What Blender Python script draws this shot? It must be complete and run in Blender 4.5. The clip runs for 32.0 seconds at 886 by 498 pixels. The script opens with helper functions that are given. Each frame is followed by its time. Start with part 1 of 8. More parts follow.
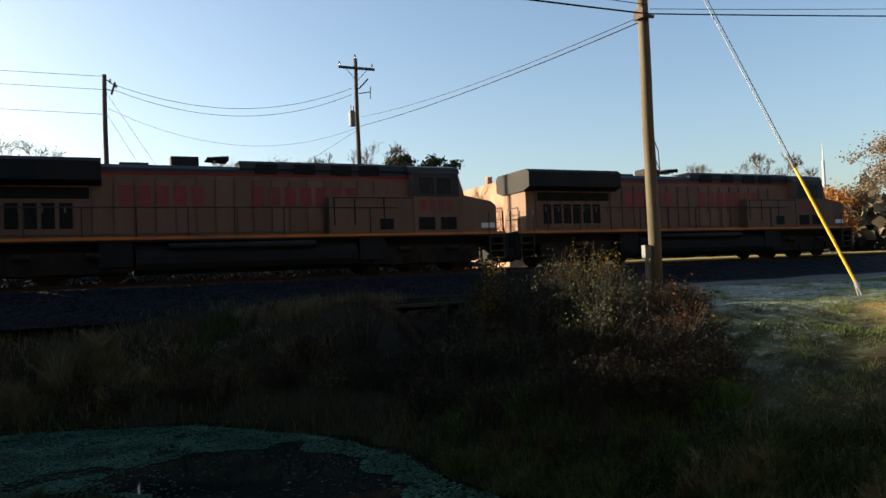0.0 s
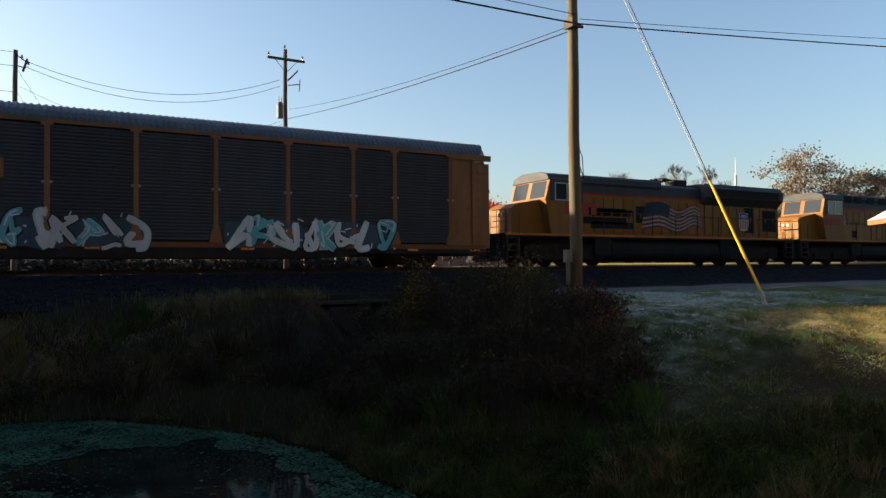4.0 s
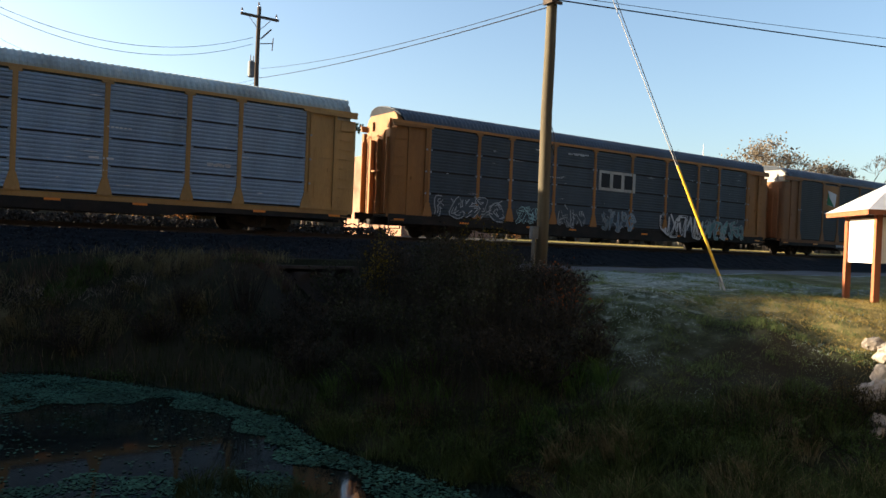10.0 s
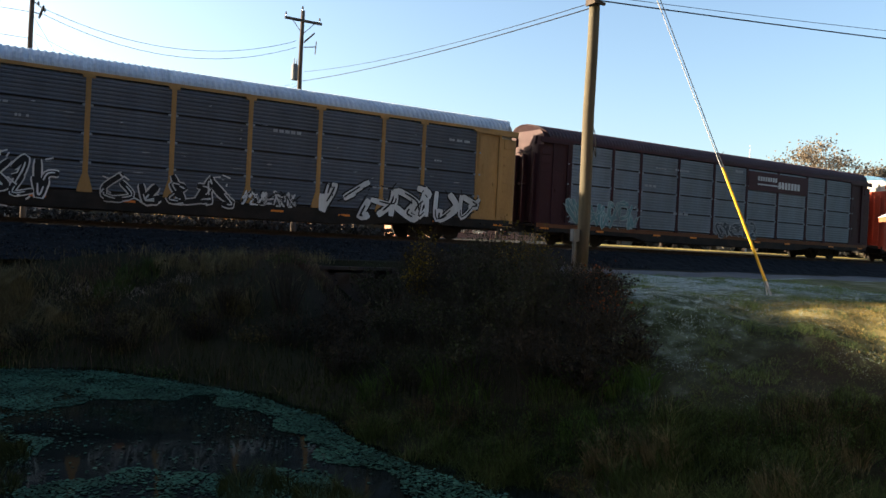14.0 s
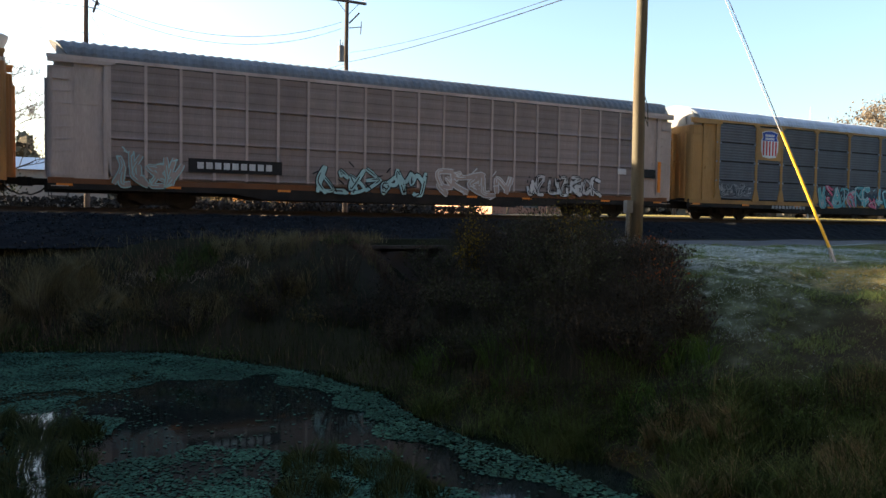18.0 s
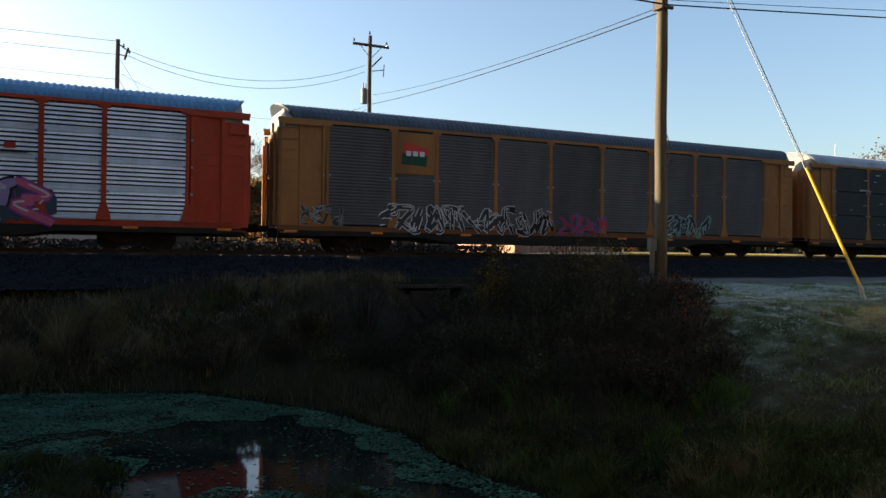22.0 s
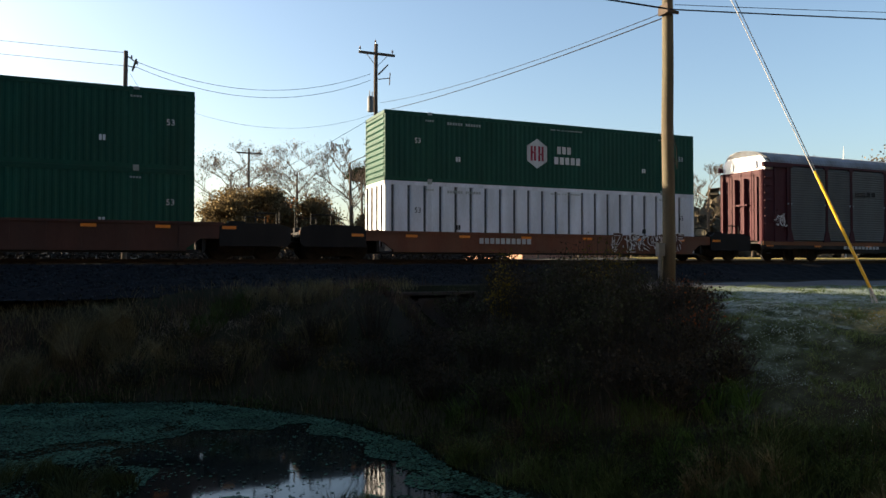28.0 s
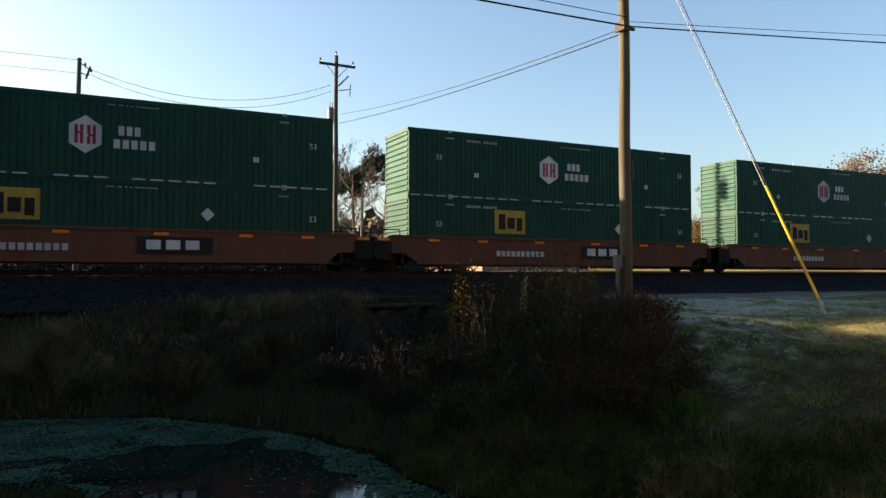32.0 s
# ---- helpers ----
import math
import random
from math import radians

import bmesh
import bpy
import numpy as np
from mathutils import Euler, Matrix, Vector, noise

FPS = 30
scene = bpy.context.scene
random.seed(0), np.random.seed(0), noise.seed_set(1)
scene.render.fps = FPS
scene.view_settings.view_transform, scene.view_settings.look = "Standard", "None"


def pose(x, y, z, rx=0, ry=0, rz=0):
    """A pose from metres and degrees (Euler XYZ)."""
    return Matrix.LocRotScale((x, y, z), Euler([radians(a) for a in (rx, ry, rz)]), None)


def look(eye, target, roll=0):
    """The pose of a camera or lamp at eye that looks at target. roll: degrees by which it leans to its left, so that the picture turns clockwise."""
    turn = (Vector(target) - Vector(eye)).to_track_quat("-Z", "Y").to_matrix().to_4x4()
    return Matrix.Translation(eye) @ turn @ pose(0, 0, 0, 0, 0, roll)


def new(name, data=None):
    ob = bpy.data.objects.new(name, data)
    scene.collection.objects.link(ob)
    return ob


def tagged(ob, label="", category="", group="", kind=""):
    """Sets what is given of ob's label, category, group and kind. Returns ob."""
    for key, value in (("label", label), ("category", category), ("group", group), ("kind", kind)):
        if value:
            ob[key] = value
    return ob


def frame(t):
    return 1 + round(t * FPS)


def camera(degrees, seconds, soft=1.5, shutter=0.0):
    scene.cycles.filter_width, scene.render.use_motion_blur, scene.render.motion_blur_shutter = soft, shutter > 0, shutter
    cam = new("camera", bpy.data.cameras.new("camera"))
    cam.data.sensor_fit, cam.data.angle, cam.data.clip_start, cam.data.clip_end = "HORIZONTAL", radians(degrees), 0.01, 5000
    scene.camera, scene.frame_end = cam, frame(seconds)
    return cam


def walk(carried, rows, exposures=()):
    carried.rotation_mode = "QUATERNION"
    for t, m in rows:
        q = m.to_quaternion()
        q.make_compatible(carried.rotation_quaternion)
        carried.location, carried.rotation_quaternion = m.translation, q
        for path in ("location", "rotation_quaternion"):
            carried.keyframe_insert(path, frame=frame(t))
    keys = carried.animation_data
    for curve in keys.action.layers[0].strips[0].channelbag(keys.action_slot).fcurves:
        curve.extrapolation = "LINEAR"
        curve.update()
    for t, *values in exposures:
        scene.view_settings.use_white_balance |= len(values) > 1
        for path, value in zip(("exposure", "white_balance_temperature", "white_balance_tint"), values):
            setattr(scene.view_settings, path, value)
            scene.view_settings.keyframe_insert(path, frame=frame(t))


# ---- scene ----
cam = camera(62.17, 32.0)
EYE = (0.0, 0.0, -0.18)
# seconds, tilt, lean, turn in degrees
PATH = [
    (0, 91.99, 2.40, -24.65),
    (0.5, 92.56, 1.12, -26.13),
    (1, 91.91, 1.02, -26.10),
    (1.5, 92.66, -0.61, -25.98),
    (2, 92.79, -1.36, -25.15),
    (2.5, 92.17, -1.10, -27.19),
    (3, 92.09, -0.98, -28.44),
    (3.5, 91.81, -0.05, -29.37),
    (5.5, 92.33, 0.53, -33.08),
    (6, 92.53, -0.23, -31.60),
    (6.5, 91.38, -0.30, -28.75),
    (7, 92.13, -0.80, -28.67),
    (7.5, 91.59, 0.61, -30.20),
    (8, 90.88, 0.52, -32.27),
    (8.5, 90.56, 0.40, -32.48),
    (9, 90.58, -0.02, -31.96),
    (9.5, 90.34, -2.32, -32.66),
    (10, 89.51, -2.35, -33.17),
    (10.5, 87.74, -2.43, -32.10),
    (11, 87.39, -2.23, -32.78),
    (11.5, 87.26, -1.34, -30.19),
    (12, 88.76, -0.99, -29.74),
    (12.5, 88.66, -1.35, -31.03),
    (13, 87.80, 1.14, -29.02),
    (13.5, 88.81, -1.91, -28.32),
    (15.5, 90.81, -1.41, -33.47),
    (16, 88.11, -2.23, -30.89),
    (16.5, 87.07, -3.59, -26.90),
    (17, 87.78, -2.68, -25.72),
    (17.5, 86.71, -1.18, -25.43),
    (18, 87.59, -0.90, -26.08),
    (18.5, 88.49, -0.84, -25.11),
    (19, 89.76, -0.89, -24.08),
    (19.5, 90.09, -1.39, -23.17),
    (20, 90.87, -2.94, -21.12),
    (20.5, 89.94, -1.01, -23.53),
    (21, 89.04, -0.16, -23.34),
    (21.5, 89.47, -0.40, -24.53),
    (22, 90.62, -0.53, -24.32),
    (22.5, 91.31, 0.12, -23.34),
    (23, 92.55, 0.03, -22.25),
    (23.5, 92.41, -0.32, -22.97),
    (24, 91.97, -1.44, -23.45),
    (24.5, 90.03, -1.32, -23.81),
    (26.5, 91.10, -0.44, -21.90),
    (27, 91.37, -0.35, -22.42),
    (27.5, 90.58, 0.04, -24.43),
    (28, 91.16, 0.01, -23.72),
    (28.5, 89.98, 1.40, -26.02),
    (28.6, 89.80, 1.30, -25.45),
    (29, 90.04, -0.24, -26.54),
    (29.5, 90.09, 0.14, -26.00),
    (30, 89.68, 0.49, -25.74),
    (30.5, 89.76, 0.49, -25.09),
    (30.6, 89.67, 0.26, -25.23),
    (31, 89.73, -0.20, -24.85),
    (31.5, 90.59, -0.37, -25.20),
    (32, 92.08, -0.00, -26.82),
]
EXPOSURE = [(0.0, 1.87), (3.5, 1.88), (6.0, 2.03), (9.0, 2.18), (10.0, 2.18), (11.0, 2.38), (13.5, 2.38), (15.5, 2.25), (16.0, 2.42), (17.0, 2.68), (18.0, 2.72), (19.0, 2.45), (20.0, 2.15), (21.0, 2.25), (22.0, 2.1), (23.0, 1.93), (24.0, 1.95), (27.0, 2.0), (29.0, 2.02), (30.0, 2.08), (31.0, 2.22), (32.0, 2.14)]
walk(cam, [(t, pose(*EYE, rx, ry, rz)) for t, rx, ry, rz in PATH], EXPOSURE)

# ---- light ----
SUN_TURN, SUN_HEIGHT = 49.0, 13.1          # degrees left of straight across the track, degrees up
world = bpy.data.worlds.new("sky")
scene.world = world
world.use_nodes = True
wn = world.node_tree.nodes
sky = wn.new("ShaderNodeTexSky")
sky.sky_type = "NISHITA"
sky.sun_disc = False
sky.sun_elevation = radians(SUN_HEIGHT)
sky.sun_rotation = radians(-SUN_TURN)
sky.air_density, sky.dust_density, sky.ozone_density = 1.0, 2.1, 1.8
wn["Background"].inputs["Strength"].default_value = 0.07
world.node_tree.links.new(sky.outputs["Color"], wn["Background"].inputs["Color"])
sun_data = bpy.data.lights.new("sun", "SUN")
sun_data.energy, sun_data.angle, sun_data.color = 5.0, radians(0.55), (1.0, 0.80, 0.55)
sun = new("sun", sun_data)
sa, se = radians(SUN_TURN), radians(SUN_HEIGHT)
SUN_WAY = Vector((-math.sin(sa) * math.cos(se), math.cos(sa) * math.cos(se), math.sin(se)))
sun.matrix_world = look(SUN_WAY * 60, (0, 0, 0))

TRACK_Y = 29.59                            # the track's middle line; it runs along x, rail tops at z = 0
SPEED = 23.28                              # metres a second, towards +x


# ---- materials ----
def material(name, colour, rough=0.7, metal=0.0, vary=0.25, scale=3.0, grain=40.0, bump=0.0, dirt=None, dirt_amount=0.0,
             stretch=(1, 1, 1), per_object=0.0, per_island=0.0, spec=None, sheer=0.0):
    m = bpy.data.materials.new(name)
    m.use_nodes = True
    n, l = m.node_tree.nodes, m.node_tree.links
    b = n["Principled BSDF"]
    b.inputs["Roughness"].default_value = rough
    b.inputs["Metallic"].default_value = metal
    b.inputs["Specular IOR Level"].default_value = spec if spec is not None else 0.06 if rough >= 0.7 else 0.3
    co = n.new("ShaderNodeTexCoord")
    mp = n.new("ShaderNodeMapping")
    mp.inputs["Scale"].default_value = stretch
    l.new(co.outputs["Object"], mp.inputs["Vector"])
    big = n.new("ShaderNodeTexNoise")
    big.inputs["Scale"].default_value, big.inputs["Detail"].default_value = scale, 5
    fine = n.new("ShaderNodeTexNoise")
    fine.inputs["Scale"].default_value, fine.inputs["Detail"].default_value = grain, 3
    l.new(mp.outputs[0], big.inputs["Vector"])
    l.new(mp.outputs[0], fine.inputs["Vector"])
    add = n.new("ShaderNodeMath")
    add.operation = "MULTIPLY_ADD"
    add.inputs[1].default_value, add.inputs[2].default_value = 0.35, 0.0
    l.new(fine.outputs["Fac"], add.inputs[0])
    two = n.new("ShaderNodeMath")
    two.operation = "MULTIPLY_ADD"
    two.inputs[1].default_value = 0.65
    l.new(big.outputs["Fac"], two.inputs[0])
    l.new(add.outputs[0], two.inputs[2])
    ramp = n.new("ShaderNodeValToRGB")
    ramp.color_ramp.elements[0].position, ramp.color_ramp.elements[1].position = 0.32, 0.68
    ramp.color_ramp.elements[0].color = (*[c * (1 - vary) for c in colour], 1)
    ramp.color_ramp.elements[1].color = (*[min(1, c * (1 + vary)) for c in colour], 1)
    l.new(two.outputs[0], ramp.inputs[0])
    out = ramp.outputs["Color"]
    if dirt:
        d = n.new("ShaderNodeTexNoise")
        d.inputs["Scale"].default_value, d.inputs["Detail"].default_value = scale * 0.6, 6
        mp2 = n.new("ShaderNodeMapping")
        mp2.inputs["Location"].default_value = (7.3, 2.1, 4.4)
        mp2.inputs["Scale"].default_value = stretch
        l.new(co.outputs["Object"], mp2.inputs["Vector"])
        l.new(mp2.outputs[0], d.inputs["Vector"])
        dr = n.new("ShaderNodeValToRGB")
        dr.color_ramp.elements[0].position, dr.color_ramp.elements[1].position = 0.42, 0.72
        dr.color_ramp.elements[1].color = (*[dirt_amount] * 3, 1)
        l.new(d.outputs["Fac"], dr.inputs[0])
        mx = n.new("ShaderNodeMix")
        mx.data_type = "RGBA"
        l.new(dr.outputs["Color"], mx.inputs["Factor"])
        l.new(out, mx.inputs["A"])
        mx.inputs["B"].default_value = (*dirt, 1)
        out = mx.outputs["Result"]
    if per_object or per_island:
        src = n.new("ShaderNodeObjectInfo" if per_object else "ShaderNodeNewGeometry")
        hv = n.new("ShaderNodeHueSaturation")
        mr = n.new("ShaderNodeMapRange")
        k = per_object or per_island
        mr.inputs["To Min"].default_value, mr.inputs["To Max"].default_value = 1 - k, 1 + k
        l.new(src.outputs["Random" if per_object else "Random Per Island"], mr.inputs["Value"])
        l.new(mr.outputs[0], hv.inputs["Value"])
        l.new(out, hv.inputs["Color"])
        out = hv.outputs["Color"]
    l.new(out, b.inputs["Base Color"])
    if bump:
        bp = n.new("ShaderNodeBump")
        bp.inputs["Strength"].default_value, bp.inputs["Distance"].default_value = min(1.0, bump), 0.03
        l.new(two.outputs[0], bp.inputs["Height"])
        l.new(bp.outputs[0], b.inputs["Normal"])
    if sheer:
        tr = n.new("ShaderNodeBsdfTranslucent")
        l.new(out, tr.inputs["Color"])
        ms = n.new("ShaderNodeMixShader")
        ms.inputs[0].default_value = sheer
        l.new(b.outputs[0], ms.inputs[1])
        l.new(tr.outputs[0], ms.inputs[2])
        l.new(ms.outputs[0], n["Material Output"].inputs["Surface"])
    return m


PAINTS = {}


def paint(r, g, b, rough=0.6, worn=0.5):
    """A weathered coat of paint on steel, with rust and grime in streaks."""
    key = (r, g, b, rough, worn)
    if key not in PAINTS:
        PAINTS[key] = material("paint", (r, g, b), rough, 0.0, 0.20, 0.9, 14, 0.08, dirt=(0.10, 0.075, 0.055) if max(r, g, b) > 0.12 else (0.045, 0.036, 0.03),
                               dirt_amount=worn, stretch=(1.6, 1.6, 0.35), spec=0.12, per_object=0.13)
    return PAINTS[key]


# ---- mesh helpers ----
class Shape:
    """A mesh under construction: vertices, faces and a material slot for each face."""

    def __init__(self):
        self.v, self.f, self.s = [], [], []

    def face(self, pts, slot=0):
        k = len(self.v)
        self.v.extend(tuple(p) for p in pts)
        self.f.append(tuple(range(k, k + len(pts))))
        self.s.append(slot)
        return self

    def box(self, x0, x1, y0, y1, z0, z1, slot=0, cut=0.0):
        """A box; cut chamfers its four edges along x."""
        if cut:
            c = cut
            return self.prism([(y0 + c, z0), (y1 - c, z0), (y1, z0 + c), (y1, z1 - c), (y1 - c, z1), (y0 + c, z1), (y0, z1 - c), (y0, z0 + c)], x0, x1, slot)
        return self.prism([(y0, z0), (y1, z0), (y1, z1), (y0, z1)], x0, x1, slot)

    def prism(self, yz, x0, x1, slot=0):
        """A closed outline in y and z (counter-clockwise seen from +x), drawn out along x."""
        k, n = len(self.v), len(yz)
        self.v += [(x0, y, z) for y, z in yz] + [(x1, y, z) for y, z in yz]
        self.f += [(k + i, k + (i + 1) % n, k + n + (i + 1) % n, k + n + i) for i in range(n)]
        self.f += [tuple(k + i for i in reversed(range(n))), tuple(k + n + i for i in range(n))]
        self.s += [slot] * (n + 2)
        return self

    def slab(self, xz, y0, y1, slot=0):
        """A closed outline in x and z, drawn out along y."""
        k, n = len(self.v), len(xz)
        self.v += [(x, y0, z) for x, z in xz] + [(x, y1, z) for x, z in xz]
        self.f += [(k + i, k + (i + 1) % n, k + n + (i + 1) % n, k + n + i) for i in range(n)]
        self.f += [tuple(k + i for i in reversed(range(n))), tuple(k + n + i for i in range(n))]
        self.s += [slot] * (n + 2)
        return self

    def plate(self, xy, z0, z1, slot=0):
        k, n = len(self.v), len(xy)
        self.v += [(x, y, z0) for x, y in xy] + [(x, y, z1) for x, y in xy]
        self.f += [(k + i, k + (i + 1) % n, k + n + (i + 1) % n, k + n + i) for i in range(n)]
        self.f += [tuple(k + i for i in reversed(range(n))), tuple(k + n + i for i in range(n))]
        self.s += [slot] * (n + 2)
        return self

    def tube(self, a, b, r0, r1=None, n=6, slot=0, caps=True):
        """A round bar from a to b."""
        a, b = Vector(a), Vector(b)
        r1 = r0 if r1 is None else r1
        d = (b - a).normalized()
        u = d.orthogonal().normalized()
        w = d.cross(u)
        k = len(self.v)
        for c, r in ((a, r0), (b, r1)):
            for i in range(n):
                t = 2 * math.pi * i / n
                self.v.append(tuple(c + u * (r * math.cos(t)) + w * (r * math.sin(t))))
        self.f += [(k + i, k + (i + 1) % n, k + n + (i + 1) % n, k + n + i) for i in range(n)]
        self.s += [slot] * n
        if caps:
            self.f += [tuple(k + i for i in reversed(range(n))), tuple(k + n + i for i in range(n))]
            self.s += [slot] * 2
        return self

    def rope(self, pts, r, n=5, slot=0, radii=None):
        """One joined round bar through all the points."""
        pts = [Vector(p) for p in pts]
        k = len(self.v)
        u = (pts[1] - pts[0]).orthogonal().normalized()
        for i, p in enumerate(pts):
            d = (pts[min(i + 1, len(pts) - 1)] - pts[max(i - 1, 0)]).normalized()
            u = (u - d * u.dot(d)).normalized()
            w = d.cross(u)
            q = radii[i] if radii else r
            for j in range(n):
                t = 2 * math.pi * j / n
                self.v.append(tuple(p + u * (q * math.cos(t)) + w * (q * math.sin(t))))
        for i in range(len(pts) - 1):
            a = k + i * n
            self.f += [(a + j, a + (j + 1) % n, a + n + (j + 1) % n, a + n + j) for j in range(n)]
            self.s += [slot] * n
        e = k + (len(pts) - 1) * n
        self.f += [tuple(k + j for j in reversed(range(n))), tuple(e + j for j in range(n))]
        self.s += [slot] * 2
        return self

    def mesh(self, name, smooth=False, slots=1):
        me = bpy.data.meshes.new(name)
        me.from_pydata(self.v, [], self.f)
        for _ in range(max(slots, max(self.s, default=0) + 1)):
            me.materials.append(None)
        if any(self.s):
            me.polygons.foreach_set("material_index", self.s)
        if smooth:
            me.polygons.foreach_set("use_smooth", [True] * len(self.f))
        me.update()
        return me


def raw_mesh(name, verts, faces, smooth=False):
    me = bpy.data.meshes.new(name)
    me.from_pydata(verts, [], faces)
    me.materials.append(None)
    if smooth:
        me.polygons.foreach_set("use_smooth", [True] * len(me.polygons))
    me.update()
    return me


def dress(ob, mats):
    mats = mats if isinstance(mats, (list, tuple)) else [mats]
    for i, m in enumerate(mats):
        ob.material_slots[i].link = "OBJECT"
        ob.material_slots[i].material = m
    return ob


def part(name, me, mats, parent=None, label="", at=None, kind=""):
    """Links a Shape or a mesh as one object, under a thing or a part where one is given."""
    if isinstance(me, Shape):
        me = me.mesh(name)
    ob = dress(new(name, me), mats)
    if parent is not None:
        ob.parent = parent
    if at is not None:
        ob.matrix_basis = at
    if label or kind:
        tagged(ob, label, kind=kind)
    return ob


def thing(name, label, category, group="", at=None, me=None, mats=None, kind=""):
    ob = new(name, me.mesh(name) if isinstance(me, Shape) else me)
    if mats is not None:
        dress(ob, mats)
    if at is not None:
        ob.matrix_basis = at
    return tagged(ob, label, category, group, kind)


ROLLING = []                               # things that roll with the train, and where their middles stand at 30 s


def rolling(ob, place, z=0.0, turned=0):
    ROLLING.append((ob, place, z, turned))
    ob.matrix_basis = pose(place, TRACK_Y, z, 0, 0, turned)
    return ob

# ---- ground ----
POND_Z = -3.6
POND = [(-30, 21.5), (-6, 21.0), (-1.6, 20.4), (1.9, 19.0), (4.3, 15.8), (5.1, 13.0), (5.1, 10.8), (5.9, 8.2), (6.2, 6.2), (7.4, 3.0), (10.0, -1.0), (14, -5),
        (12.5, -6), (8.6, -2.0), (6.0, 2.4), (4.9, 5.4), (4.2, 7.0), (2.6, 6.6), (-2, 6.2), (-10, 6.0), (-30, 6.0)]


def pond_distance(x, y):
    """Metres outside the water's edge, negative within. Works on arrays."""
    x, y = np.asarray(x, float), np.asarray(y, float)
    best = np.full(x.shape, 1e9)
    inside = np.zeros(x.shape, bool)
    n = len(POND)
    for i in range(n):
        (ax, ay), (bx, by) = POND[i], POND[(i + 1) % n]
        dx, dy = bx - ax, by - ay
        t = np.clip(((x - ax) * dx + (y - ay) * dy) / (dx * dx + dy * dy), 0, 1)
        best = np.minimum(best, np.hypot(x - ax - t * dx, y - ay - t * dy))
        cross = ((ay > y) != (by > y)) & (x < dx * (y - ay) / (dy if dy else 1e-9) + ax)
        inside ^= cross
    return np.where(inside, -best, best)


def smooth(a):
    a = np.clip(a, 0, 1)
    return a * a * (3 - 2 * a)


def ground_height(x, y):
    x, y = np.asarray(x, float), np.asarray(y, float)
    lawn = -1.0 - 0.02 * np.clip(20 - y, 0, 24) - 0.05 * np.clip(8 - y, 0, 8)
    lawn = np.where(y > 24, -0.95 + (0.90 + 0.32 * smooth((x - 27) / 6)) * smooth((y - 33) / 7), lawn)
    lawn = lawn + 0.05 * np.sin(x * 0.9 + y * 0.5) * np.sin(y * 0.7 - x * 0.3) * (y < 24)
    lawn = lawn - 1.15 * smooth((9.3 - y) / 5.5) * smooth((x - 7) / 3)
    lawn = lawn + 0.02 * np.sin(x * 6.1 + 2.0 * np.sin(y * 1.7)) * np.sin(y * 2.3 + 1.5 * np.sin(x * 3.3)) * (y < 19) * (x > 7)
    lawn = lawn - 0.65 * np.exp(-((x - 10.9) / 2.1) ** 2 - ((y - 8.3) / 2.0) ** 2)
    d = pond_distance(x, y)
    bank = smooth((d + 0.15) / 6.4) ** 0.85
    z = -3.72 + (lawn + 3.72) * bank
    z = np.where(d < 0, -3.72 - 0.5 * smooth(-d / 1.5), z)
    z += np.where((d > 0) & (d < 9) & (y < 24), 0.10 * np.sin(x * 2.1 + 1.3 * np.sin(y * 1.1)) * np.sin(y * 1.9 + x * 0.4), 0)
    # the mouth of the culvert draws the ground down to the pond
    cut = np.exp(-((x - (10.1 - (22.8 - y) * 0.62)) / 1.3) ** 2) * ((y > 14) & (y < 23.6))
    z = np.where(y < 23.6, np.minimum(z, z * (1 - cut) + (-2.75 - 0.05 * (23 - y)) * cut), z)
    return z


def axis_lines(lo, hi, step, far):
    mid = list(np.arange(lo, hi + 1e-6, step))
    out, d = [], step
    v = hi
    while v < far:
        d *= 1.35
        v += d
        out.append(v)
    back, d, v = [], step, lo
    while v > -far:
        d *= 1.35
        v -= d
        back.append(v)
    return np.array(back[::-1] + mid + out)


# earth colour taken near black, with the shade over the banks put into it
GRASS_EARTH = material("shaded_grassy_ground", (0.015, 0.016, 0.009), 0.95, 0, 0.5, 0.55, 9, 0.6, dirt=(0.028, 0.021, 0.015), dirt_amount=0.8)


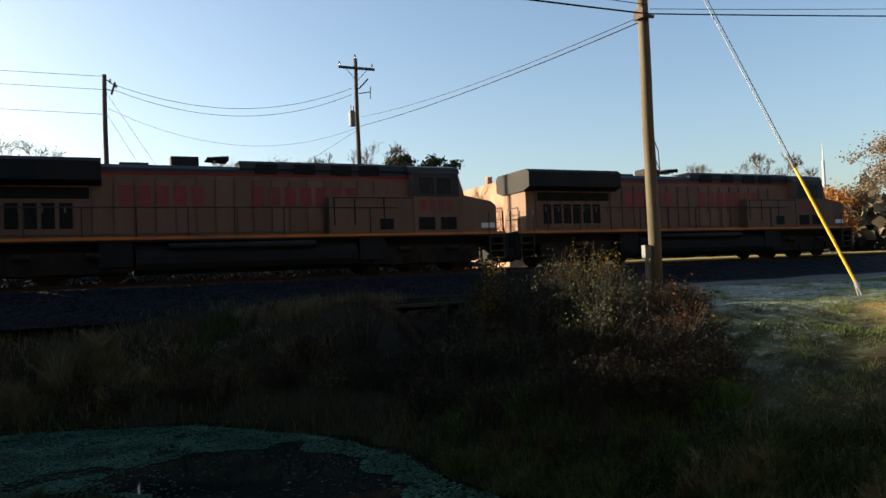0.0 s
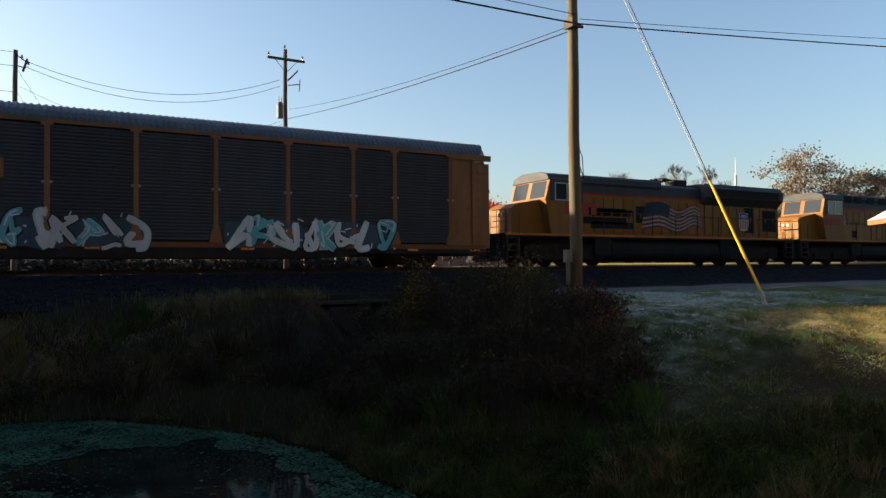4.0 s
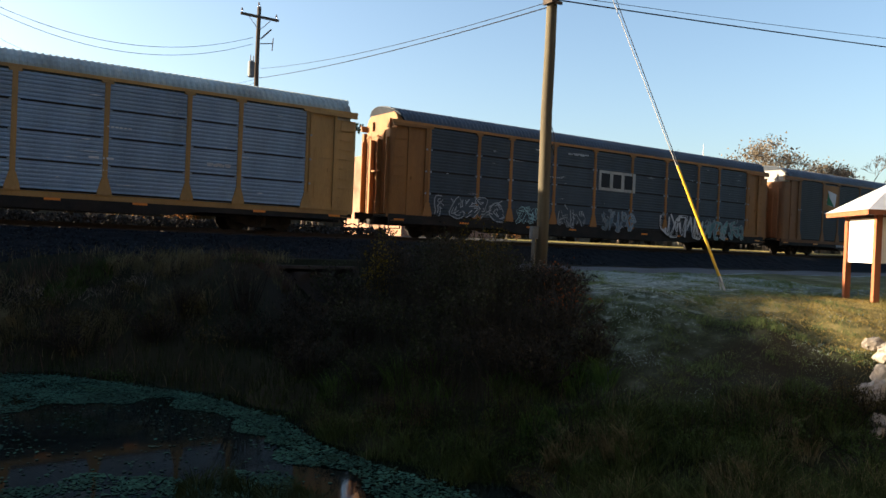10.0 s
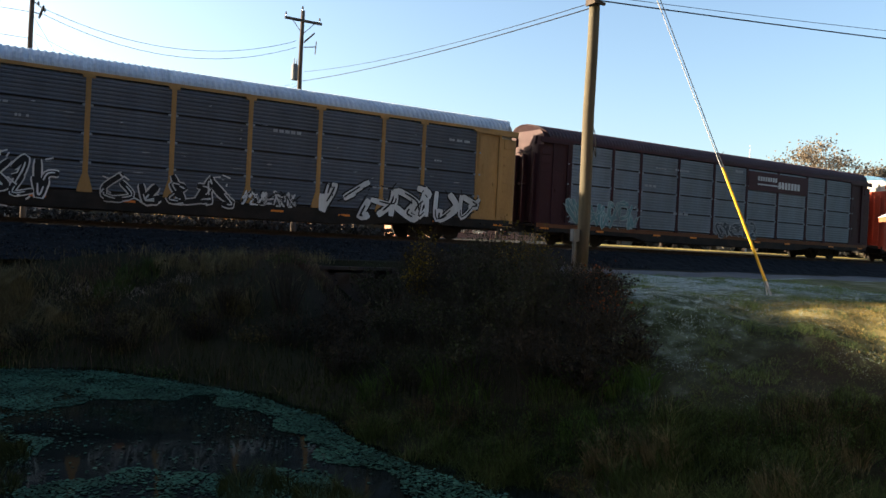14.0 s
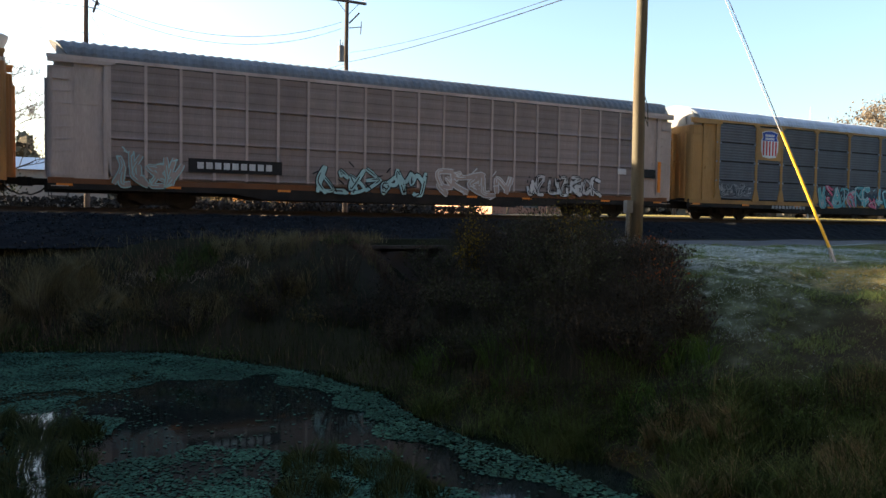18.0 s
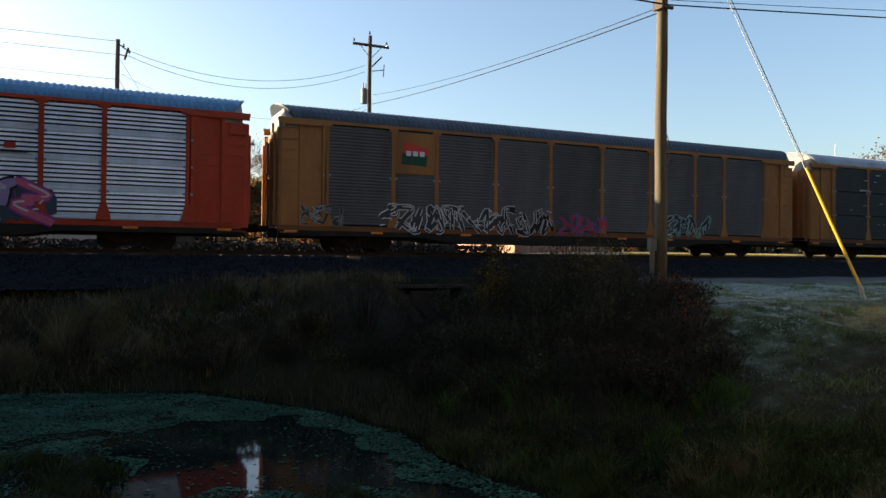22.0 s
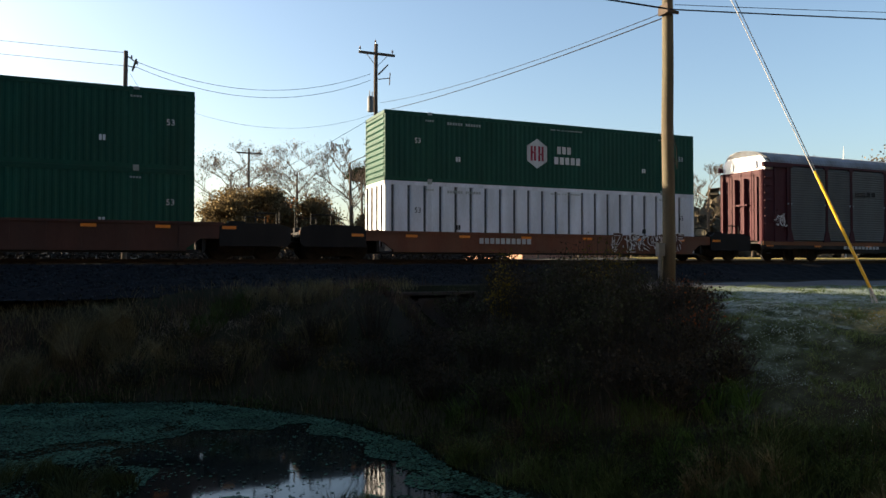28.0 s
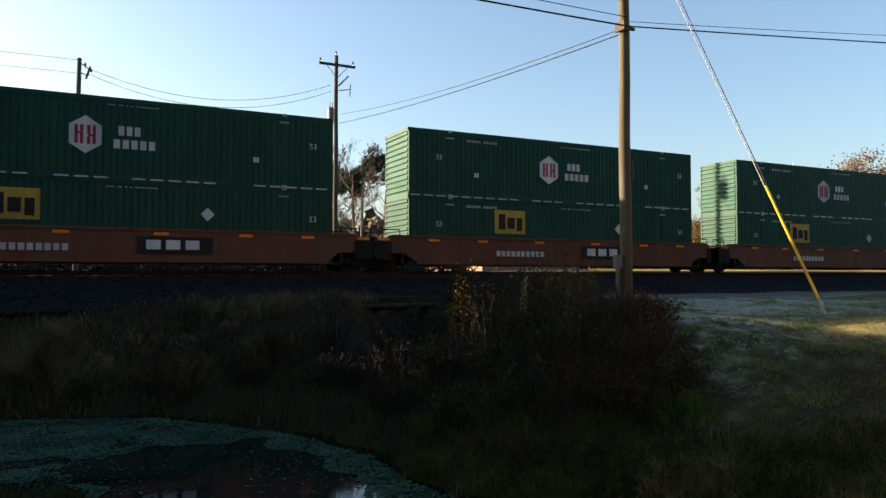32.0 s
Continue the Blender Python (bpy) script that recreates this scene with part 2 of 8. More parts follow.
def turf(m):
    """Works the mown lawn into the ground: short green turf with frost in patches, dry and painted sunlit gold farther
    along the road.
    """
    n, l = m.node_tree.nodes, m.node_tree.links
    b = n["Principled BSDF"]
    earth = b.inputs["Base Color"].links[0].from_socket
    co = n.new("ShaderNodeTexCoord")
    xyz = n.new("ShaderNodeSeparateXYZ")
    l.new(co.outputs["Object"], xyz.inputs[0])

    streak = n.new("ShaderNodeVectorMath")
    streak.operation = "MULTIPLY"
    streak.inputs[1].default_value = (1.0, 1.0, 1.0)
    l.new(co.outputs["Object"], streak.inputs[0])

    def cloud(scale, detail, dark, light, lo, hi):
        t = n.new("ShaderNodeTexNoise")
        t.inputs["Scale"].default_value, t.inputs["Detail"].default_value = scale, detail
        l.new(streak.outputs[0], t.inputs["Vector"])
        r = n.new("ShaderNodeValToRGB")
        r.color_ramp.elements[0].position, r.color_ramp.elements[1].position = lo, hi
        r.color_ramp.elements[0].color, r.color_ramp.elements[1].color = (*dark, 1), (*light, 1)
        l.new(t.outputs["Fac"], r.inputs[0])
        return r.outputs["Color"], t.outputs["Fac"]

    def sums(kind, a, c):
        q = n.new("ShaderNodeMath")
        q.operation = kind
        for k, s in enumerate((a, c)):
            if isinstance(s, (int, float)):
                q.inputs[k].default_value = s
            else:
                l.new(s, q.inputs[k])
        return q.outputs[0]

    def ease(value, lo, hi):
        q = n.new("ShaderNodeMapRange")
        q.interpolation_type = "SMOOTHSTEP"
        q.inputs["From Min"].default_value, q.inputs["From Max"].default_value = lo, hi
        l.new(value, q.inputs["Value"])
        return q.outputs[0]

    def blend(f, a, c):
        q = n.new("ShaderNodeMix")
        q.data_type = "RGBA"
        l.new(f, q.inputs["Factor"])
        l.new(a, q.inputs["A"])
        l.new(c, q.inputs["B"])
        return q.outputs["Result"]

    green, ragged = cloud(2.4, 7, (0.022, 0.032, 0.014), (0.070, 0.088, 0.062), 0.40, 0.68)
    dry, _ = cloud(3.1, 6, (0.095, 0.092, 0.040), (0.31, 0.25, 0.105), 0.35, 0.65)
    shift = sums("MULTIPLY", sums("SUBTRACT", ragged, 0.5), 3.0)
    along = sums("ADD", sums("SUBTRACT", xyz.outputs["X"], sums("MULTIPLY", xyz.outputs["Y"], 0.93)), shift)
    # golden paints the patch of low sun into the dry turf's colour
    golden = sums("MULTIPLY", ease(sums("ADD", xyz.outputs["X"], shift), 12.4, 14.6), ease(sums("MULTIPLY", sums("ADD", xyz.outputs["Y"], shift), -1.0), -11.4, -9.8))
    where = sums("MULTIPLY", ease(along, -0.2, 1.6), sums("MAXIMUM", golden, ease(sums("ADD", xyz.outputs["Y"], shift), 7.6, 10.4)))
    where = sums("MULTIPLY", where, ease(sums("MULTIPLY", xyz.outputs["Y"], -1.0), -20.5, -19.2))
    veil = n.new("ShaderNodeTexNoise")
    veil.inputs["Scale"].default_value, veil.inputs["Detail"].default_value = 2.6, 10
    veil.inputs["Roughness"].default_value = 0.74
    l.new(streak.outputs[0], veil.inputs["Vector"])
    rime = ease(sums("ADD", veil.outputs["Fac"], sums("MULTIPLY", sums("SUBTRACT", xyz.outputs["Y"], 11.5), 0.03)), 0.47, 0.62)
    pale, _ = cloud(9.0, 6, (0.085, 0.115, 0.098), (0.29, 0.34, 0.325), 0.36, 0.64)
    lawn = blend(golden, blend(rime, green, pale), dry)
    # outside the lawn the shade-dark earth colour stays
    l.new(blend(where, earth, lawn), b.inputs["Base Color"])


turf(GRASS_EARTH)
gx, gy = axis_lines(-14, 34, 0.3, 2600), axis_lines(-8, 27, 0.3, 2600)
GX, GY = np.meshgrid(gx, gy)
GZ = ground_height(GX, GY)
nx_, ny_ = len(gx), len(gy)
idx = np.arange(nx_ * ny_).reshape(ny_, nx_)
quads = np.stack([idx[:-1, :-1], idx[:-1, 1:], idx[1:, 1:], idx[1:, :-1]], -1).reshape(-1, 4)
ground = thing("ground", "uneven grassy ground with shade-darkened ditch banks and bare patches", "ground",
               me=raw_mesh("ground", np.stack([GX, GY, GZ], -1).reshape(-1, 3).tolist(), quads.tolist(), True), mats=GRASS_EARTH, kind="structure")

WATER = material("still_water", (0.006, 0.010, 0.010), 0.05, 0, 0.2, 1.5, 6, 0.02, spec=0.42)
wv = [(-30.0, 5.0, POND_Z), (16.0, 5.0, POND_Z), (16.0, 22.0, POND_Z), (-30.0, 22.0, POND_Z), (2.0, -7.0, POND_Z), (16.0, -7.0, POND_Z)]
water = thing("water", "dark still pond water mirroring the sky", "water", me=raw_mesh("water", wv, [(0, 1, 2, 3), (4, 5, 1, 0)]), mats=WATER, kind="structure")

# gravel road on the near side and the road beyond
ROAD = material("gravel_road", (0.10, 0.10, 0.105), 0.9, 0, 0.25, 0.8, 50, 0.4)
LAWN_FAR = material("dry_meadow", (0.32, 0.24, 0.075), 0.95, 0, 0.35, 0.25, 6, 0.5, dirt=(0.12, 0.12, 0.04), dirt_amount=0.5)


def draped(name, x0, x1, y0, y1, nx, ny, lift, label, mats, edge=0.25, seed=3, inside=None):
    """A sheet laid over the ground, with a ragged edge."""
    rnd = np.random.RandomState(seed)
    X, Y = np.meshgrid(np.linspace(x0, x1, nx), np.linspace(y0, y1, ny))
    Y[0] += rnd.uniform(-edge, edge, nx)
    Y[-1] += rnd.uniform(-edge, edge, nx)
    Z = ground_height(X, Y) + lift
    if inside is not None:
        Z -= 0.09 * smooth(0.5 - inside(X, Y) * 0.8 + rnd.uniform(-0.4, 0.4, X.shape))
    Z[0] -= lift + 0.03
    Z[-1] -= lift + 0.03
    k = np.arange(nx * ny).reshape(ny, nx)
    q = np.stack([k[:-1, :-1], k[:-1, 1:], k[1:, 1:], k[1:, :-1]], -1).reshape(-1, 4)
    return thing(name, label, name, me=raw_mesh(name, np.stack([X, Y, Z], -1).reshape(-1, 3).tolist(), q.tolist(), True), mats=mats, kind="structure")


LAWN_SOIL = material("lawn_turf", (0.062, 0.066, 0.028), 0.95, 0, 0.5, 1.6, 18, 0.9, dirt=(0.17, 0.17, 0.12), dirt_amount=0.7)
lawn_sheet = draped("lawn", 23.0, 70, 6.0, 19.3, 200, 70, 0.02, "mown lawn with dry and frosted patches", LAWN_SOIL, 0.3, 5, lambda x, y: (x - 24.5) * 0.5)
road = draped("road", 13.5, 260, 19.2, 24.6, 400, 8, 0.03, "grey gravel road beside the railway", ROAD)
YARD = material("dull_gravel_yard", (0.050, 0.046, 0.043), 0.95, 0, 0.35, 0.5, 12, 0.5, dirt=(0.05, 0.05, 0.03), dirt_amount=0.7)
yard = draped("yard", -120, 31.9, 38.5, 58, 100, 8, 0.03, "dull gravel and thin grass beyond the railway", YARD, seed=6)
meadow = draped("meadow", 32, 300, 38.5, 58, 100, 8, 0.03, "dry golden grass verge beyond the railway", LAWN_FAR)

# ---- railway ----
# the bed's near-black colour includes the shade beside and below the train
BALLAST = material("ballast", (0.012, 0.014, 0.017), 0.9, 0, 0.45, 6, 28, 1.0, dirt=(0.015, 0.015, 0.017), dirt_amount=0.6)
RAIL_STEEL = material("rail_steel", (0.045, 0.032, 0.025), 0.75, 0.0, 0.3, 5, 40, 0.1)
TIE_WOOD = material("creosoted_wood", (0.05, 0.04, 0.032), 0.9, 0, 0.3, 4, 40, 0.4, stretch=(1, 0.2, 1), per_object=0.25)
prof = [(-5.0, -1.25), (-4.6, -0.98), (-3.2, -0.62), (-1.75, -0.24), (-1.45, -0.20), (1.45, -0.20), (1.75, -0.24), (3.2, -0.62), (4.6, -0.98), (5.0, -1.25)]
rnd = np.random.RandomState(4)
bx = np.concatenate([np.arange(-240, -16, 6.0), np.arange(-16, 46, 0.3), np.arange(46, 420, 6.0)])
sub = []
for (a, b), (c_, d) in zip(prof, prof[1:]):
    m = max(1, int(abs(c_ - a) / 0.3))
    sub += [(a + (c_ - a) * i / m, b + (d - b) * i / m) for i in range(m)]
sub.append(prof[-1])
k = len(sub)
bv = []
for x in bx:
    j = rnd.uniform(-0.035, 0.035, k) if -16 <= x <= 46 else np.zeros(k)
    bv += [(x, TRACK_Y + a, b + e) for (a, b), e in zip(sub, j)]
bf = [(i * k + j, (i + 1) * k + j, (i + 1) * k + j + 1, i * k + j + 1) for i in range(len(bx) - 1) for j in range(k - 1)]
ballast = thing("track_bed", "grey crushed stone railway bed coloured near black for shade", "track bed", me=raw_mesh("track_bed", bv, bf), mats=BALLAST, kind="structure")
track = thing("railway_track", "rusty steel rails on dark wooden ties", "railway track", kind="structure")
RAIL_PROFILE = [(-0.075, -0.17), (0.075, -0.17), (0.07, -0.15), (0.012, -0.125), (0.012, -0.045), (0.036, -0.03), (0.034, 0.0), (-0.034, 0.0), (-0.036, -0.03), (-0.012, -0.045), (-0.012, -0.125), (-0.07, -0.15)]
for y in (-0.755, 0.755):
    part("rail", Shape().prism([(y + a, b) for a, b in RAIL_PROFILE], -240, 420), RAIL_STEEL, track, at=pose(0, TRACK_Y, 0))
tie_me = Shape().box(-0.115, 0.115, -1.3, 1.3, -0.34, -0.172, 0, 0.01).mesh("tie")
for i in range(190):
    part("tie", tie_me, TIE_WOOD, track, at=pose(-22 + i * 0.5 + random.uniform(-0.03, 0.03), TRACK_Y + random.uniform(-0.03, 0.03), 0))


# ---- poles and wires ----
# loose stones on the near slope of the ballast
# grey-blue stone, darkened by the same painted shade as the bed
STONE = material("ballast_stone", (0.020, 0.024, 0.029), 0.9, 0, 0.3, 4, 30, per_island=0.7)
r = np.random.RandomState(52)
n = 16000
sx, sy = r.uniform(-16, 26, n), TRACK_Y - 1.7 - 3.5 * r.uniform(0, 1, n) ** 0.8
keep_ = r.uniform(size=n) < 0.25 + 0.75 * (0.5 + 0.5 * np.sin(sx * 0.7 + 2 * np.sin(sy)) * np.sin(sy * 2.1 + sx * 0.3))
sx, sy = sx[keep_], sy[keep_]
sz = np.interp(sy - TRACK_Y, [q_[0] for q_ in prof], [q_[1] for q_ in prof])
n = len(sx)
rad = r.uniform(0.02, 0.05, (n, 1, 1)) * r.uniform(0.7, 1.3, (n, 6, 1))
octa = np.array([[1, 0, 0], [-1, 0, 0], [0, 1, 0], [0, -1, 0], [0, 0, 1], [0, 0, -1]], float)
v = (np.stack([sx, sy, sz + 0.02], 1)[:, None, :] + octa[None] * rad).reshape(-1, 3)
f = (np.arange(n)[:, None, None] * 6 + np.array([[0, 2, 4], [2, 1, 4], [1, 3, 4], [3, 0, 4], [2, 0, 5], [1, 2, 5], [3, 1, 5], [0, 3, 5]])[None]).reshape(-1, 3)
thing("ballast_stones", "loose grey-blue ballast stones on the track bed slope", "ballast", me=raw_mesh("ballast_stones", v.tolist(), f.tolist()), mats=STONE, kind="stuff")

POLE_WOOD = material("weathered_pole_wood", (0.105, 0.093, 0.066), 0.85, 0, 0.3, 2, 30, 0.4, dirt=(0.09, 0.07, 0.05), dirt_amount=0.6, stretch=(3, 3, 0.25))
POLE_DARK = material("dark_pole_wood", (0.075, 0.06, 0.05), 0.9, 0, 0.3, 2, 30, 0.4, stretch=(3, 3, 0.25))
PORCELAIN = material("insulator_glaze", (0.16, 0.13, 0.12), 0.25, 0, 0.2)
ZINC = material("galvanised_steel", (0.35, 0.36, 0.37), 0.5, 0.7, 0.2, 4, 40, 0.05)
DULL_STEEL = material("dull_galvanised_steel", (0.11, 0.118, 0.125), 0.6, 0.1, 0.2, 4, 40)
CABLE = material("cable_sheath", (0.012, 0.012, 0.013), 0.8, 0, 0.1)
GUY_STEEL = material("bright_guy_strand", (0.36, 0.36, 0.36), 0.7, 0.0, 0.1, 4, 40)
SLEEVE = material("yellow_guy_sleeve", (0.60, 0.36, 0.03), 0.4, 0, 0.08)


def pole_body(x, y, base, top, r, mat, parent):
    n = 8
    pts = [(0.012 * math.sin(i * 1.7), 0.012 * math.cos(i * 2.1), base + (top - base) * i / n) for i in range(n + 1)]
    s = Shape().rope(pts, r, 14, 0, [r * (1 - 0.28 * i / n) for i in range(n + 1)])
    return part("pole", s.mesh("pole", True), mat, parent)


def insulator(z0=0.0):
    s = Shape()
    s.tube((0, 0, z0), (0, 0, z0 + 0.12), 0.015, 0.015, 6)
    for k in range(3):
        s.tube((0, 0, z0 + 0.12 + k * 0.06), (0, 0, z0 + 0.17 + k * 0.06), 0.075 - k * 0.012, 0.05 - k * 0.01, 10)
    return s


near_pole = thing("utility_pole", "tall weathered wooden utility pole with attached wires", "utility pole", at=pose(14.52, 16.82, 0))
pole_body(0, 0, -1.2, 12.4, 0.19, POLE_WOOD, near_pole)
part("crossbar_clamp", Shape().box(-0.22, 0.22, -0.24, -0.17, 7.05, 7.13).box(-0.25, -0.17, -0.3, 0.1, 7.02, 7.3), POLE_DARK, near_pole)
part("ground_cable", Shape().rope([(0.2, 0.02, -1.0), (0.19, 0.02, 2.2), (0.24, 0.02, 2.9), (0.36, 0.02, 2.6), (0.33, 0.02, 3.2), (0.2, 0.02, 3.5), (0.16, 0.02, 7.0)], 0.014), CABLE, near_pole)
part("meter_box", Shape().box(-0.42, -0.2, -0.08, 0.08, 0.05, 0.42), DULL_STEEL, near_pole, "grey steel meter box")
part("conduit", Shape().tube((-0.34, 0, -1.1), (-0.34, 0, 0.15), 0.04, 0.04, 8).tube((-0.26, 0.03, -1.1), (-0.26, 0.03, 0.15), 0.03, 0.03, 8), DULL_STEEL, near_pole)

far_pole = thing("utility_pole", "dark wooden utility pole with a crossarm and transformer", "utility pole", at=pose(14.9, 44.6, 0))
pole_body(0, 0, -0.8, 13.9, 0.17, POLE_DARK, far_pole)
part("crossarm", Shape().box(-1.2, 1.2, -0.28, -0.16, 13.15, 13.3), POLE_DARK, far_pole)
for x in (-1.12, -0.02, 1.05):
    part("insulator", insulator(13.3 if abs(x) > 0.5 else 13.9), PORCELAIN, far_pole, at=pose(x, -0.2 if abs(x) > 0.5 else 0, 0))
part("arm_brace", Shape().tube((-0.7, -0.22, 13.15), (0, -0.17, 12.4), 0.02).tube((0.7, -0.22, 13.15), (0, -0.17, 12.4), 0.02).tube((0.1, -0.2, 11.9), (0.75, -0.2, 12.6), 0.05).tube((0.1, -0.2, 11.6), (0.85, -0.2, 11.75), 0.03).tube((0.85, -0.2, 11.3), (0.9, -0.2, 12.1), 0.03), POLE_DARK, far_pole)
tr_ = Shape().tube((-0.38, -0.1, 9.5), (-0.38, -0.1, 10.4), 0.2, 0.2, 14).tube((-0.38, -0.1, 10.4), (-0.38, -0.1, 10.5), 0.2, 0.12, 14)
tr_.tube((-0.45, -0.1, 10.45), (-0.45, -0.1, 10.85), 0.04, 0.03, 8).tube((-0.28, -0.1, 10.45), (-0.28, -0.1, 10.8), 0.04, 0.03, 8)
part("transformer", tr_, DULL_STEEL, far_pole, "grey drum transformer")

left_pole = thing("utility_pole", "dark wooden utility pole with bunched brackets", "utility pole", at=pose(0.2, 45.0, 0))
pole_body(0, 0, -0.8, 11.85, 0.16, POLE_DARK, left_pole)
part("bracket", Shape().tube((0.0, -0.15, 11.6), (0.55, -0.2, 11.2), 0.03).tube((0.0, -0.15, 11.0), (0.5, -0.2, 10.9), 0.03).tube((0.35, -0.2, 10.7), (0.55, -0.2, 11.4), 0.06), POLE_DARK, left_pole)
part("insulator", insulator(0), PORCELAIN, left_pole, at=pose(0.3, -0.2, 11.3))
part("insulator", insulator(0), PORCELAIN, left_pole, at=pose(0.6, -0.2, 11.0))

small_pole = thing("utility_pole", "distant wooden utility pole with a short crossarm", "utility pole", at=pose(11.6, 74.2, 0))
pole_body(0, 0, -0.7, 11.3, 0.15, POLE_DARK, small_pole)
part("crossarm", Shape().box(-1.2, 1.2, -0.2, -0.1, 10.7, 10.85), POLE_DARK, small_pole)


def wire(a, b, sag, r, label="thin black overhead wire"):
    pts = []
    for i in range(25):
        u = i / 24
        p = Vector(a).lerp(Vector(b), u)
        p.z -= 4 * sag * u * (1 - u)
        pts.append(tuple(p))
    return thing("overhead_wire", label, "wire", "overhead wires", me=Shape().rope(pts, r, 4), mats=CABLE)


J = (14.5, 16.6, 7.15)
wire(J, (15.1, 44.4, 10.1), 0.35, 0.012)
wire((14.5, 16.6, 7.0), (15.0, 44.4, 9.5), 0.25, 0.018)
wire(J, (-38, 16.2, 8.0), 0.5, 0.026)
wire((14.5, 16.6, 7.42), (-38, 16.0, 8.6), 0.5, 0.012)
wire(J, (66, 9.6, 11.2), 0.35, 0.022)
wire((14.7, 16.7, 7.35), (66, 10.2, 12.6), 0.5, 0.010)
wire((0.6, 44.8, 11.3), (14.5, 44.4, 11.9), 1.35, 0.016)
wire((0.6, 44.8, 11.0), (14.5, 44.4, 11.5), 1.45, 0.016)
wire((0.4, 44.9, 9.9), (14.8, 44.5, 9.4), 1.6, 0.010)
for z, s_ in ((11.75, 0.3), (11.0, 0.3), (9.6, 0.3)):
    wire((0.1, 45, z), (-45, 60, z + 4.6), s_, 0.014)
wire((0.3, 45, 10.8), (3.6, 47.0, 6.0), 0.0, 0.012)
wire((0.3, 45, 9.6), (2.6, 47.0, 6.0), 0.0, 0.012)
wire((14.9, 44.6, 9.3), (8.0, 50.0, 5.0), 0.05, 0.012)

GUY_A, GUY_B = Vector((17.35, 12.4, -1.32)), Vector((14.45, 16.75, 11.6))
guy = thing("guy_wire", "bright steel guy wire with a yellow sleeve, anchored in the grass", "guy wire")
for side in (-1, 1):
    part("cable", Shape().tube(GUY_A + Vector((0.012, -0.009, 0)) * side, GUY_B + Vector((0.052, -0.039, 0)) * side, 0.013, 0.013, 6), GUY_STEEL, guy)
part("sleeve", Shape().tube(GUY_A.lerp(GUY_B, 0.04), GUY_A.lerp(GUY_B, 0.275), 0.038, 0.038, 10), SLEEVE, guy, "yellow plastic guard sleeve")
part("anchor_rod", Shape().tube(GUY_A - Vector((0.05, -0.05, 0.3)), GUY_A.lerp(GUY_B, 0.05), 0.016, 0.016, 6).tube(GUY_A.lerp(GUY_B, 0.03), GUY_A.lerp(GUY_B, 0.042), 0.04, 0.04, 8), ZINC, guy)

# ---- culvert ----
CONCRETE = material("stained_concrete", (0.055, 0.046, 0.042), 0.9, 0, 0.3, 1.5, 25, 0.4, dirt=(0.035, 0.03, 0.028), dirt_amount=0.7)
CULV = pose(10.1, 23.4, 0, 0, 0, 0)
cul = thing("culvert", "stained concrete culvert mouth under the railway bank", "culvert", at=CULV)
ring = [(0.75 * math.cos(k * math.pi / 10), -2.1 + 0.75 * math.sin(k * math.pi / 10)) for k in range(21)]
s = Shape()
for (a, b), (c_, d) in zip(ring[:10] , ring[1:11]):
    s.slab([(a, b), (c_, d), (c_ * 1.9, -1.28 + 0.02), (a * 1.9, -1.28 + 0.02)] if d > -1.7 else [(a, b), (c_, d), (1.45 if a > 0 else -1.45, d), (1.45 if a > 0 else -1.45, b)], 0.0, 0.3)
s.box(-1.6, -0.74, 0.0, 0.3, -3.2, -1.25).box(0.74, 1.6, 0.0, 0.3, -3.2, -1.25).box(-1.6, 1.6, 0.0, 0.3, -1.36, -1.15)
part("headwall", s, CONCRETE, cul)
part("wing_wall", Shape().slab([(0, -3.2), (2.6, -3.4), (2.6, -3.0), (0, -1.2)], -0.12, 0.12), CONCRETE, cul, at=pose(-1.5, 0.1, 0, 0, 0, 215))
part("wing_wall", Shape().slab([(0, -3.2), (2.6, -3.4), (2.6, -3.0), (0, -1.2)], -0.12, 0.12), CONCRETE, cul, at=pose(1.5, 0.1, 0, 0, 0, -40))
part("pipe", Shape().rope([(0, 0.15, -2.1), (0, 4.0, -2.1)], 0.8, 20), CONCRETE, cul)


# ---- plants ----
def blades(name, label, pts, heights, widths, mat, seed, lean=0.35, category="grass", parent=None):
    """Many thin bent blades, one joined sheet of stuff."""
    r = np.random.RandomState(seed)
    n = len(pts)
    a = r.uniform(0, 2 * np.pi, n)
    side = np.stack([np.cos(a), np.sin(a), np.zeros(n)], 1) * widths[:, None] * 0.5
    b = r.uniform(0, 2 * np.pi, n)
    tip = np.stack([np.cos(b), np.sin(b), np.zeros(n)], 1) * (heights * r.uniform(0.05, lean * 2, n))[:, None]
    up = np.stack([np.zeros(n), np.zeros(n), heights], 1)
    mid = pts + up * 0.55 + tip * 0.3
    v = np.stack([pts - side, pts + side, mid + side * 0.7, mid - side * 0.7, pts + up + tip], 1).reshape(-1, 3)
    k = np.arange(n)[:, None] * 5
    f = (k + np.array([[0, 1, 2, 3]])).tolist() + (k + np.array([[3, 2, 4]])).tolist()
    me = raw_mesh(name, v.tolist(), f)
    if parent is not None:
        return part(name, me, mat, parent, label, kind="stuff")
    return thing(name, label, category, me=me, mats=mat, kind="stuff")


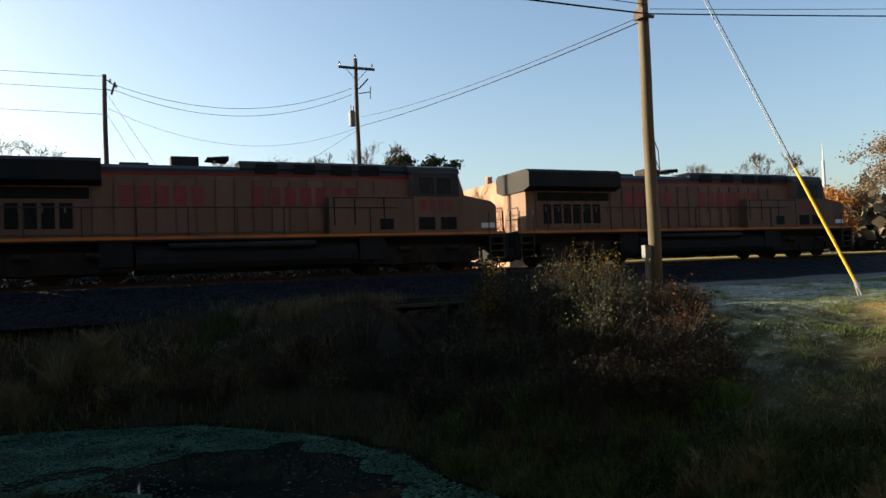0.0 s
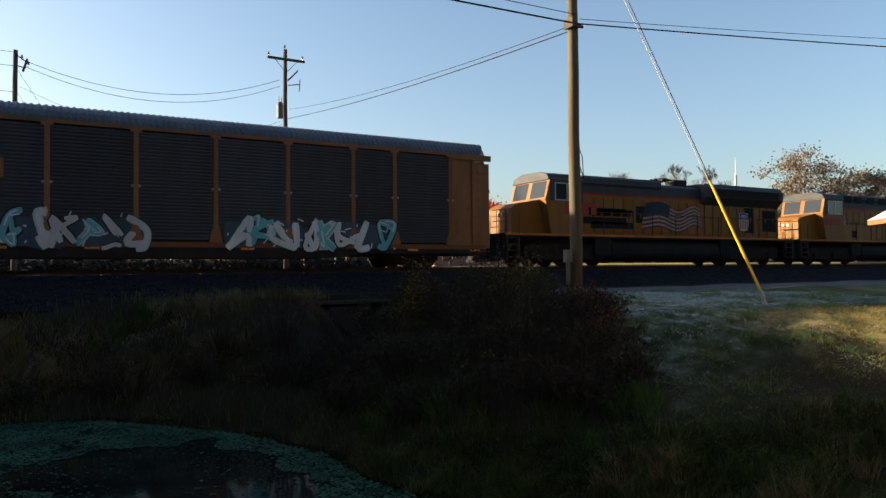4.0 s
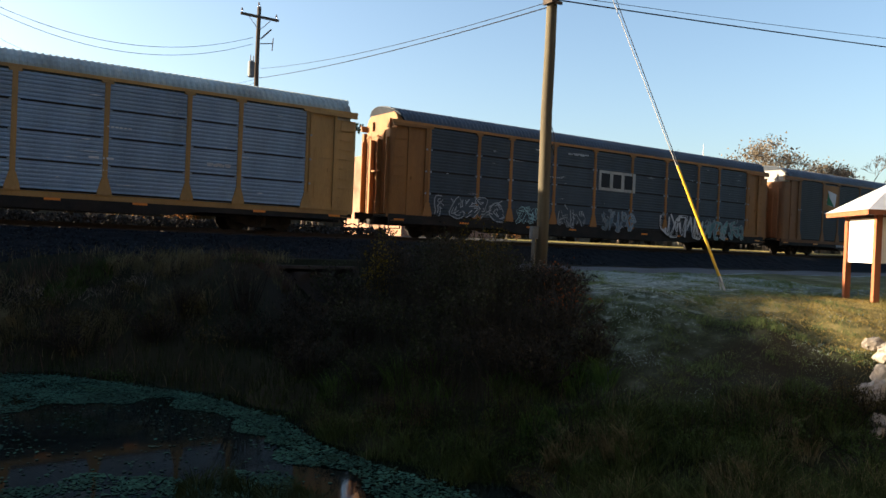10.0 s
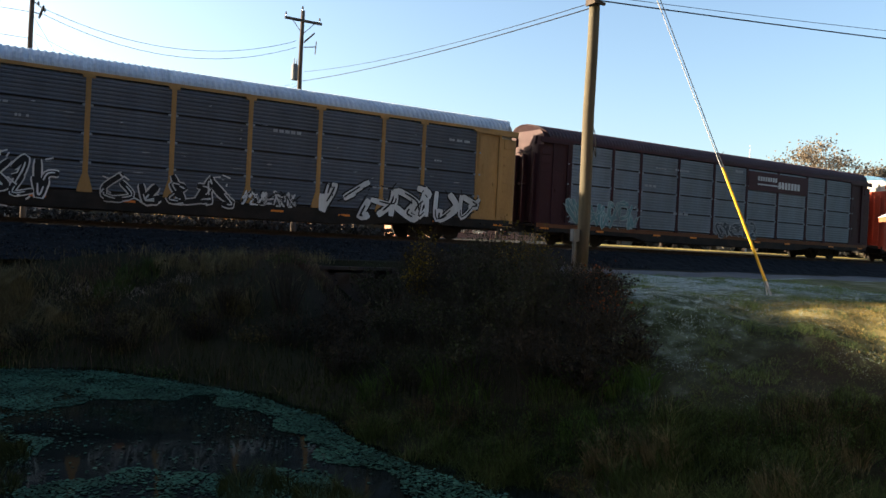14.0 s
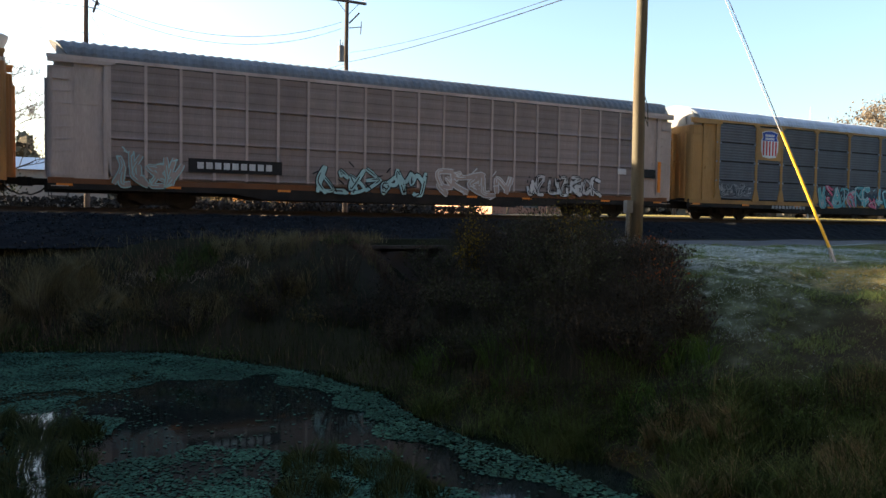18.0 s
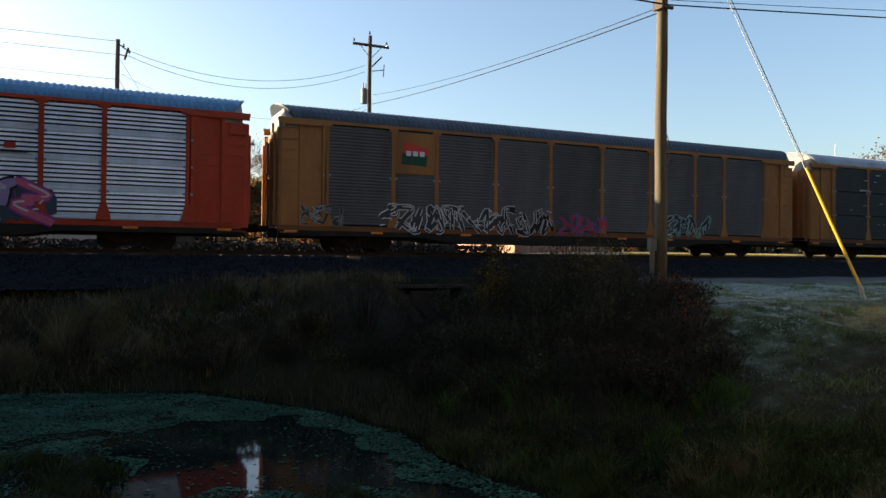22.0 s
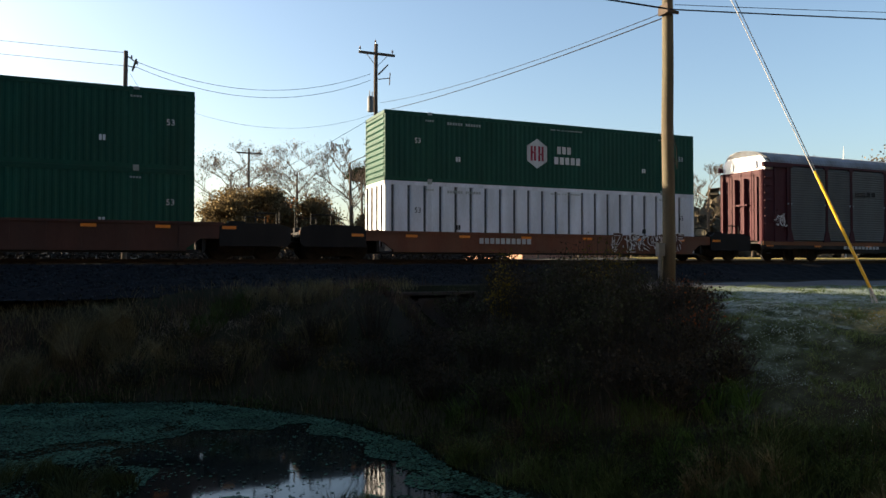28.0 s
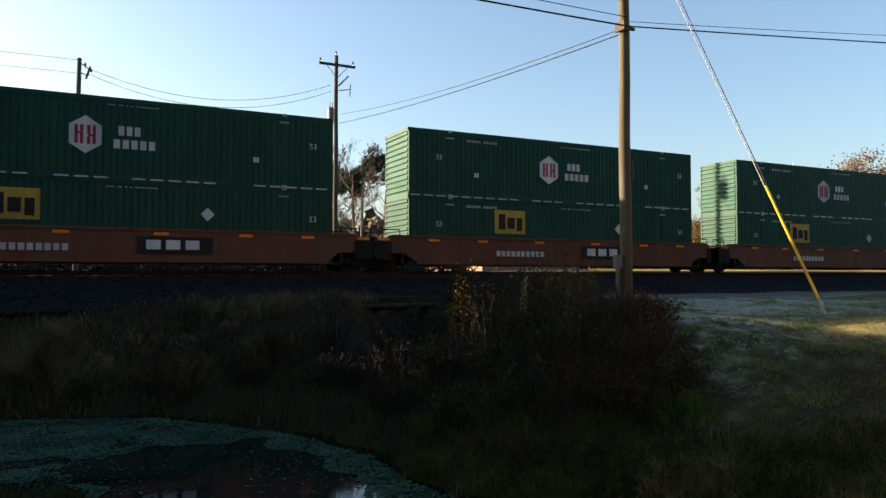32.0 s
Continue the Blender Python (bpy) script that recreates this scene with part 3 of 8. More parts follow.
def leaf_mesh(name, pts, size, r, squash=0.6):
    """Small bent rhombs turned every way."""
    n = len(pts)
    d = r.normal(size=(n, 3))
    d /= np.linalg.norm(d, axis=1)[:, None]
    e = r.normal(size=(n, 3))
    e -= (e * d).sum(1)[:, None] * d
    e /= np.linalg.norm(e, axis=1)[:, None]
    sz = size * r.uniform(0.6, 1.4, n)[:, None]
    v = np.stack([pts - d * sz, pts + e * sz * squash, pts + d * sz, pts - e * sz * squash], 1).reshape(-1, 3)
    f = (np.arange(n)[:, None] * 4 + np.array([[0, 1, 2, 3]])).tolist()
    return raw_mesh(name, v.tolist(), f)


OLIVE = material("olive_grass", (0.046, 0.066, 0.022), 0.8, 0, 0.3, 2, 20, per_island=0.6, sheer=0.3)
SEDGE = material("dark_sedge_blades", (0.026, 0.036, 0.014), 0.8, 0, 0.3, 2, 20, per_island=0.6, sheer=0.25)
LUSH = material("lush_green_blades", (0.045, 0.085, 0.018), 0.8, 0, 0.3, 2, 20, per_island=0.6, sheer=0.3)
STRAW = material("straw_grass", (0.125, 0.108, 0.058), 0.85, 0, 0.3, 2, 20, per_island=0.5, sheer=0.2)
RUSTY = material("russet_weeds", (0.082, 0.055, 0.042), 0.85, 0, 0.3, 2, 20, per_island=0.5, sheer=0.2)
FROST = material("frosted_grass", (0.50, 0.58, 0.57), 0.8, 0, 0.3, 2, 20, per_island=0.45, sheer=0.3)
LAWN = material("lawn_grass", (0.115, 0.150, 0.058), 0.8, 0, 0.3, 2, 20, per_island=0.5, sheer=0.5)
# dry blades, with the sun's gold put into their colour
SUN_DRY_LAWN = material("dry_lawn_grass", (0.33, 0.245, 0.085), 0.8, 0, 0.3, 2, 20, per_island=0.5, sheer=0.5)
# BRUSH, LEAF_BROWN and LEAF_DARK carry the thicket's self-shadow in their low colour
BRUSH = material("shade_dark_brushwood", (0.032, 0.030, 0.026), 0.9, 0, 0.3, 4, 30)
LEAF_YELLOW = material("yellow_leaves", (0.105, 0.078, 0.012), 0.7, 0, 0.2, 2, 20, per_island=0.45, sheer=0.35)
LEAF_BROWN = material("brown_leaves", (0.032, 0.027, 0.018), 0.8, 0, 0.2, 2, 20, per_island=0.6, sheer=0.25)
LEAF_RUSSET = material("russet_leaves", (0.16, 0.052, 0.018), 0.8, 0, 0.2, 2, 20, per_island=0.5, sheer=0.3)
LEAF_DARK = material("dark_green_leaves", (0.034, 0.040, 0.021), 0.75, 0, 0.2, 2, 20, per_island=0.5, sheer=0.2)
LEAF_TAN = material("tan_leaves", (0.165, 0.135, 0.10), 0.8, 0, 0.2, 2, 20, per_island=0.45, sheer=0.4)
LEAF_RED = material("red_leaves", (0.36, 0.05, 0.03), 0.75, 0, 0.2, 2, 20, per_island=0.45, sheer=0.35)
LEAF_ORANGE = material("orange_leaves", (0.30, 0.145, 0.05), 0.75, 0, 0.2, 2, 20, per_island=0.45, sheer=0.35)
NEEDLES = material("pine_needles", (0.025, 0.04, 0.018), 0.75, 0, 0.2, 2, 20, per_island=0.5, sheer=0.1)
BARK = material("grey_bark", (0.12, 0.095, 0.075), 0.9, 0, 0.3, 3, 30, 0.4, stretch=(2, 2, 0.4))
DUCKWEED = material("duckweed", (0.024, 0.066, 0.047), 0.9, 0, 0.55, 0.9, 30, per_island=0.6)


def scatter(n, x0, x1, y0, y1, seed, keep=None, clump=0.0):
    """Random feet on the ground within a stretch; keep(x, y) tells how likely each one stays."""
    r = np.random.RandomState(seed)
    x, y = r.uniform(x0, x1, n), r.uniform(y0, y1, n)
    if clump:
        c_ = r.randint(0, max(1, n // 60), n)
        cx, cy = r.uniform(x0, x1, n), r.uniform(y0, y1, n)
        x, y = cx[c_] + r.normal(0, clump, n), cy[c_] + r.normal(0, clump, n)
    ok = pond_distance(x, y) > 0.05
    if keep is not None:
        ok &= r.uniform(size=n) < keep(x, y)
    x, y = x[ok], y[ok]
    return np.stack([x, y, ground_height(x, y) - 0.02], 1)


def cloudy(x, y, f=1.0, seed=0, octaves=4):
    """Lattice noise in several octaves, about 0 to 1. Works on arrays."""
    x, y = np.asarray(x, float) * f, np.asarray(y, float) * f
    table = np.random.RandomState(900 + seed).uniform(0, 1, (256, 256))
    total, weight, amp = 0.0, 0.0, 1.0
    for _ in range(octaves):
        i, j = np.floor(x).astype(int), np.floor(y).astype(int)
        u, v = smooth(x - i), smooth(y - j)
        a, b, c, d = (table[(j + e) % 256, (i + g) % 256] for e, g in ((0, 0), (0, 1), (1, 0), (1, 1)))
        total = total + amp * ((a * (1 - u) + b * u) * (1 - v) + (c * (1 - u) + d * u) * v)
        weight += amp
        amp *= 0.6
        x, y = x * 2.03 + 17.3, y * 2.03 + 5.1
    return total / weight


def patchy(x, y, f=0.8, s=0.0):
    return 0.5 + 0.5 * np.sin(x * f + 1.7 * np.sin(y * f * 0.8 + s)) * np.sin(y * f * 1.3 + s + 1.1 * np.sin(x * f * 0.6))


def spread(n, lo, hi, seed):
    return np.random.RandomState(seed).uniform(lo, hi, n)


# bleached grass on the bare strip of the far bank
p = scatter(9000, 0.4, 6.0, 21.2, 23.6, 33, lambda x, y: np.exp(-((y - 22.4 - 0.35 * np.sin(x * 1.4)) / 0.28) ** 2) * (0.3 + 0.7 * patchy(x, y, 2.2)))
blades("flattened_grass", "pale flattened dead grass along the railway bank", p + [0, 0, 0.02], spread(len(p), 0.05, 0.16, 35), spread(len(p), 0.008, 0.02, 36), material("bleached_grass", (0.22, 0.18, 0.145), 0.85, 0, 0.3, 2, 20, per_island=0.5, sheer=0.2), 37, 1.6)
# right bank in front: tall tangled grass, thicker and higher in clumps
def clumps(x, y):
    return np.clip(smooth((cloudy(x, y, 1.5, 7, 3) - 0.30) / 0.42), 0.03, 1)


def crest(x):
    """Where the rank grass of the near bank stands highest."""
    return np.interp(x, (4.6, 6.0, 7.0, 8.0, 10.2, 13.0), (13.6, 12.6, 10.2, 8.3, 6.6, 5.2))


def rank(x, y):
    """One along the belt of rank grass, less behind it."""
    return 0.35 + 0.65 * smooth((crest(x) + 0.6 - y) / 0.7)


p = scatter(200000, 3.5, 17.5, 1.5, 15.5, 21, lambda x, y: np.clip(1 - (x - np.where(y > 8.2, 0.9 * y, np.minimum(0.9 * y + (8.2 - y) * 3.0, 12.2))) / 1.2, 0.0, 1) * clumps(x, y) ** 1.3 * rank(x, y))
blades("bank_grass", "tall tangled olive grass on the ditch bank", p, (0.05 + 0.42 * clumps(p[:, 0], p[:, 1]) ** 1.5) * rank(p[:, 0], p[:, 1]) * spread(len(p), 0.5, 1.2, 1), spread(len(p), 0.008, 0.02, 2), OLIVE, 3, 0.75)
p = scatter(60000, 4.5, 16, 1.5, 11.5, 22, lambda x, y: np.clip(1 - (x - np.where(y > 8.2, 0.9 * y, np.minimum(0.9 * y + (8.2 - y) * 3.0, 12.2))) / 1.2, 0.0, 1) * smooth((cloudy(x, y, 0.8, 11, 3) - 0.42) / 0.2) * clumps(x, y) * rank(x, y))
blades("dry_bank_grass", "dry brown grass mixed into the ditch bank", p, (0.08 + 0.44 * clumps(p[:, 0], p[:, 1]) ** 1.5) * spread(len(p), 0.5, 1.2, 4), spread(len(p), 0.006, 0.016, 5), STRAW, 6, 0.85)
# fine dry stalks standing all through the thicket, coloured dark for its inner shade
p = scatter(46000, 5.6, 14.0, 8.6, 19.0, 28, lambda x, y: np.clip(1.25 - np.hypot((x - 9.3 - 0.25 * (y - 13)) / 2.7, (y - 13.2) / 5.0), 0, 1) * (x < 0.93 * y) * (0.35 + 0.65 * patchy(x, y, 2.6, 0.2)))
blades("thicket_stalks", "dense dead stalks coloured dark for the shade within the thicket", p, spread(len(p), 0.35, 1.35, 29) * np.clip(0.35 + 0.3 * (0.93 * p[:, 1] - p[:, 0]), 0.35, 1), spread(len(p), 0.004, 0.010, 30), BRUSH, 31, 0.22, "weeds")
p = scatter(9000, 8.6, 14.2, 9.4, 15.2, 29, lambda x, y: np.clip(1 - np.abs(x - 0.90 * y) / 0.8, 0, 1) * patchy(x, y, 2.1, 1.2))
blades("russet_stalks", "thin russet weed stalks at the lawn's edge", p, spread(len(p), 0.2, 0.65, 32), spread(len(p), 0.004, 0.010, 33), RUSTY, 34, 0.3, "weeds")
# lawn by the road
p = scatter(300000, 7.5, 27, 5.5, 19.2, 23, lambda x, y: smooth((x - 0.85 * y) / 1.5) * (1 - 0.6 * smooth((x - 12.8) / 3)) * (0.25 + 0.75 * smooth((cloudy(x, y, 1.3, 4) - 0.40) / 0.2)))
blades("lawn_grass", "short mown lawn grass", p, spread(len(p), 0.03, 0.085, 7) * (0.6 + 1.5 * smooth((cloudy(p[:, 0], p[:, 1], 1.6, 5) - 0.5) / 0.2)), spread(len(p), 0.006, 0.014, 8), LAWN, 9, 0.8)
p = scatter(300000, 8.4, 27, 6.0, 18.5, 24, lambda x, y: smooth((x - 0.9 * y) / 2.0) * (0.35 + 0.65 * smooth((y - 8.0) / 3.5)) * (1 - 0.8 * smooth((x - 13.5) / 3)) * smooth((19 - y) / 3) * (0.03 + 0.97 * smooth((cloudy(x, y, 1.1, 3, 5) - 0.46) / 0.11)))
blades("frosted_grass", "short lawn grass whitened by frost", p, spread(len(p), 0.02, 0.045, 10), spread(len(p), 0.004, 0.009, 11), FROST, 12, 1.0)
# golden blades over the lawn patch that is painted sunlit
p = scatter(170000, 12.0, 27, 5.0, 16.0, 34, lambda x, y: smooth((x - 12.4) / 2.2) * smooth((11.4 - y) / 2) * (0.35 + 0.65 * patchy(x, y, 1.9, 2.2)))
blades("dry_lawn_grass", "short dry lawn grass coloured golden as if sunlit", p, spread(len(p), 0.03, 0.085, 41), spread(len(p), 0.006, 0.014, 42), SUN_DRY_LAWN, 43, 0.8)
# far bank: brown tufts and russet weeds
p = scatter(34000, -14, 9.5, 15.0, 25.0, 25, lambda x, y: (0.06 + 0.94 * smooth((y - 19.6) / 1.6)) * smooth((cloudy(x, y, 0.7, 15) - 0.3) / 0.3))
blades("dead_bank_grass", "dead brown grass on the railway bank", p, spread(len(p), 0.10, 0.42, 13), spread(len(p), 0.012, 0.026, 14), STRAW, 15, 0.6)
p = scatter(16000, -4, 10, 15.5, 24.0, 26, lambda x, y: (0.15 + 0.85 * smooth((y - 19.6) / 1.6)) * smooth((cloudy(x, y, 0.9, 16) - 0.35) / 0.3))
blades("russet_weeds", "dead russet weeds on the railway bank", p, spread(len(p), 0.2, 0.7, 16), spread(len(p), 0.008, 0.018, 17), RUSTY, 18)
p = scatter(45000, -14, 7.5, 12.0, 22.0, 27, lambda x, y: 0.9 * np.exp(-pond_distance(x, y) / 2.0))
blades("sedge", "dark green sedge along the water", p, spread(len(p), 0.15, 0.5, 19), spread(len(p), 0.010, 0.02, 20), SEDGE, 21)


def tussock(x, y, radius, height, n, mat, label, seed, foot=None):
    r = np.random.RandomState(seed)
    a, d = r.uniform(0, 2 * np.pi, n), radius * np.sqrt(r.uniform(0, 1, n))
    px, py = x + d * np.cos(a), y + d * np.sin(a)
    pz = ground_height(px, py) - 0.03 if foot is None else np.full(n, foot)
    hh = height * (1 - 0.5 * (d / radius) ** 2) * r.uniform(0.5, 1.1, n)
    t = thing("grass_tussock", label, "grass", "grass tussocks")
    blades("grass_tuft", "", np.stack([px, py, pz], 1), hh, r.uniform(0.008, 0.02, n), mat, seed, 0.45, parent=t)
    return t


for k, (x, y, r_, h, n, m_, lb, ft) in enumerate((
        (-0.7, 22.8, 1.1, 1.1, 2200, STRAW, "straw-coloured grass mound on the railway bank", None),
        (0.5, 21.6, 0.9, 0.7, 1200, STRAW, "straw-coloured grass mound on the railway bank", None),
        (-2.6, 21.8, 0.9, 0.9, 1000, STRAW, "straw-coloured grass mound on the railway bank", None),
        (8.4, 22.2, 0.9, 0.55, 700, RUSTY, "russet tuft beside the culvert", None),
        (2.9, 9.7, 0.55, 0.42, 700, SEDGE, "dark sedge tussock standing in the pond", POND_Z - 0.05),
        (3.6, 9.0, 0.45, 0.4, 500, SEDGE, "dark sedge tussock standing in the pond", POND_Z - 0.05),
        (-0.6, 11.0, 0.75, 0.5, 900, SEDGE, "dark sedge tussock standing in the pond", POND_Z - 0.05),
        (-1.4, 9.8, 0.8, 0.5, 900, SEDGE, "dark sedge tussock standing in the pond", POND_Z - 0.05),
        (-0.4, 12.4, 0.7, 0.45, 900, SEDGE, "dark sedge tussock standing in the pond", POND_Z - 0.05),
        (-1.4, 13.4, 0.8, 0.4, 900, SEDGE, "dark sedge tussock standing in the pond", POND_Z - 0.05),
        (-0.5, 9.6, 0.6, 0.45, 800, SEDGE, "dark sedge tussock standing in the pond", POND_Z - 0.05),
        (2.5, 8.7, 0.5, 0.4, 600, SEDGE, "dark sedge tussock standing in the pond", POND_Z - 0.05),
        (3.6, 8.2, 0.5, 0.4, 600, SEDGE, "dark sedge tussock standing in the pond", POND_Z - 0.05),
        (7.3, 12.0, 0.7, 0.8, 900, LUSH, "bright green reedy tuft below the bushes", None),
        (6.9, 10.9, 0.6, 0.6, 700, LUSH, "bright green reedy tuft below the bushes", None),
        (8.0, 9.9, 0.5, 0.55, 500, LUSH, "bright green reedy tuft below the bushes", None),
        (8.9, 9.0, 0.5, 0.5, 500, LUSH, "bright green reedy tuft below the bushes", None),
        (6.4, 13.3, 0.5, 0.6, 500, LUSH, "bright green reedy tuft below the bushes", None),
        (7.6, 8.6, 0.45, 0.5, 450, LUSH, "bright green reedy tuft below the bushes", None),
        (11.0, 6.35, 0.4, 0.5, 300, OLIVE, "tuft of broad green weeds beside pale rocks", None))):
    tussock(x, y, r_, h, n, m_, lb, 100 + k, ft)
# clumps that stand up from the near bank and the far bank
rr_ = random.Random(17)
for k in range(52):
    y = rr_.uniform(4.4, 9.6)
    x = 4.9 + 0.05 * (9 - y) + rr_.uniform(0.3, 1.0) * 0.8 * y if k % 2 else rr_.uniform(6.2, 10.5)
    if pond_distance(x, y) < 0.25 or x > min(11.8, 0.9 * y + (8.2 - min(y, 8.2)) * 3.0):
        continue
    dry = rr_.random() < 0.35
    tussock(x, y, rr_.uniform(0.22, 0.5), rr_.uniform(0.28, 0.6), 420, STRAW if dry else OLIVE, "dry straw tuft on the ditch bank" if dry else "rank green tuft on the ditch bank", 140 + k)
for k in range(22):
    x, y = rr_.uniform(-9, 6.0), rr_.uniform(19.6, 23.4)
    if pond_distance(x, y) < 0.2:
        continue
    dry = rr_.random() < 0.55
    tussock(x, y, rr_.uniform(0.4, 0.9), rr_.uniform(0.4, 0.85), 600, STRAW if dry else OLIVE, "dry straw tuft on the railway bank" if dry else "dull green tuft on the railway bank", 200 + k)


def bush(x, y, height, radius, leaf, n_leaf, label, seed, stems=26, size=0.032, reach=0.25):
    """Upright shrub: thin forking stems from one foot, leaves gathered on them."""
    r = np.random.RandomState(seed)
    rnd_ = random.Random(seed)
    z = float(ground_height(x, y)) - 0.05
    t = thing("shrub", label, "shrub", "ditch shrubs", at=pose(x, y, z))
    s, spots = Shape(), []
    for i in range(stems):
        a, d = rnd_.uniform(0, 2 * math.pi), radius * math.sqrt(rnd_.random())
        h = height * rnd_.uniform(0.55, 1.0) * (1 - 0.35 * (d / radius) ** 2)
        b0 = Vector((d * 0.35 * math.cos(a), d * 0.35 * math.sin(a), 0))
        b1 = Vector((d * 0.7 * math.cos(a) + rnd_.uniform(-0.08, 0.08), d * 0.7 * math.sin(a) + rnd_.uniform(-0.08, 0.08), h * 0.55))
        b2 = Vector((d * math.cos(a) + rnd_.uniform(-0.12, 0.12), d * math.sin(a) + rnd_.uniform(-0.12, 0.12), h))
        s.rope([b0, b1, b2], 0.01, 4, 0, [0.014, 0.009, 0.003])
        spots += [b1.lerp(b2, q) for q in (0.2, 0.5, 0.8, 1.0)]
        for _ in range(4):
            q = b0.lerp(b1, rnd_.uniform(0.4, 1)) if rnd_.random() < 0.4 else b1.lerp(b2, rnd_.random())
            e = q + Vector((rnd_.uniform(-1, 1), rnd_.uniform(-1, 1), rnd_.uniform(0.1, 1))) * reach * rnd_.uniform(0.5, 1.2)
            s.tube(q, e, 0.006, 0.002, 3, 0, False)
            spots += [e, q.lerp(e, 0.6)]
    part("brushwood", s, BRUSH, t, kind="stuff")
    if n_leaf:
        sp = np.array([tuple(q) for q in spots])
        pts = sp[r.randint(0, len(sp), n_leaf)] + r.normal(0, 0.07, (n_leaf, 3))
        part("foliage", leaf_mesh("foliage", pts, size, r), leaf, t, kind="stuff")
    return t


# dark leaf colours here stand in for the shade inside dense bushes
for k, (x, y, h, r_, leaf, n, lb, st) in enumerate((
        (8.4, 15.5, 2.35, 0.42, LEAF_YELLOW, 900, "slender shrub with yellow autumn leaves on the bank", 22),
        (8.75, 15.0, 1.7, 0.5, LEAF_BROWN, 500, "thin brown shrub with few leaves", 26),
        (9.7, 14.6, 1.9, 0.7, LEAF_BROWN, 600, "tall dry weeds with russet stems", 40),
        (10.25, 14.4, 2.0, 0.55, LEAF_YELLOW, 520, "leafy shrub turning yellow beside the pole", 24),
        (10.9, 14.5, 1.75, 0.55, LEAF_YELLOW, 620, "leafy shrub turning yellow beside the pole", 26),
        (11.2, 14.5, 1.2, 0.45, LEAF_BROWN, 350, "low brown shrub near the pole", 22),
        (12.5, 14.0, 0.55, 0.5, LEAF_RUSSET, 160, "low tangle of russet twigs at the lawn edge", 34),
        (11.8, 12.9, 0.65, 0.7, LEAF_RUSSET, 160, "russet bush at the lawn edge", 40),
        (10.9, 12.0, 0.9, 0.85, LEAF_BROWN, 800, "russet bush at the lawn edge", 44),
        (10.2, 10.9, 0.8, 0.75, LEAF_RUSSET, 160, "russet bush above the ditch", 40),
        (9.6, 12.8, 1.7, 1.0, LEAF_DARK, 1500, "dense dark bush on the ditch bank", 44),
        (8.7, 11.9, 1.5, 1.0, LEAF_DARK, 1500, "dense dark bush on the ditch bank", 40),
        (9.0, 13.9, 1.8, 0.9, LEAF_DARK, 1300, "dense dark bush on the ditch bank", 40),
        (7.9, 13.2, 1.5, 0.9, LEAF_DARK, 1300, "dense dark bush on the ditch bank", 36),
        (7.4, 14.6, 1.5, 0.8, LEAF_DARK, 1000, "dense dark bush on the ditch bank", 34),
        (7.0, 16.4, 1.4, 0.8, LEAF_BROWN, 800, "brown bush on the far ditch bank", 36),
        (9.3, 10.5, 0.95, 0.75, LEAF_BROWN, 600, "low brown bush above the ditch", 30),
        (6.3, 19.0, 2.3, 0.7, LEAF_BROWN, 60, "bare upright twigs in a clump", 34),
        (4.9, 19.9, 1.5, 0.7, LEAF_BROWN, 120, "bare upright twigs in a clump", 30),
        (3.4, 21.0, 1.6, 0.5, LEAF_BROWN, 60, "bare upright sapling on the railway bank", 14),
        (7.4, 18.3, 1.5, 0.7, LEAF_BROWN, 300, "brown bush by the culvert stream", 30),
        (5.9, 17.6, 1.1, 0.8, LEAF_BROWN, 500, "brown bush by the water", 30),
        (11.4, 16.6, 0.9, 0.6, LEAF_BROWN, 350, "low brown weeds below the pole", 30),
        (13.6, 16.0, 0.7, 0.4, LEAF_TAN, 200, "pale seed-headed weeds at the pole foot", 20),
        (12.9, 17.6, 0.8, 0.7, LEAF_BROWN, 300, "low brown weeds below the pole", 30),
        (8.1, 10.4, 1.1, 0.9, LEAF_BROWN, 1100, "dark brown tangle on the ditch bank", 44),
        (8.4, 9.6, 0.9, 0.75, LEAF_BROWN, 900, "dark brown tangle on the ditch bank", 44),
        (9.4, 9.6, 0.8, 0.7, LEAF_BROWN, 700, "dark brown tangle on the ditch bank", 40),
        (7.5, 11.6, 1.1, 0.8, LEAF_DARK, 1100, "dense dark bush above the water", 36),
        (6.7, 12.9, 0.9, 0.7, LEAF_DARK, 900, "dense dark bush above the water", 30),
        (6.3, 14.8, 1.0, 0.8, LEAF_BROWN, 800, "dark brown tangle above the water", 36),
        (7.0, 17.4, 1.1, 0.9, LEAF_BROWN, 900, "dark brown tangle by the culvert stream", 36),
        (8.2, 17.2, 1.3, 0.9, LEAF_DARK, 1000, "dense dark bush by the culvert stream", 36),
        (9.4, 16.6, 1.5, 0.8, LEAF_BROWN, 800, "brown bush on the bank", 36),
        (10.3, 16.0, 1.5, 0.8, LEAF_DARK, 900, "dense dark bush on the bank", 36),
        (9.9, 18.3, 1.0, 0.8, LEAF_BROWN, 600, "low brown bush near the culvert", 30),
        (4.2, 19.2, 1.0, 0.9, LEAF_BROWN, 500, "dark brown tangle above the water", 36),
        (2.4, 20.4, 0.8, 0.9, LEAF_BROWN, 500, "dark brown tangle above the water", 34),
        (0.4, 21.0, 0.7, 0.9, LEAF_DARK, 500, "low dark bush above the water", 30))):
    bush(x, y, h, r_, leaf, int(n * 0.9), lb, 300 + k, int(st * 1.5))

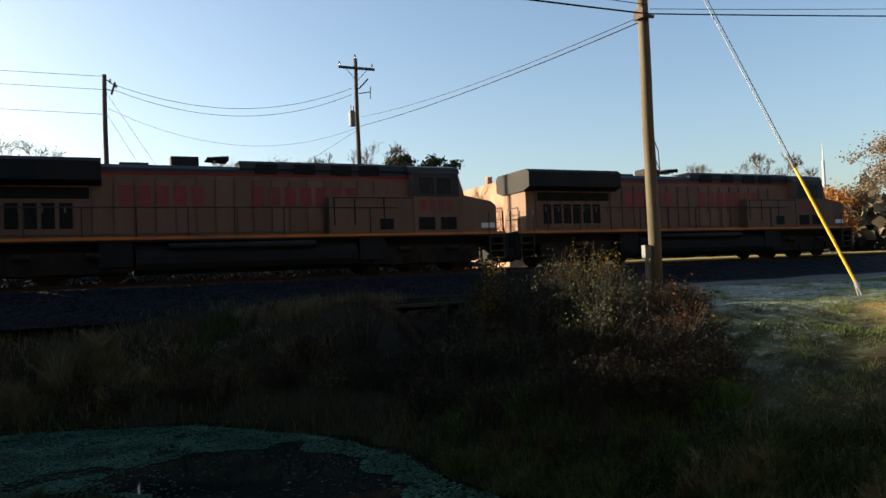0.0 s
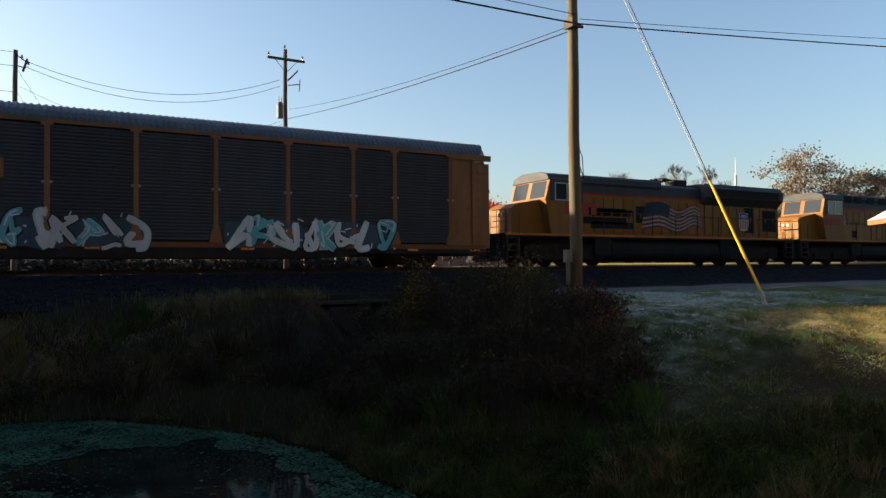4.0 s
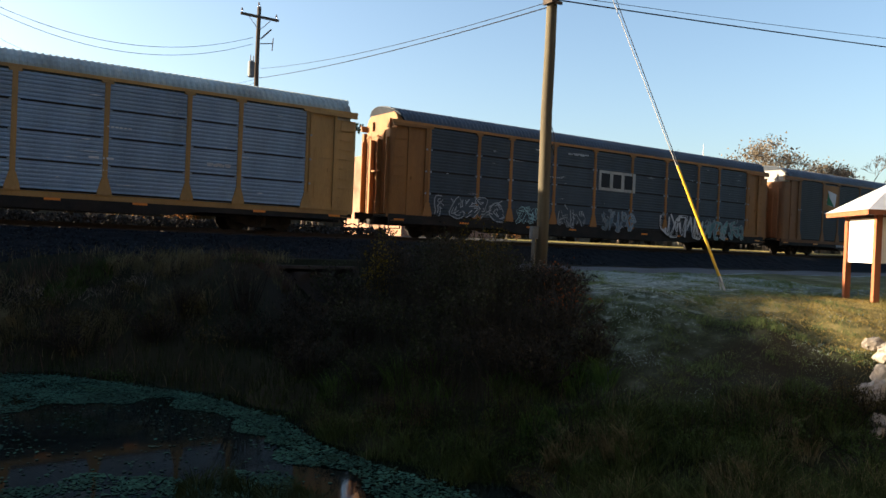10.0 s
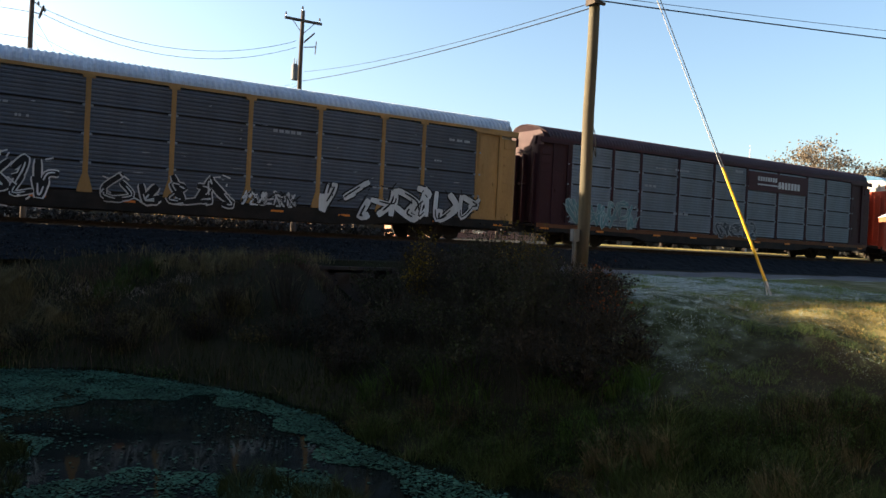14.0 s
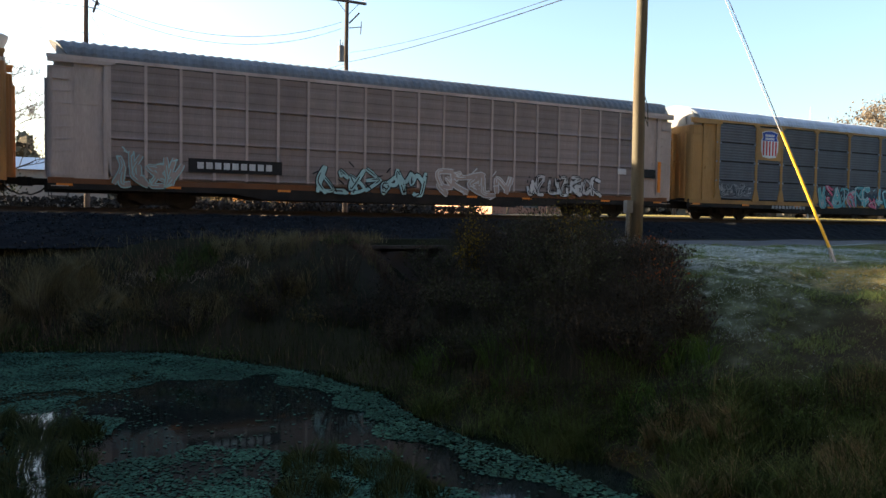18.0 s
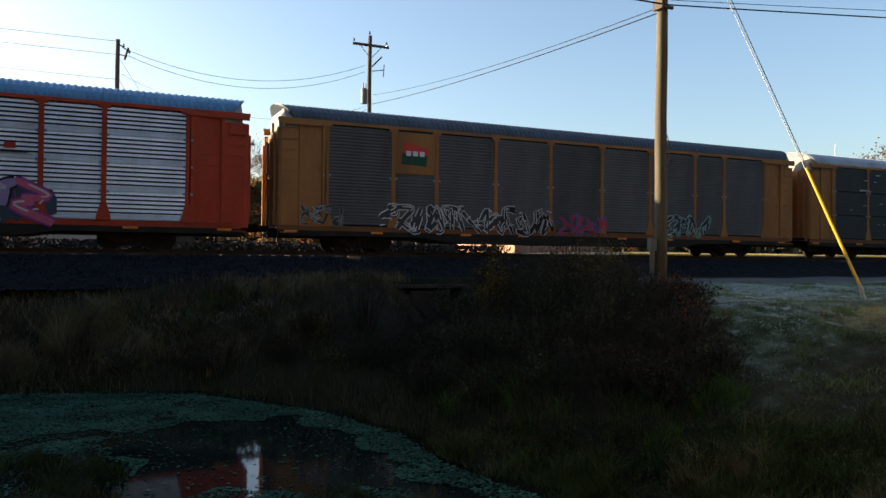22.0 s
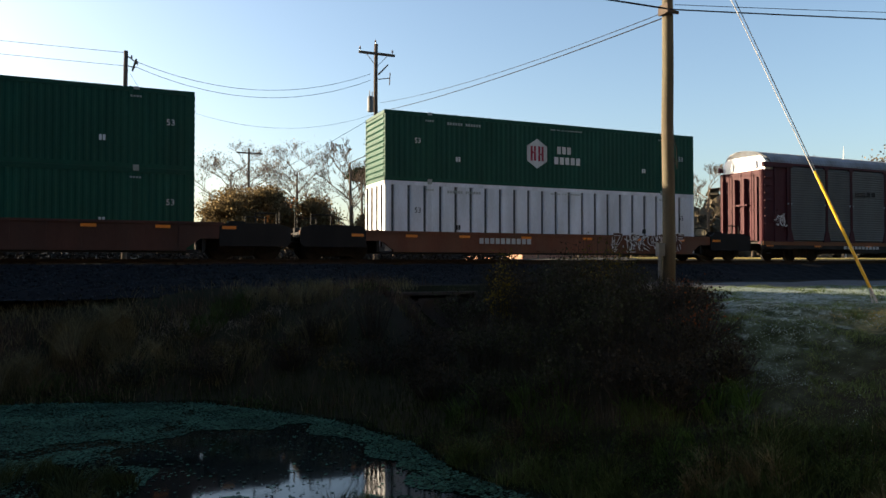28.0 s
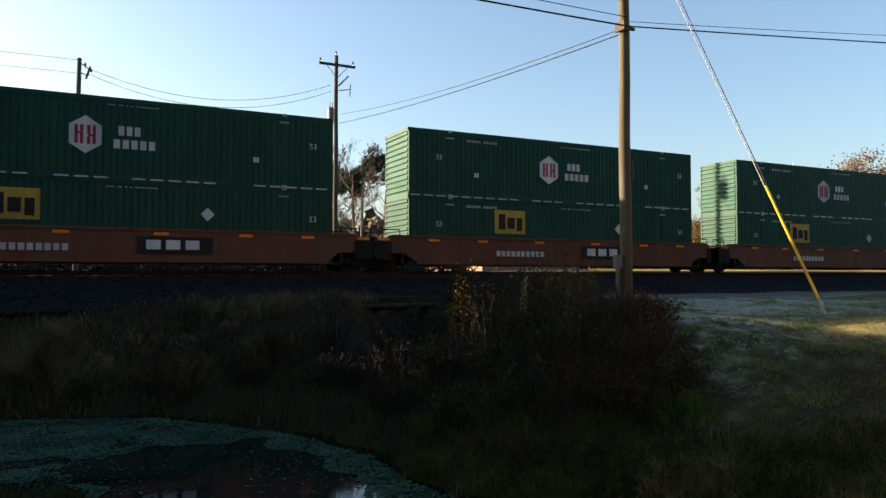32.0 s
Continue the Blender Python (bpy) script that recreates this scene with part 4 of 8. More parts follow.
def weed_clump(x, y, radius, height, n, leaf, label, seed, size=0.022):
    """A low rounded clump of leafy weeds: short stems and small leaves over a dark heart."""
    r = np.random.RandomState(seed)
    z = float(ground_height(x, y)) - 0.04
    t = thing("weed_clump", label, "weeds", "ditch weeds", at=pose(x, y, z))
    s = Shape()
    lobes = r.uniform(-0.55, 0.55, (5, 2)) * radius
    for k in range(26):
        a, d = r.uniform(0, 6.28), radius * math.sqrt(r.uniform())
        s.rope([(d * 0.5 * math.cos(a), d * 0.5 * math.sin(a), 0), (d * 0.8 * math.cos(a), d * 0.8 * math.sin(a), height * 0.5), (d * math.cos(a), d * math.sin(a), height * r.uniform(0.6, 1.2))], 0.004, 3, 0, [0.005, 0.004, 0.002])
    part("undergrowth", s, BRUSH, t, kind="stuff")
    pick = lobes[r.randint(0, 5, n)]
    v = r.normal(size=(n, 3))
    v /= np.linalg.norm(v, axis=1)[:, None]
    v *= r.uniform(0.35, 1.0, n)[:, None] ** 0.5 * np.array([radius * 0.6, radius * 0.6, height])
    v[:, 2] = np.abs(v[:, 2]) * (0.75 + 0.35 * np.sin(pick[:, 0] * 9 + seed))
    v[:, :2] += pick
    part("foliage", leaf_mesh("foliage", v, size, r, 0.45), leaf, t, kind="stuff")
    return t


WEED_GREEN = material("weed_green_leaves", (0.036, 0.060, 0.018), 0.75, 0, 0.25, 2, 20, per_island=0.6, sheer=0.25)
WEED_DRY = material("weed_dry_leaves", (0.070, 0.058, 0.026), 0.8, 0, 0.25, 2, 20, per_island=0.6, sheer=0.25)
rr_ = random.Random(91)
for k in range(120):
    if k < 84:
        x = rr_.uniform(4.9, 12.0)
        y = float(crest(x)) + rr_.triangular(-2.0, 0.35, -0.1)
    else:
        y = rr_.uniform(6.2, 10.6)
        x = rr_.uniform(5.4, 0.9 * y + 0.6)
    if pond_distance(x, y) < 0.2:
        continue
    dry = cloudy(x, y, 0.7, 9) > 0.54
    weed_clump(x, y, rr_.uniform(0.25, 0.55), rr_.uniform(0.24, 0.5) if k < 84 else rr_.uniform(0.1, 0.2), 620, WEED_DRY if dry else WEED_GREEN,
               "low brown dying weeds on the ditch bank" if dry else "low leafy green weeds on the ditch bank", 700 + k)
for k in range(34):
    x, y = rr_.uniform(-6, 7.5), rr_.uniform(18.0, 22.8)
    if pond_distance(x, y) < 0.2:
        continue
    weed_clump(x, y, rr_.uniform(0.4, 0.8), rr_.uniform(0.25, 0.55), 420, WEED_DRY if k % 3 else WEED_GREEN, "low leafy weeds on the railway bank", 820 + k, 0.035)

# duckweed floating in rafts along the edges
r = np.random.RandomState(77)
x, y = r.uniform(-11, 7.5, 420000), r.uniform(5.5, 21, 420000)
d = -pond_distance(x, y)
OPEN = ((0.0, 14.9), (0.5, 15.5), (1.9, 15.7), (3.6, 15.6), (4.2, 14.3), (4.45, 12.2), (4.75, 10.9), (4.95, 9.5), (5.2, 8.0), (5.6, 6.0), (4.2, 7.6), (4.0, 9.5), (3.4, 10.3), (2.5, 10.6), (1.35, 11.0), (0.0, 11.1), (0.4, 12.8))
free = np.zeros(len(x), bool)
wx, wy = x + 0.2 * np.sin(y * 2.3) + 0.1 * np.sin(y * 6.1), y + 0.2 * np.sin(x * 2.9) + 0.1 * np.sin(x * 7.3)
for i in range(len(OPEN)):
    (ax, ay), (bx_, by_) = OPEN[i], OPEN[(i + 1) % len(OPEN)]
    free ^= ((ay > wy) != (by_ > wy)) & (wx < (bx_ - ax) * (wy - ay) / (by_ - ay if by_ != ay else 1e-9) + ax)
strip = (np.abs(wy - 15.25 + 0.05 * wx) < 0.32) & (wx < 0.3) & (wx > -2.6)
murk = (wx < 0.15 + 0.2 * np.sin(wy * 1.7)) & (wy < 14.0)
belt = (d < 0.8 + 0.25 * np.sin(y * 3.1)) & (x > 1.5)
chance = np.where(belt, 1.0, np.where(free, 0.03, np.where(murk, 0.14, np.where(strip, 0.15, 1.0)))) * np.clip(0.10 + 0.6 * belt + 1.25 * smooth((cloudy(x, y * 0.8, 0.9, 13) - 0.28) / 0.3), 0, 1)
ok = (d > 0.02) & (r.uniform(size=len(x)) < chance * (0.45 + 0.55 * patchy(x * 3, y * 4, 1.0, 2)))
x, y = x[ok], y[ok]
n = len(x)
rad = r.uniform(0.012, 0.036, n)
a0 = r.uniform(0, 6.28, n)
ang = a0[:, None] + np.arange(5)[None] * 2 * np.pi / 5
rr = rad[:, None] * r.uniform(0.7, 1.2, (n, 5))
lift = POND_Z + 0.004 + r.uniform(0, 0.012, n)
v = np.stack([x[:, None] + rr * np.cos(ang), y[:, None] + rr * np.sin(ang), np.repeat(lift[:, None], 5, 1) + r.uniform(-0.003, 0.006, (n, 5))], -1).reshape(-1, 3)
f = (np.arange(n)[:, None] * 5 + np.arange(5)[None]).tolist()
rim = (pond_distance(x, y) > -0.9) & (r.uniform(size=n) < 0.16)
v = v.reshape(n, 5, 3)
mid_ = v[rim].mean(1, keepdims=True)
v[rim] = mid_ + (v[rim] - mid_) * r.uniform(1.0, 1.6, (int(rim.sum()), 1, 1))
v[rim, :, 2] += r.uniform(0.0, 0.05, (int(rim.sum()), 1)) + r.uniform(-0.012, 0.012, (int(rim.sum()), 5))
v[rim, :, 2] = np.maximum(v[rim, :, 2], POND_Z + 0.003)
v = v.reshape(-1, 3)
duckweed = thing("duckweed", "pale green duckweed floating in rafts on the pond", "water plants", me=raw_mesh("duckweed", v.tolist(), f), mats=DUCKWEED, kind="stuff")

# ---- pale rocks by the lawn ----
ROCK = material("pale_limestone", (0.34, 0.30, 0.26), 0.85, 0, 0.25, 3, 25, 0.6, dirt=(0.2, 0.16, 0.12), dirt_amount=0.5, per_object=0.2)


def rock_mesh(seed):
    b = bmesh.new()
    bmesh.ops.create_icosphere(b, subdivisions=3, radius=1.0)
    for q in b.verts:
        w_ = q.co * 1.3 + Vector((seed * 7.1, 0, 0))
        q.co *= 0.8 + 0.5 * abs(noise.noise(w_)) + 0.22 * noise.noise(w_ * 2.7) + 0.08 * noise.noise(w_ * 7)
    me = bpy.data.meshes.new("rock")
    b.to_mesh(me)
    b.free()
    me.materials.append(None)
    return me


ROCKS = [rock_mesh(k) for k in range(7)]
rr_ = random.Random(8)
for k in range(80):
    u, w_ = rr_.uniform(0, 1), rr_.uniform(0, 1)
    x = 10.8 + u * 3.3
    y = 0.5 * x - 0.05 - w_ * 1.6
    sc = rr_.uniform(0.09, 0.26)
    z = float(ground_height(x, y))
    ob = thing("rock", "pale angular limestone rock in a heap on the bank", "rock", "rock heap", me=ROCKS[k % 7], mats=ROCK)
    ob.matrix_basis = pose(x, y, z + sc * 0.35, rr_.uniform(0, 360), rr_.uniform(0, 360), rr_.uniform(0, 360)) @ Matrix.Diagonal((sc * 1.2, sc, sc * 0.8, 1))

# ---- notice kiosk ----
KWOOD = material("red_brown_stained_wood", (0.30, 0.10, 0.045), 0.65, 0, 0.25, 2, 30, 0.2, stretch=(4, 4, 0.4))
KROOF = material("pale_metal_roof", (0.55, 0.56, 0.58), 0.4, 0.3, 0.1, 3, 30)
BOARD = material("white_board", (0.72, 0.71, 0.68), 0.5, 0, 0.06, 2, 20)
kx, ky, kz, kt = 19.5, 9.2, float(ground_height(19.5, 9.2)), math.degrees(math.atan2(1.28, 1.03))
kiosk = thing("notice_kiosk", "red-brown wooden notice kiosk with a pale pyramid roof", "kiosk", at=pose(kx, ky, 0, 0, 0, kt))
for a in (-1, 1):
    for b in (-1, 1):
        part("post", Shape().box(a * 0.78 - 0.07, a * 0.78 + 0.07, b * 0.78 - 0.07, b * 0.78 + 0.07, kz - 0.3, 1.0), KWOOD, kiosk)
s = Shape()
e, zt = 1.22, 1.02
c_ = [(-e, -e), (e, -e), (e, e), (-e, e)]
for i in range(4):
    (ax, ay), (bx_, by_) = c_[i], c_[(i + 1) % 4]
    s.face([(ax, ay, zt), (bx_, by_, zt), (0, 0, 1.86)])
s.face([(x, y, zt) for x, y in reversed(c_)])
part("roof", s, KROOF, kiosk)
for i in range(4):
    part("fascia", Shape().box(-1.2, 1.2, -1.2, -1.14, 0.90, 1.02), KWOOD, kiosk, at=pose(0, 0, 0, 0, 0, 90 * i))
    bd = part("board", Shape().box(-0.69, 0.69, -0.80, -0.76, -0.25, 0.86), BOARD, kiosk, "white notice board with faint print", at=pose(0, 0, 0, 0, 0, 90 * i))
    part("print", Shape().box(-0.45, 0.45, -0.804, -0.80, 0.62, 0.67).box(-0.1, 0.25, -0.804, -0.80, 0.1, 0.3).box(-0.2, 0.1, -0.804, -0.80, -0.08, 0.02), paint(0.35, 0.36, 0.38), bd)


# ---- trees ----
def tree(x, y, height, spread_, leaf, n_leaf, label, seed, size=0.16, trunk=0.2, levels=4, crown=0.3, flat=1.0, name="tree", ball=0.5):
    """Tapered trunk, forking limbs down to twigs, and leaves in clumps at their ends."""
    rnd_ = random.Random(seed)
    r = np.random.RandomState(seed)
    z = float(ground_height(x, y)) - 0.1
    t = thing(name, label, "tree", "trees", at=pose(x, y, z))
    s, ends = Shape(), []

    def limb(p, d, ln, rad, lev):
        mid = p + d * ln * 0.5 + Vector((rnd_.uniform(-1, 1), rnd_.uniform(-1, 1), rnd_.uniform(-0.3, 0.6))) * ln * 0.08
        end = p + d * ln + Vector((rnd_.uniform(-1, 1), rnd_.uniform(-1, 1), rnd_.uniform(-0.2, 0.4))) * ln * 0.12
        s.rope([p, mid, end], rad, 6 if lev > 2 else 4 if lev > 1 else 3, 0, [max(q_, 0.012) for q_ in (rad, rad * 0.8, rad * 0.55)])
        if lev <= 1:
            ends.append(end)
        if lev == 0:
            return
        for i in range(rnd_.randint(3, 4)):
            q = mid.lerp(end, rnd_.uniform(0.0, 1.0))
            a = rnd_.uniform(0, 2 * math.pi)
            side = Vector((math.cos(a) * spread_, math.sin(a) * spread_, rnd_.uniform(0.0, 0.5) * flat))
            limb(q, (d * 0.75 + side).normalized(), ln * rnd_.uniform(0.5, 0.72), rad * 0.5, lev - 1)

    top = Vector((rnd_.uniform(-0.3, 0.3), rnd_.uniform(-0.3, 0.3), height * 0.72))
    s.rope([(0, 0, -0.2), top * 0.33 + Vector((0.1, 0, 0)), top * 0.66, top], trunk, 8, 0, [trunk * 1.2, trunk, trunk * 0.75, trunk * 0.4])
    k = 9
    for i in range(k):
        u = crown + (1 - crown) * i / (k - 1)
        a = i * 2.4 + rnd_.uniform(-0.4, 0.4)
        d = Vector((math.cos(a), math.sin(a), rnd_.uniform(0.35, 0.9) * flat)).normalized()
        limb(top * u, d, height * (0.30 - 0.10 * u) * rnd_.uniform(0.8, 1.1) * (0.6 + spread_ * 0.5), trunk * 0.42 * (1.1 - 0.5 * u), levels - 1)
    part("trunk", s, BARK, t, "grey trunk and forking limbs")
    if n_leaf:
        e_ = np.array([tuple(q) for q in ends])
        pts = e_[r.randint(0, len(e_), n_leaf)] + r.normal(0, ball, (n_leaf, 3)) * np.array([1, 1, 0.7])
        part("crown", leaf_mesh("crown", pts, size, r, 0.75), leaf, t, kind="stuff")
    return t


LEAF_OLIVE = material("olive_brown_leaves", (0.125, 0.092, 0.046), 0.8, 0, 0.2, 2, 20, per_island=0.5, sheer=0.5)
LOWBROWN = "low brown brushy tree at the foot of taller trees"
BARE = "bare grey tree with fine twigs beyond the railway"
for k, (x, y, h, sp, leaf, n, lb, sz, lv, cr) in enumerate((
        (10.4, 79, 13.0, 0.8, LEAF_TAN, 420, "tall tree with sparse tan leaves beyond the railway", 0.13, 5, 0.35),
        (13.6, 83, 12.0, 0.7, LEAF_TAN, 420, "tall tree with sparse tan leaves beyond the railway", 0.13, 5, 0.3),
        (17.2, 78, 13.6, 0.8, LEAF_TAN, 420, "tall tree with sparse tan leaves beyond the railway", 0.13, 5, 0.35),
        (20.3, 68, 13.4, 0.5, LEAF_TAN, 0, BARE, 0.2, 4, 0.25),
        (27, 86, 13.5, 0.6, LEAF_TAN, 0, BARE, 0.2, 4, 0.3),
        (30.7, 84.6, 16.8, 0.6, LEAF_TAN, 0, BARE, 0.2, 4, 0.3),
        (36, 88, 15.0, 0.6, LEAF_TAN, 0, BARE, 0.2, 4, 0.3),
        (9.0, 69, 6.8, 0.9, LEAF_OLIVE, 4200, LOWBROWN, 0.22, 3, 0.15),
        (12.2, 70, 7.3, 0.9, LEAF_OLIVE, 4200, LOWBROWN, 0.22, 3, 0.15),
        (17.0, 70, 6.5, 0.9, LEAF_OLIVE, 4200, LOWBROWN, 0.22, 3, 0.15),
        (21.2, 66, 4.6, 0.9, LEAF_OLIVE, 2200, LOWBROWN, 0.22, 3, 0.15),
        (57, 54, 5.2, 0.9, LEAF_OLIVE, 2200, LOWBROWN, 0.22, 3, 0.15),
        (14.8, 72, 6.0, 0.8, LEAF_ORANGE, 2600, "low orange-leaved tree below taller trees", 0.2, 3, 0.2),
        (19.0, 74, 5.0, 0.8, LEAF_ORANGE, 2000, "low orange-leaved tree below taller trees", 0.2, 3, 0.2),
        (23.5, 72, 4.6, 0.8, LEAF_ORANGE, 1600, "low russet tree beyond the railway", 0.2, 3, 0.2),
        (39.3, 57.8, 6.6, 0.6, LEAF_RED, 4200, "small tree in bright red autumn leaf", 0.16, 3, 0.25),
        (35.2, 58.5, 4.4, 0.8, LEAF_BROWN, 1800, "brown shrubby tree beside a brick building", 0.18, 3, 0.15),
        (43.0, 57.0, 5.0, 0.8, LEAF_BROWN, 1800, "brown shrubby tree beyond the railway", 0.18, 3, 0.15),
        (47, 60, 4.6, 0.8, LEAF_ORANGE, 1700, "brown shrubby tree beyond the railway", 0.18, 3, 0.15),
        (55, 58, 10.5, 0.6, LEAF_TAN, 0, BARE, 0.2, 4, 0.3),
        (60, 55, 11.2, 0.6, LEAF_TAN, 0, BARE, 0.2, 4, 0.3),
        (62.5, 52.5, 10.8, 0.6, LEAF_TAN, 0, BARE, 0.2, 4, 0.3),
        (52, 62, 6.0, 0.8, LEAF_BROWN, 1700, "russet tree beyond the railway", 0.2, 3, 0.2),
        (66.5, 43.5, 11.2, 1.0, LEAF_TAN, 2600, "broad rounded tree with tan leaves beyond the railway", 0.22, 4, 0.3),
        (73, 42, 9.4, 0.9, LEAF_TAN, 2600, "broad tree with thin tan leaves beyond the railway", 0.22, 4, 0.3),
        (72, 36, 10.5, 0.7, LEAF_TAN, 0, BARE, 0.2, 4, 0.3),
        (62, 48, 6.5, 0.9, LEAF_ORANGE, 2400, "orange-leaved tree beyond the railway", 0.2, 3, 0.2),
        (78, 40, 7.0, 0.9, LEAF_ORANGE, 2400, "orange-leaved tree beyond the railway", 0.2, 3, 0.2),
        (-6.6, 70, 13.2, 0.8, LEAF_TAN, 420, "tall tree with sparse tan leaves beyond the railway", 0.13, 5, 0.3),
        (-11.5, 72, 13.5, 0.8, LEAF_TAN, 420, "tall tree with sparse tan leaves beyond the railway", 0.13, 5, 0.3),
        (-7.5, 64, 6.0, 0.8, LEAF_DARK, 2600, "low dark evergreen tree beyond the railway", 0.2, 3, 0.15))):
    tree(x, y, h, sp, leaf, int(n * 2.6), lb, 500 + k, sz * 0.5, 0.06 + h * 0.011, lv + (n == 0), cr)
for k, (x, y, h) in enumerate(((38.2, 102.6, 19.3), (42.8, 100.3, 20.2), (34.6, 104, 17.0))):
    tree(x, y, h * 1.05, 0.2, NEEDLES, 4200, "tall pine with a flat dark crown", 600 + k, 0.2, 0.28, 3, 0.82, 0.5, "pine_tree", 0.4)
# tall evergreens added out of view on the sun's side, to shade the pond
for k, (x, y, h) in enumerate(((-50.7, 55.8, 24), (-54.9, 52.6, 25), (-57.2, 57.5, 26), (-61, 55, 25), (-66, 50, 24), (-72, 54, 23), (-78, 49, 23), (-85, 52, 22), (-92, 48, 22))):
    tree(x - 0.08 * (y - 10), y, h, 0.45, NEEDLES, 4200, "tall dense evergreen added out of view to cast shade", 620 + k, 0.8, 0.35, 3, 0.12, 0.4, "pine_tree", 0.9)
# two more unseen evergreens, added to widen that shade
tree(-60.1, 58.6, 23, 0.45, NEEDLES, 4200, "tall dense evergreen added out of view to cast shade", 620, 0.8, 0.35, 3, 0.12, 0.4, "pine_tree", 0.9)
tree(-65.0, 62.6, 24, 0.45, NEEDLES, 4200, "tall dense evergreen added out of view to cast shade", 622, 0.8, 0.35, 3, 0.12, 0.4, "pine_tree", 0.9)


# far woods, one soft belt
r = np.random.RandomState(31)
n = 30000
az = r.uniform(-82, 40, n)
dist = r.uniform(120, 170, n)
top_h = 7.0 + 2.5 * np.sin(az * 0.55) + 1.8 * np.sin(az * 1.7 + 1) + 1.2 * np.sin(az * 4.1)
zz = r.uniform(0, 1, n) ** 0.8 * top_h * (dist / 130)
pts = np.stack([-np.sin(np.radians(az)) * dist, np.cos(np.radians(az)) * dist, zz], 1)
WOODS = material("far_woods", (0.085, 0.072, 0.05), 0.9, 0, 0.3, 0.1, 3, per_island=0.5)
thing("far_woods", "distant belt of bare and brown woods", "woods", me=leaf_mesh("far_woods", pts, 1.0, r, 0.8), mats=WOODS, kind="stuff")

# a low hedgerow along the far side of the yard
r = np.random.RandomState(63)
n = 15000
hx = r.uniform(-45, 33, n)
hz = r.uniform(0, 1, n) ** 0.8 * (0.75 + 0.45 * cloudy(hx, hx * 0, 0.4, 21)) - 0.1
LEAF_DULL = material("dull_hedge_leaves", (0.036, 0.031, 0.027), 0.9, 0, 0.3, 0.5, 8, per_island=0.5)
thing("hedgerow", "low dull brown hedgerow beyond the yard", "hedge", me=leaf_mesh("hedgerow", np.stack([hx, 60 + r.normal(0, 0.5, n), hz], 1), 0.13, r, 0.8), mats=LEAF_DULL, kind="stuff")

# ---- buildings ----
GLASS_PANE = material("window_glass", (0.05, 0.055, 0.06), 0.06, 0, 0.1, 2, 10, spec=0.8)
BRICK = material("tan_brick", (0.36, 0.21, 0.145), 0.85, 0, 0.18, 1.2, 18, 0.2, dirt=(0.2, 0.12, 0.09), dirt_amount=0.4)
TRIM = material("stone_trim", (0.30, 0.25, 0.21), 0.8, 0, 0.15)
bz = 0.2
house = thing("brick_building", "two-storey tan brick shop building with a stepped parapet", "building", at=pose(43.6, 70, bz, 0, 0, 0))
part("wall", Shape().box(-3.6, -3.25, 0, 14, 0, 9.7), BRICK, house)
part("wall", Shape().box(3.25, 3.6, 0, 14, 0, 9.7), BRICK, house)
part("wall", Shape().box(-3.25, 3.25, 13.7, 14, 0, 9.4), BRICK, house)
s = Shape()
for a, b, c_, d in ((-3.6, 3.6, 0, 0.9), (-3.6, 3.6, 3.4, 5.2), (-3.6, 3.6, 7.2, 9.3), (-3.6, -2.5, 0.9, 3.4), (2.5, 3.6, 0.9, 3.4), (-0.4, 0.4, 0.9, 3.4)):
    s.box(a, b, -0.35, 0, c_, d)
for a, b in ((-3.6, -2.6), (-1.4, -0.6), (0.6, 1.4), (2.6, 3.6)):
    s.box(a, b, -0.35, 0, 5.2, 7.2)
s.slab([(-3.7, 9.3), (3.7, 9.3), (3.7, 9.75), (2.0, 9.95), (1.6, 10.35), (-1.6, 10.35), (-2.0, 9.95), (-3.7, 9.75)], -0.37, 0.0)
part("front_wall", s, BRICK, house)
part("cornice", Shape().box(-3.7, 3.7, -0.55, -0.36, 8.5, 8.75).box(-3.7, 3.7, -0.45, -0.36, 7.5, 7.6), TRIM, house)
for x in (-2.0, 0.0, 2.0):
    w_ = part("window", Shape().box(x - 0.6, x + 0.6, -0.2, -0.16, 5.2, 7.2), GLASS_PANE, house)
    part("window_frame", Shape().box(x - 0.6, x + 0.6, -0.24, -0.2, 6.15, 6.25).box(x - 0.6, x - 0.5, -0.24, -0.2, 5.2, 7.2).box(x + 0.5, x + 0.6, -0.24, -0.2, 5.2, 7.2), TRIM, w_)
for x in (-1.45, 1.45):
    part("shop_window", Shape().box(x - 1.05, x + 1.05, -0.2, -0.16, 0.9, 3.4), GLASS_PANE, house)
part("roof", Shape().box(-3.25, 3.25, 0, 13.7, 9.0, 9.15), ROAD, house)
part("chimney", Shape().box(-3.5, -2.9, 4, 4.6, 9.7, 10.6), BRICK, house)
low = thing("brick_annex", "low brick shop beside the taller building", "building", at=pose(50.5, 70.5, bz))
part("wall", Shape().box(-3.2, 3.2, 0, 12, 0, 5.4), BRICK, low)
part("cornice", Shape().box(-3.3, 3.3, -0.12, 12.1, 5.4, 5.6), TRIM, low)
for x in (-1.6, 1.6):
    part("window", Shape().box(x - 1.1, x + 1.1, -0.02, 0.02, 1.0, 3.2), GLASS_PANE, low)
shed = thing("metal_shed", "long low shed with a pale metal roof", "building", at=pose(-4.5, 92, -0.08))
part("wall", Shape().box(-7, 7, 0, 6, 0, 4.6), TRIM, shed)
part("roof", Shape().prism([(-0.5, 4.5), (6.5, 4.5), (3.0, 6.0)], -7.4, 7.4), KROOF, shed)
shed2 = thing("metal_shed", "small low shed with a pale metal roof", "building", at=pose(-13, 74, -0.08))
part("wall", Shape().box(-3, 3, 0, 4, 0, 3.2), TRIM, shed2)
part("roof", Shape().prism([(-0.3, 3.1), (4.3, 3.1), (2.0, 4.0)], -3.3, 3.3), KROOF, shed2)
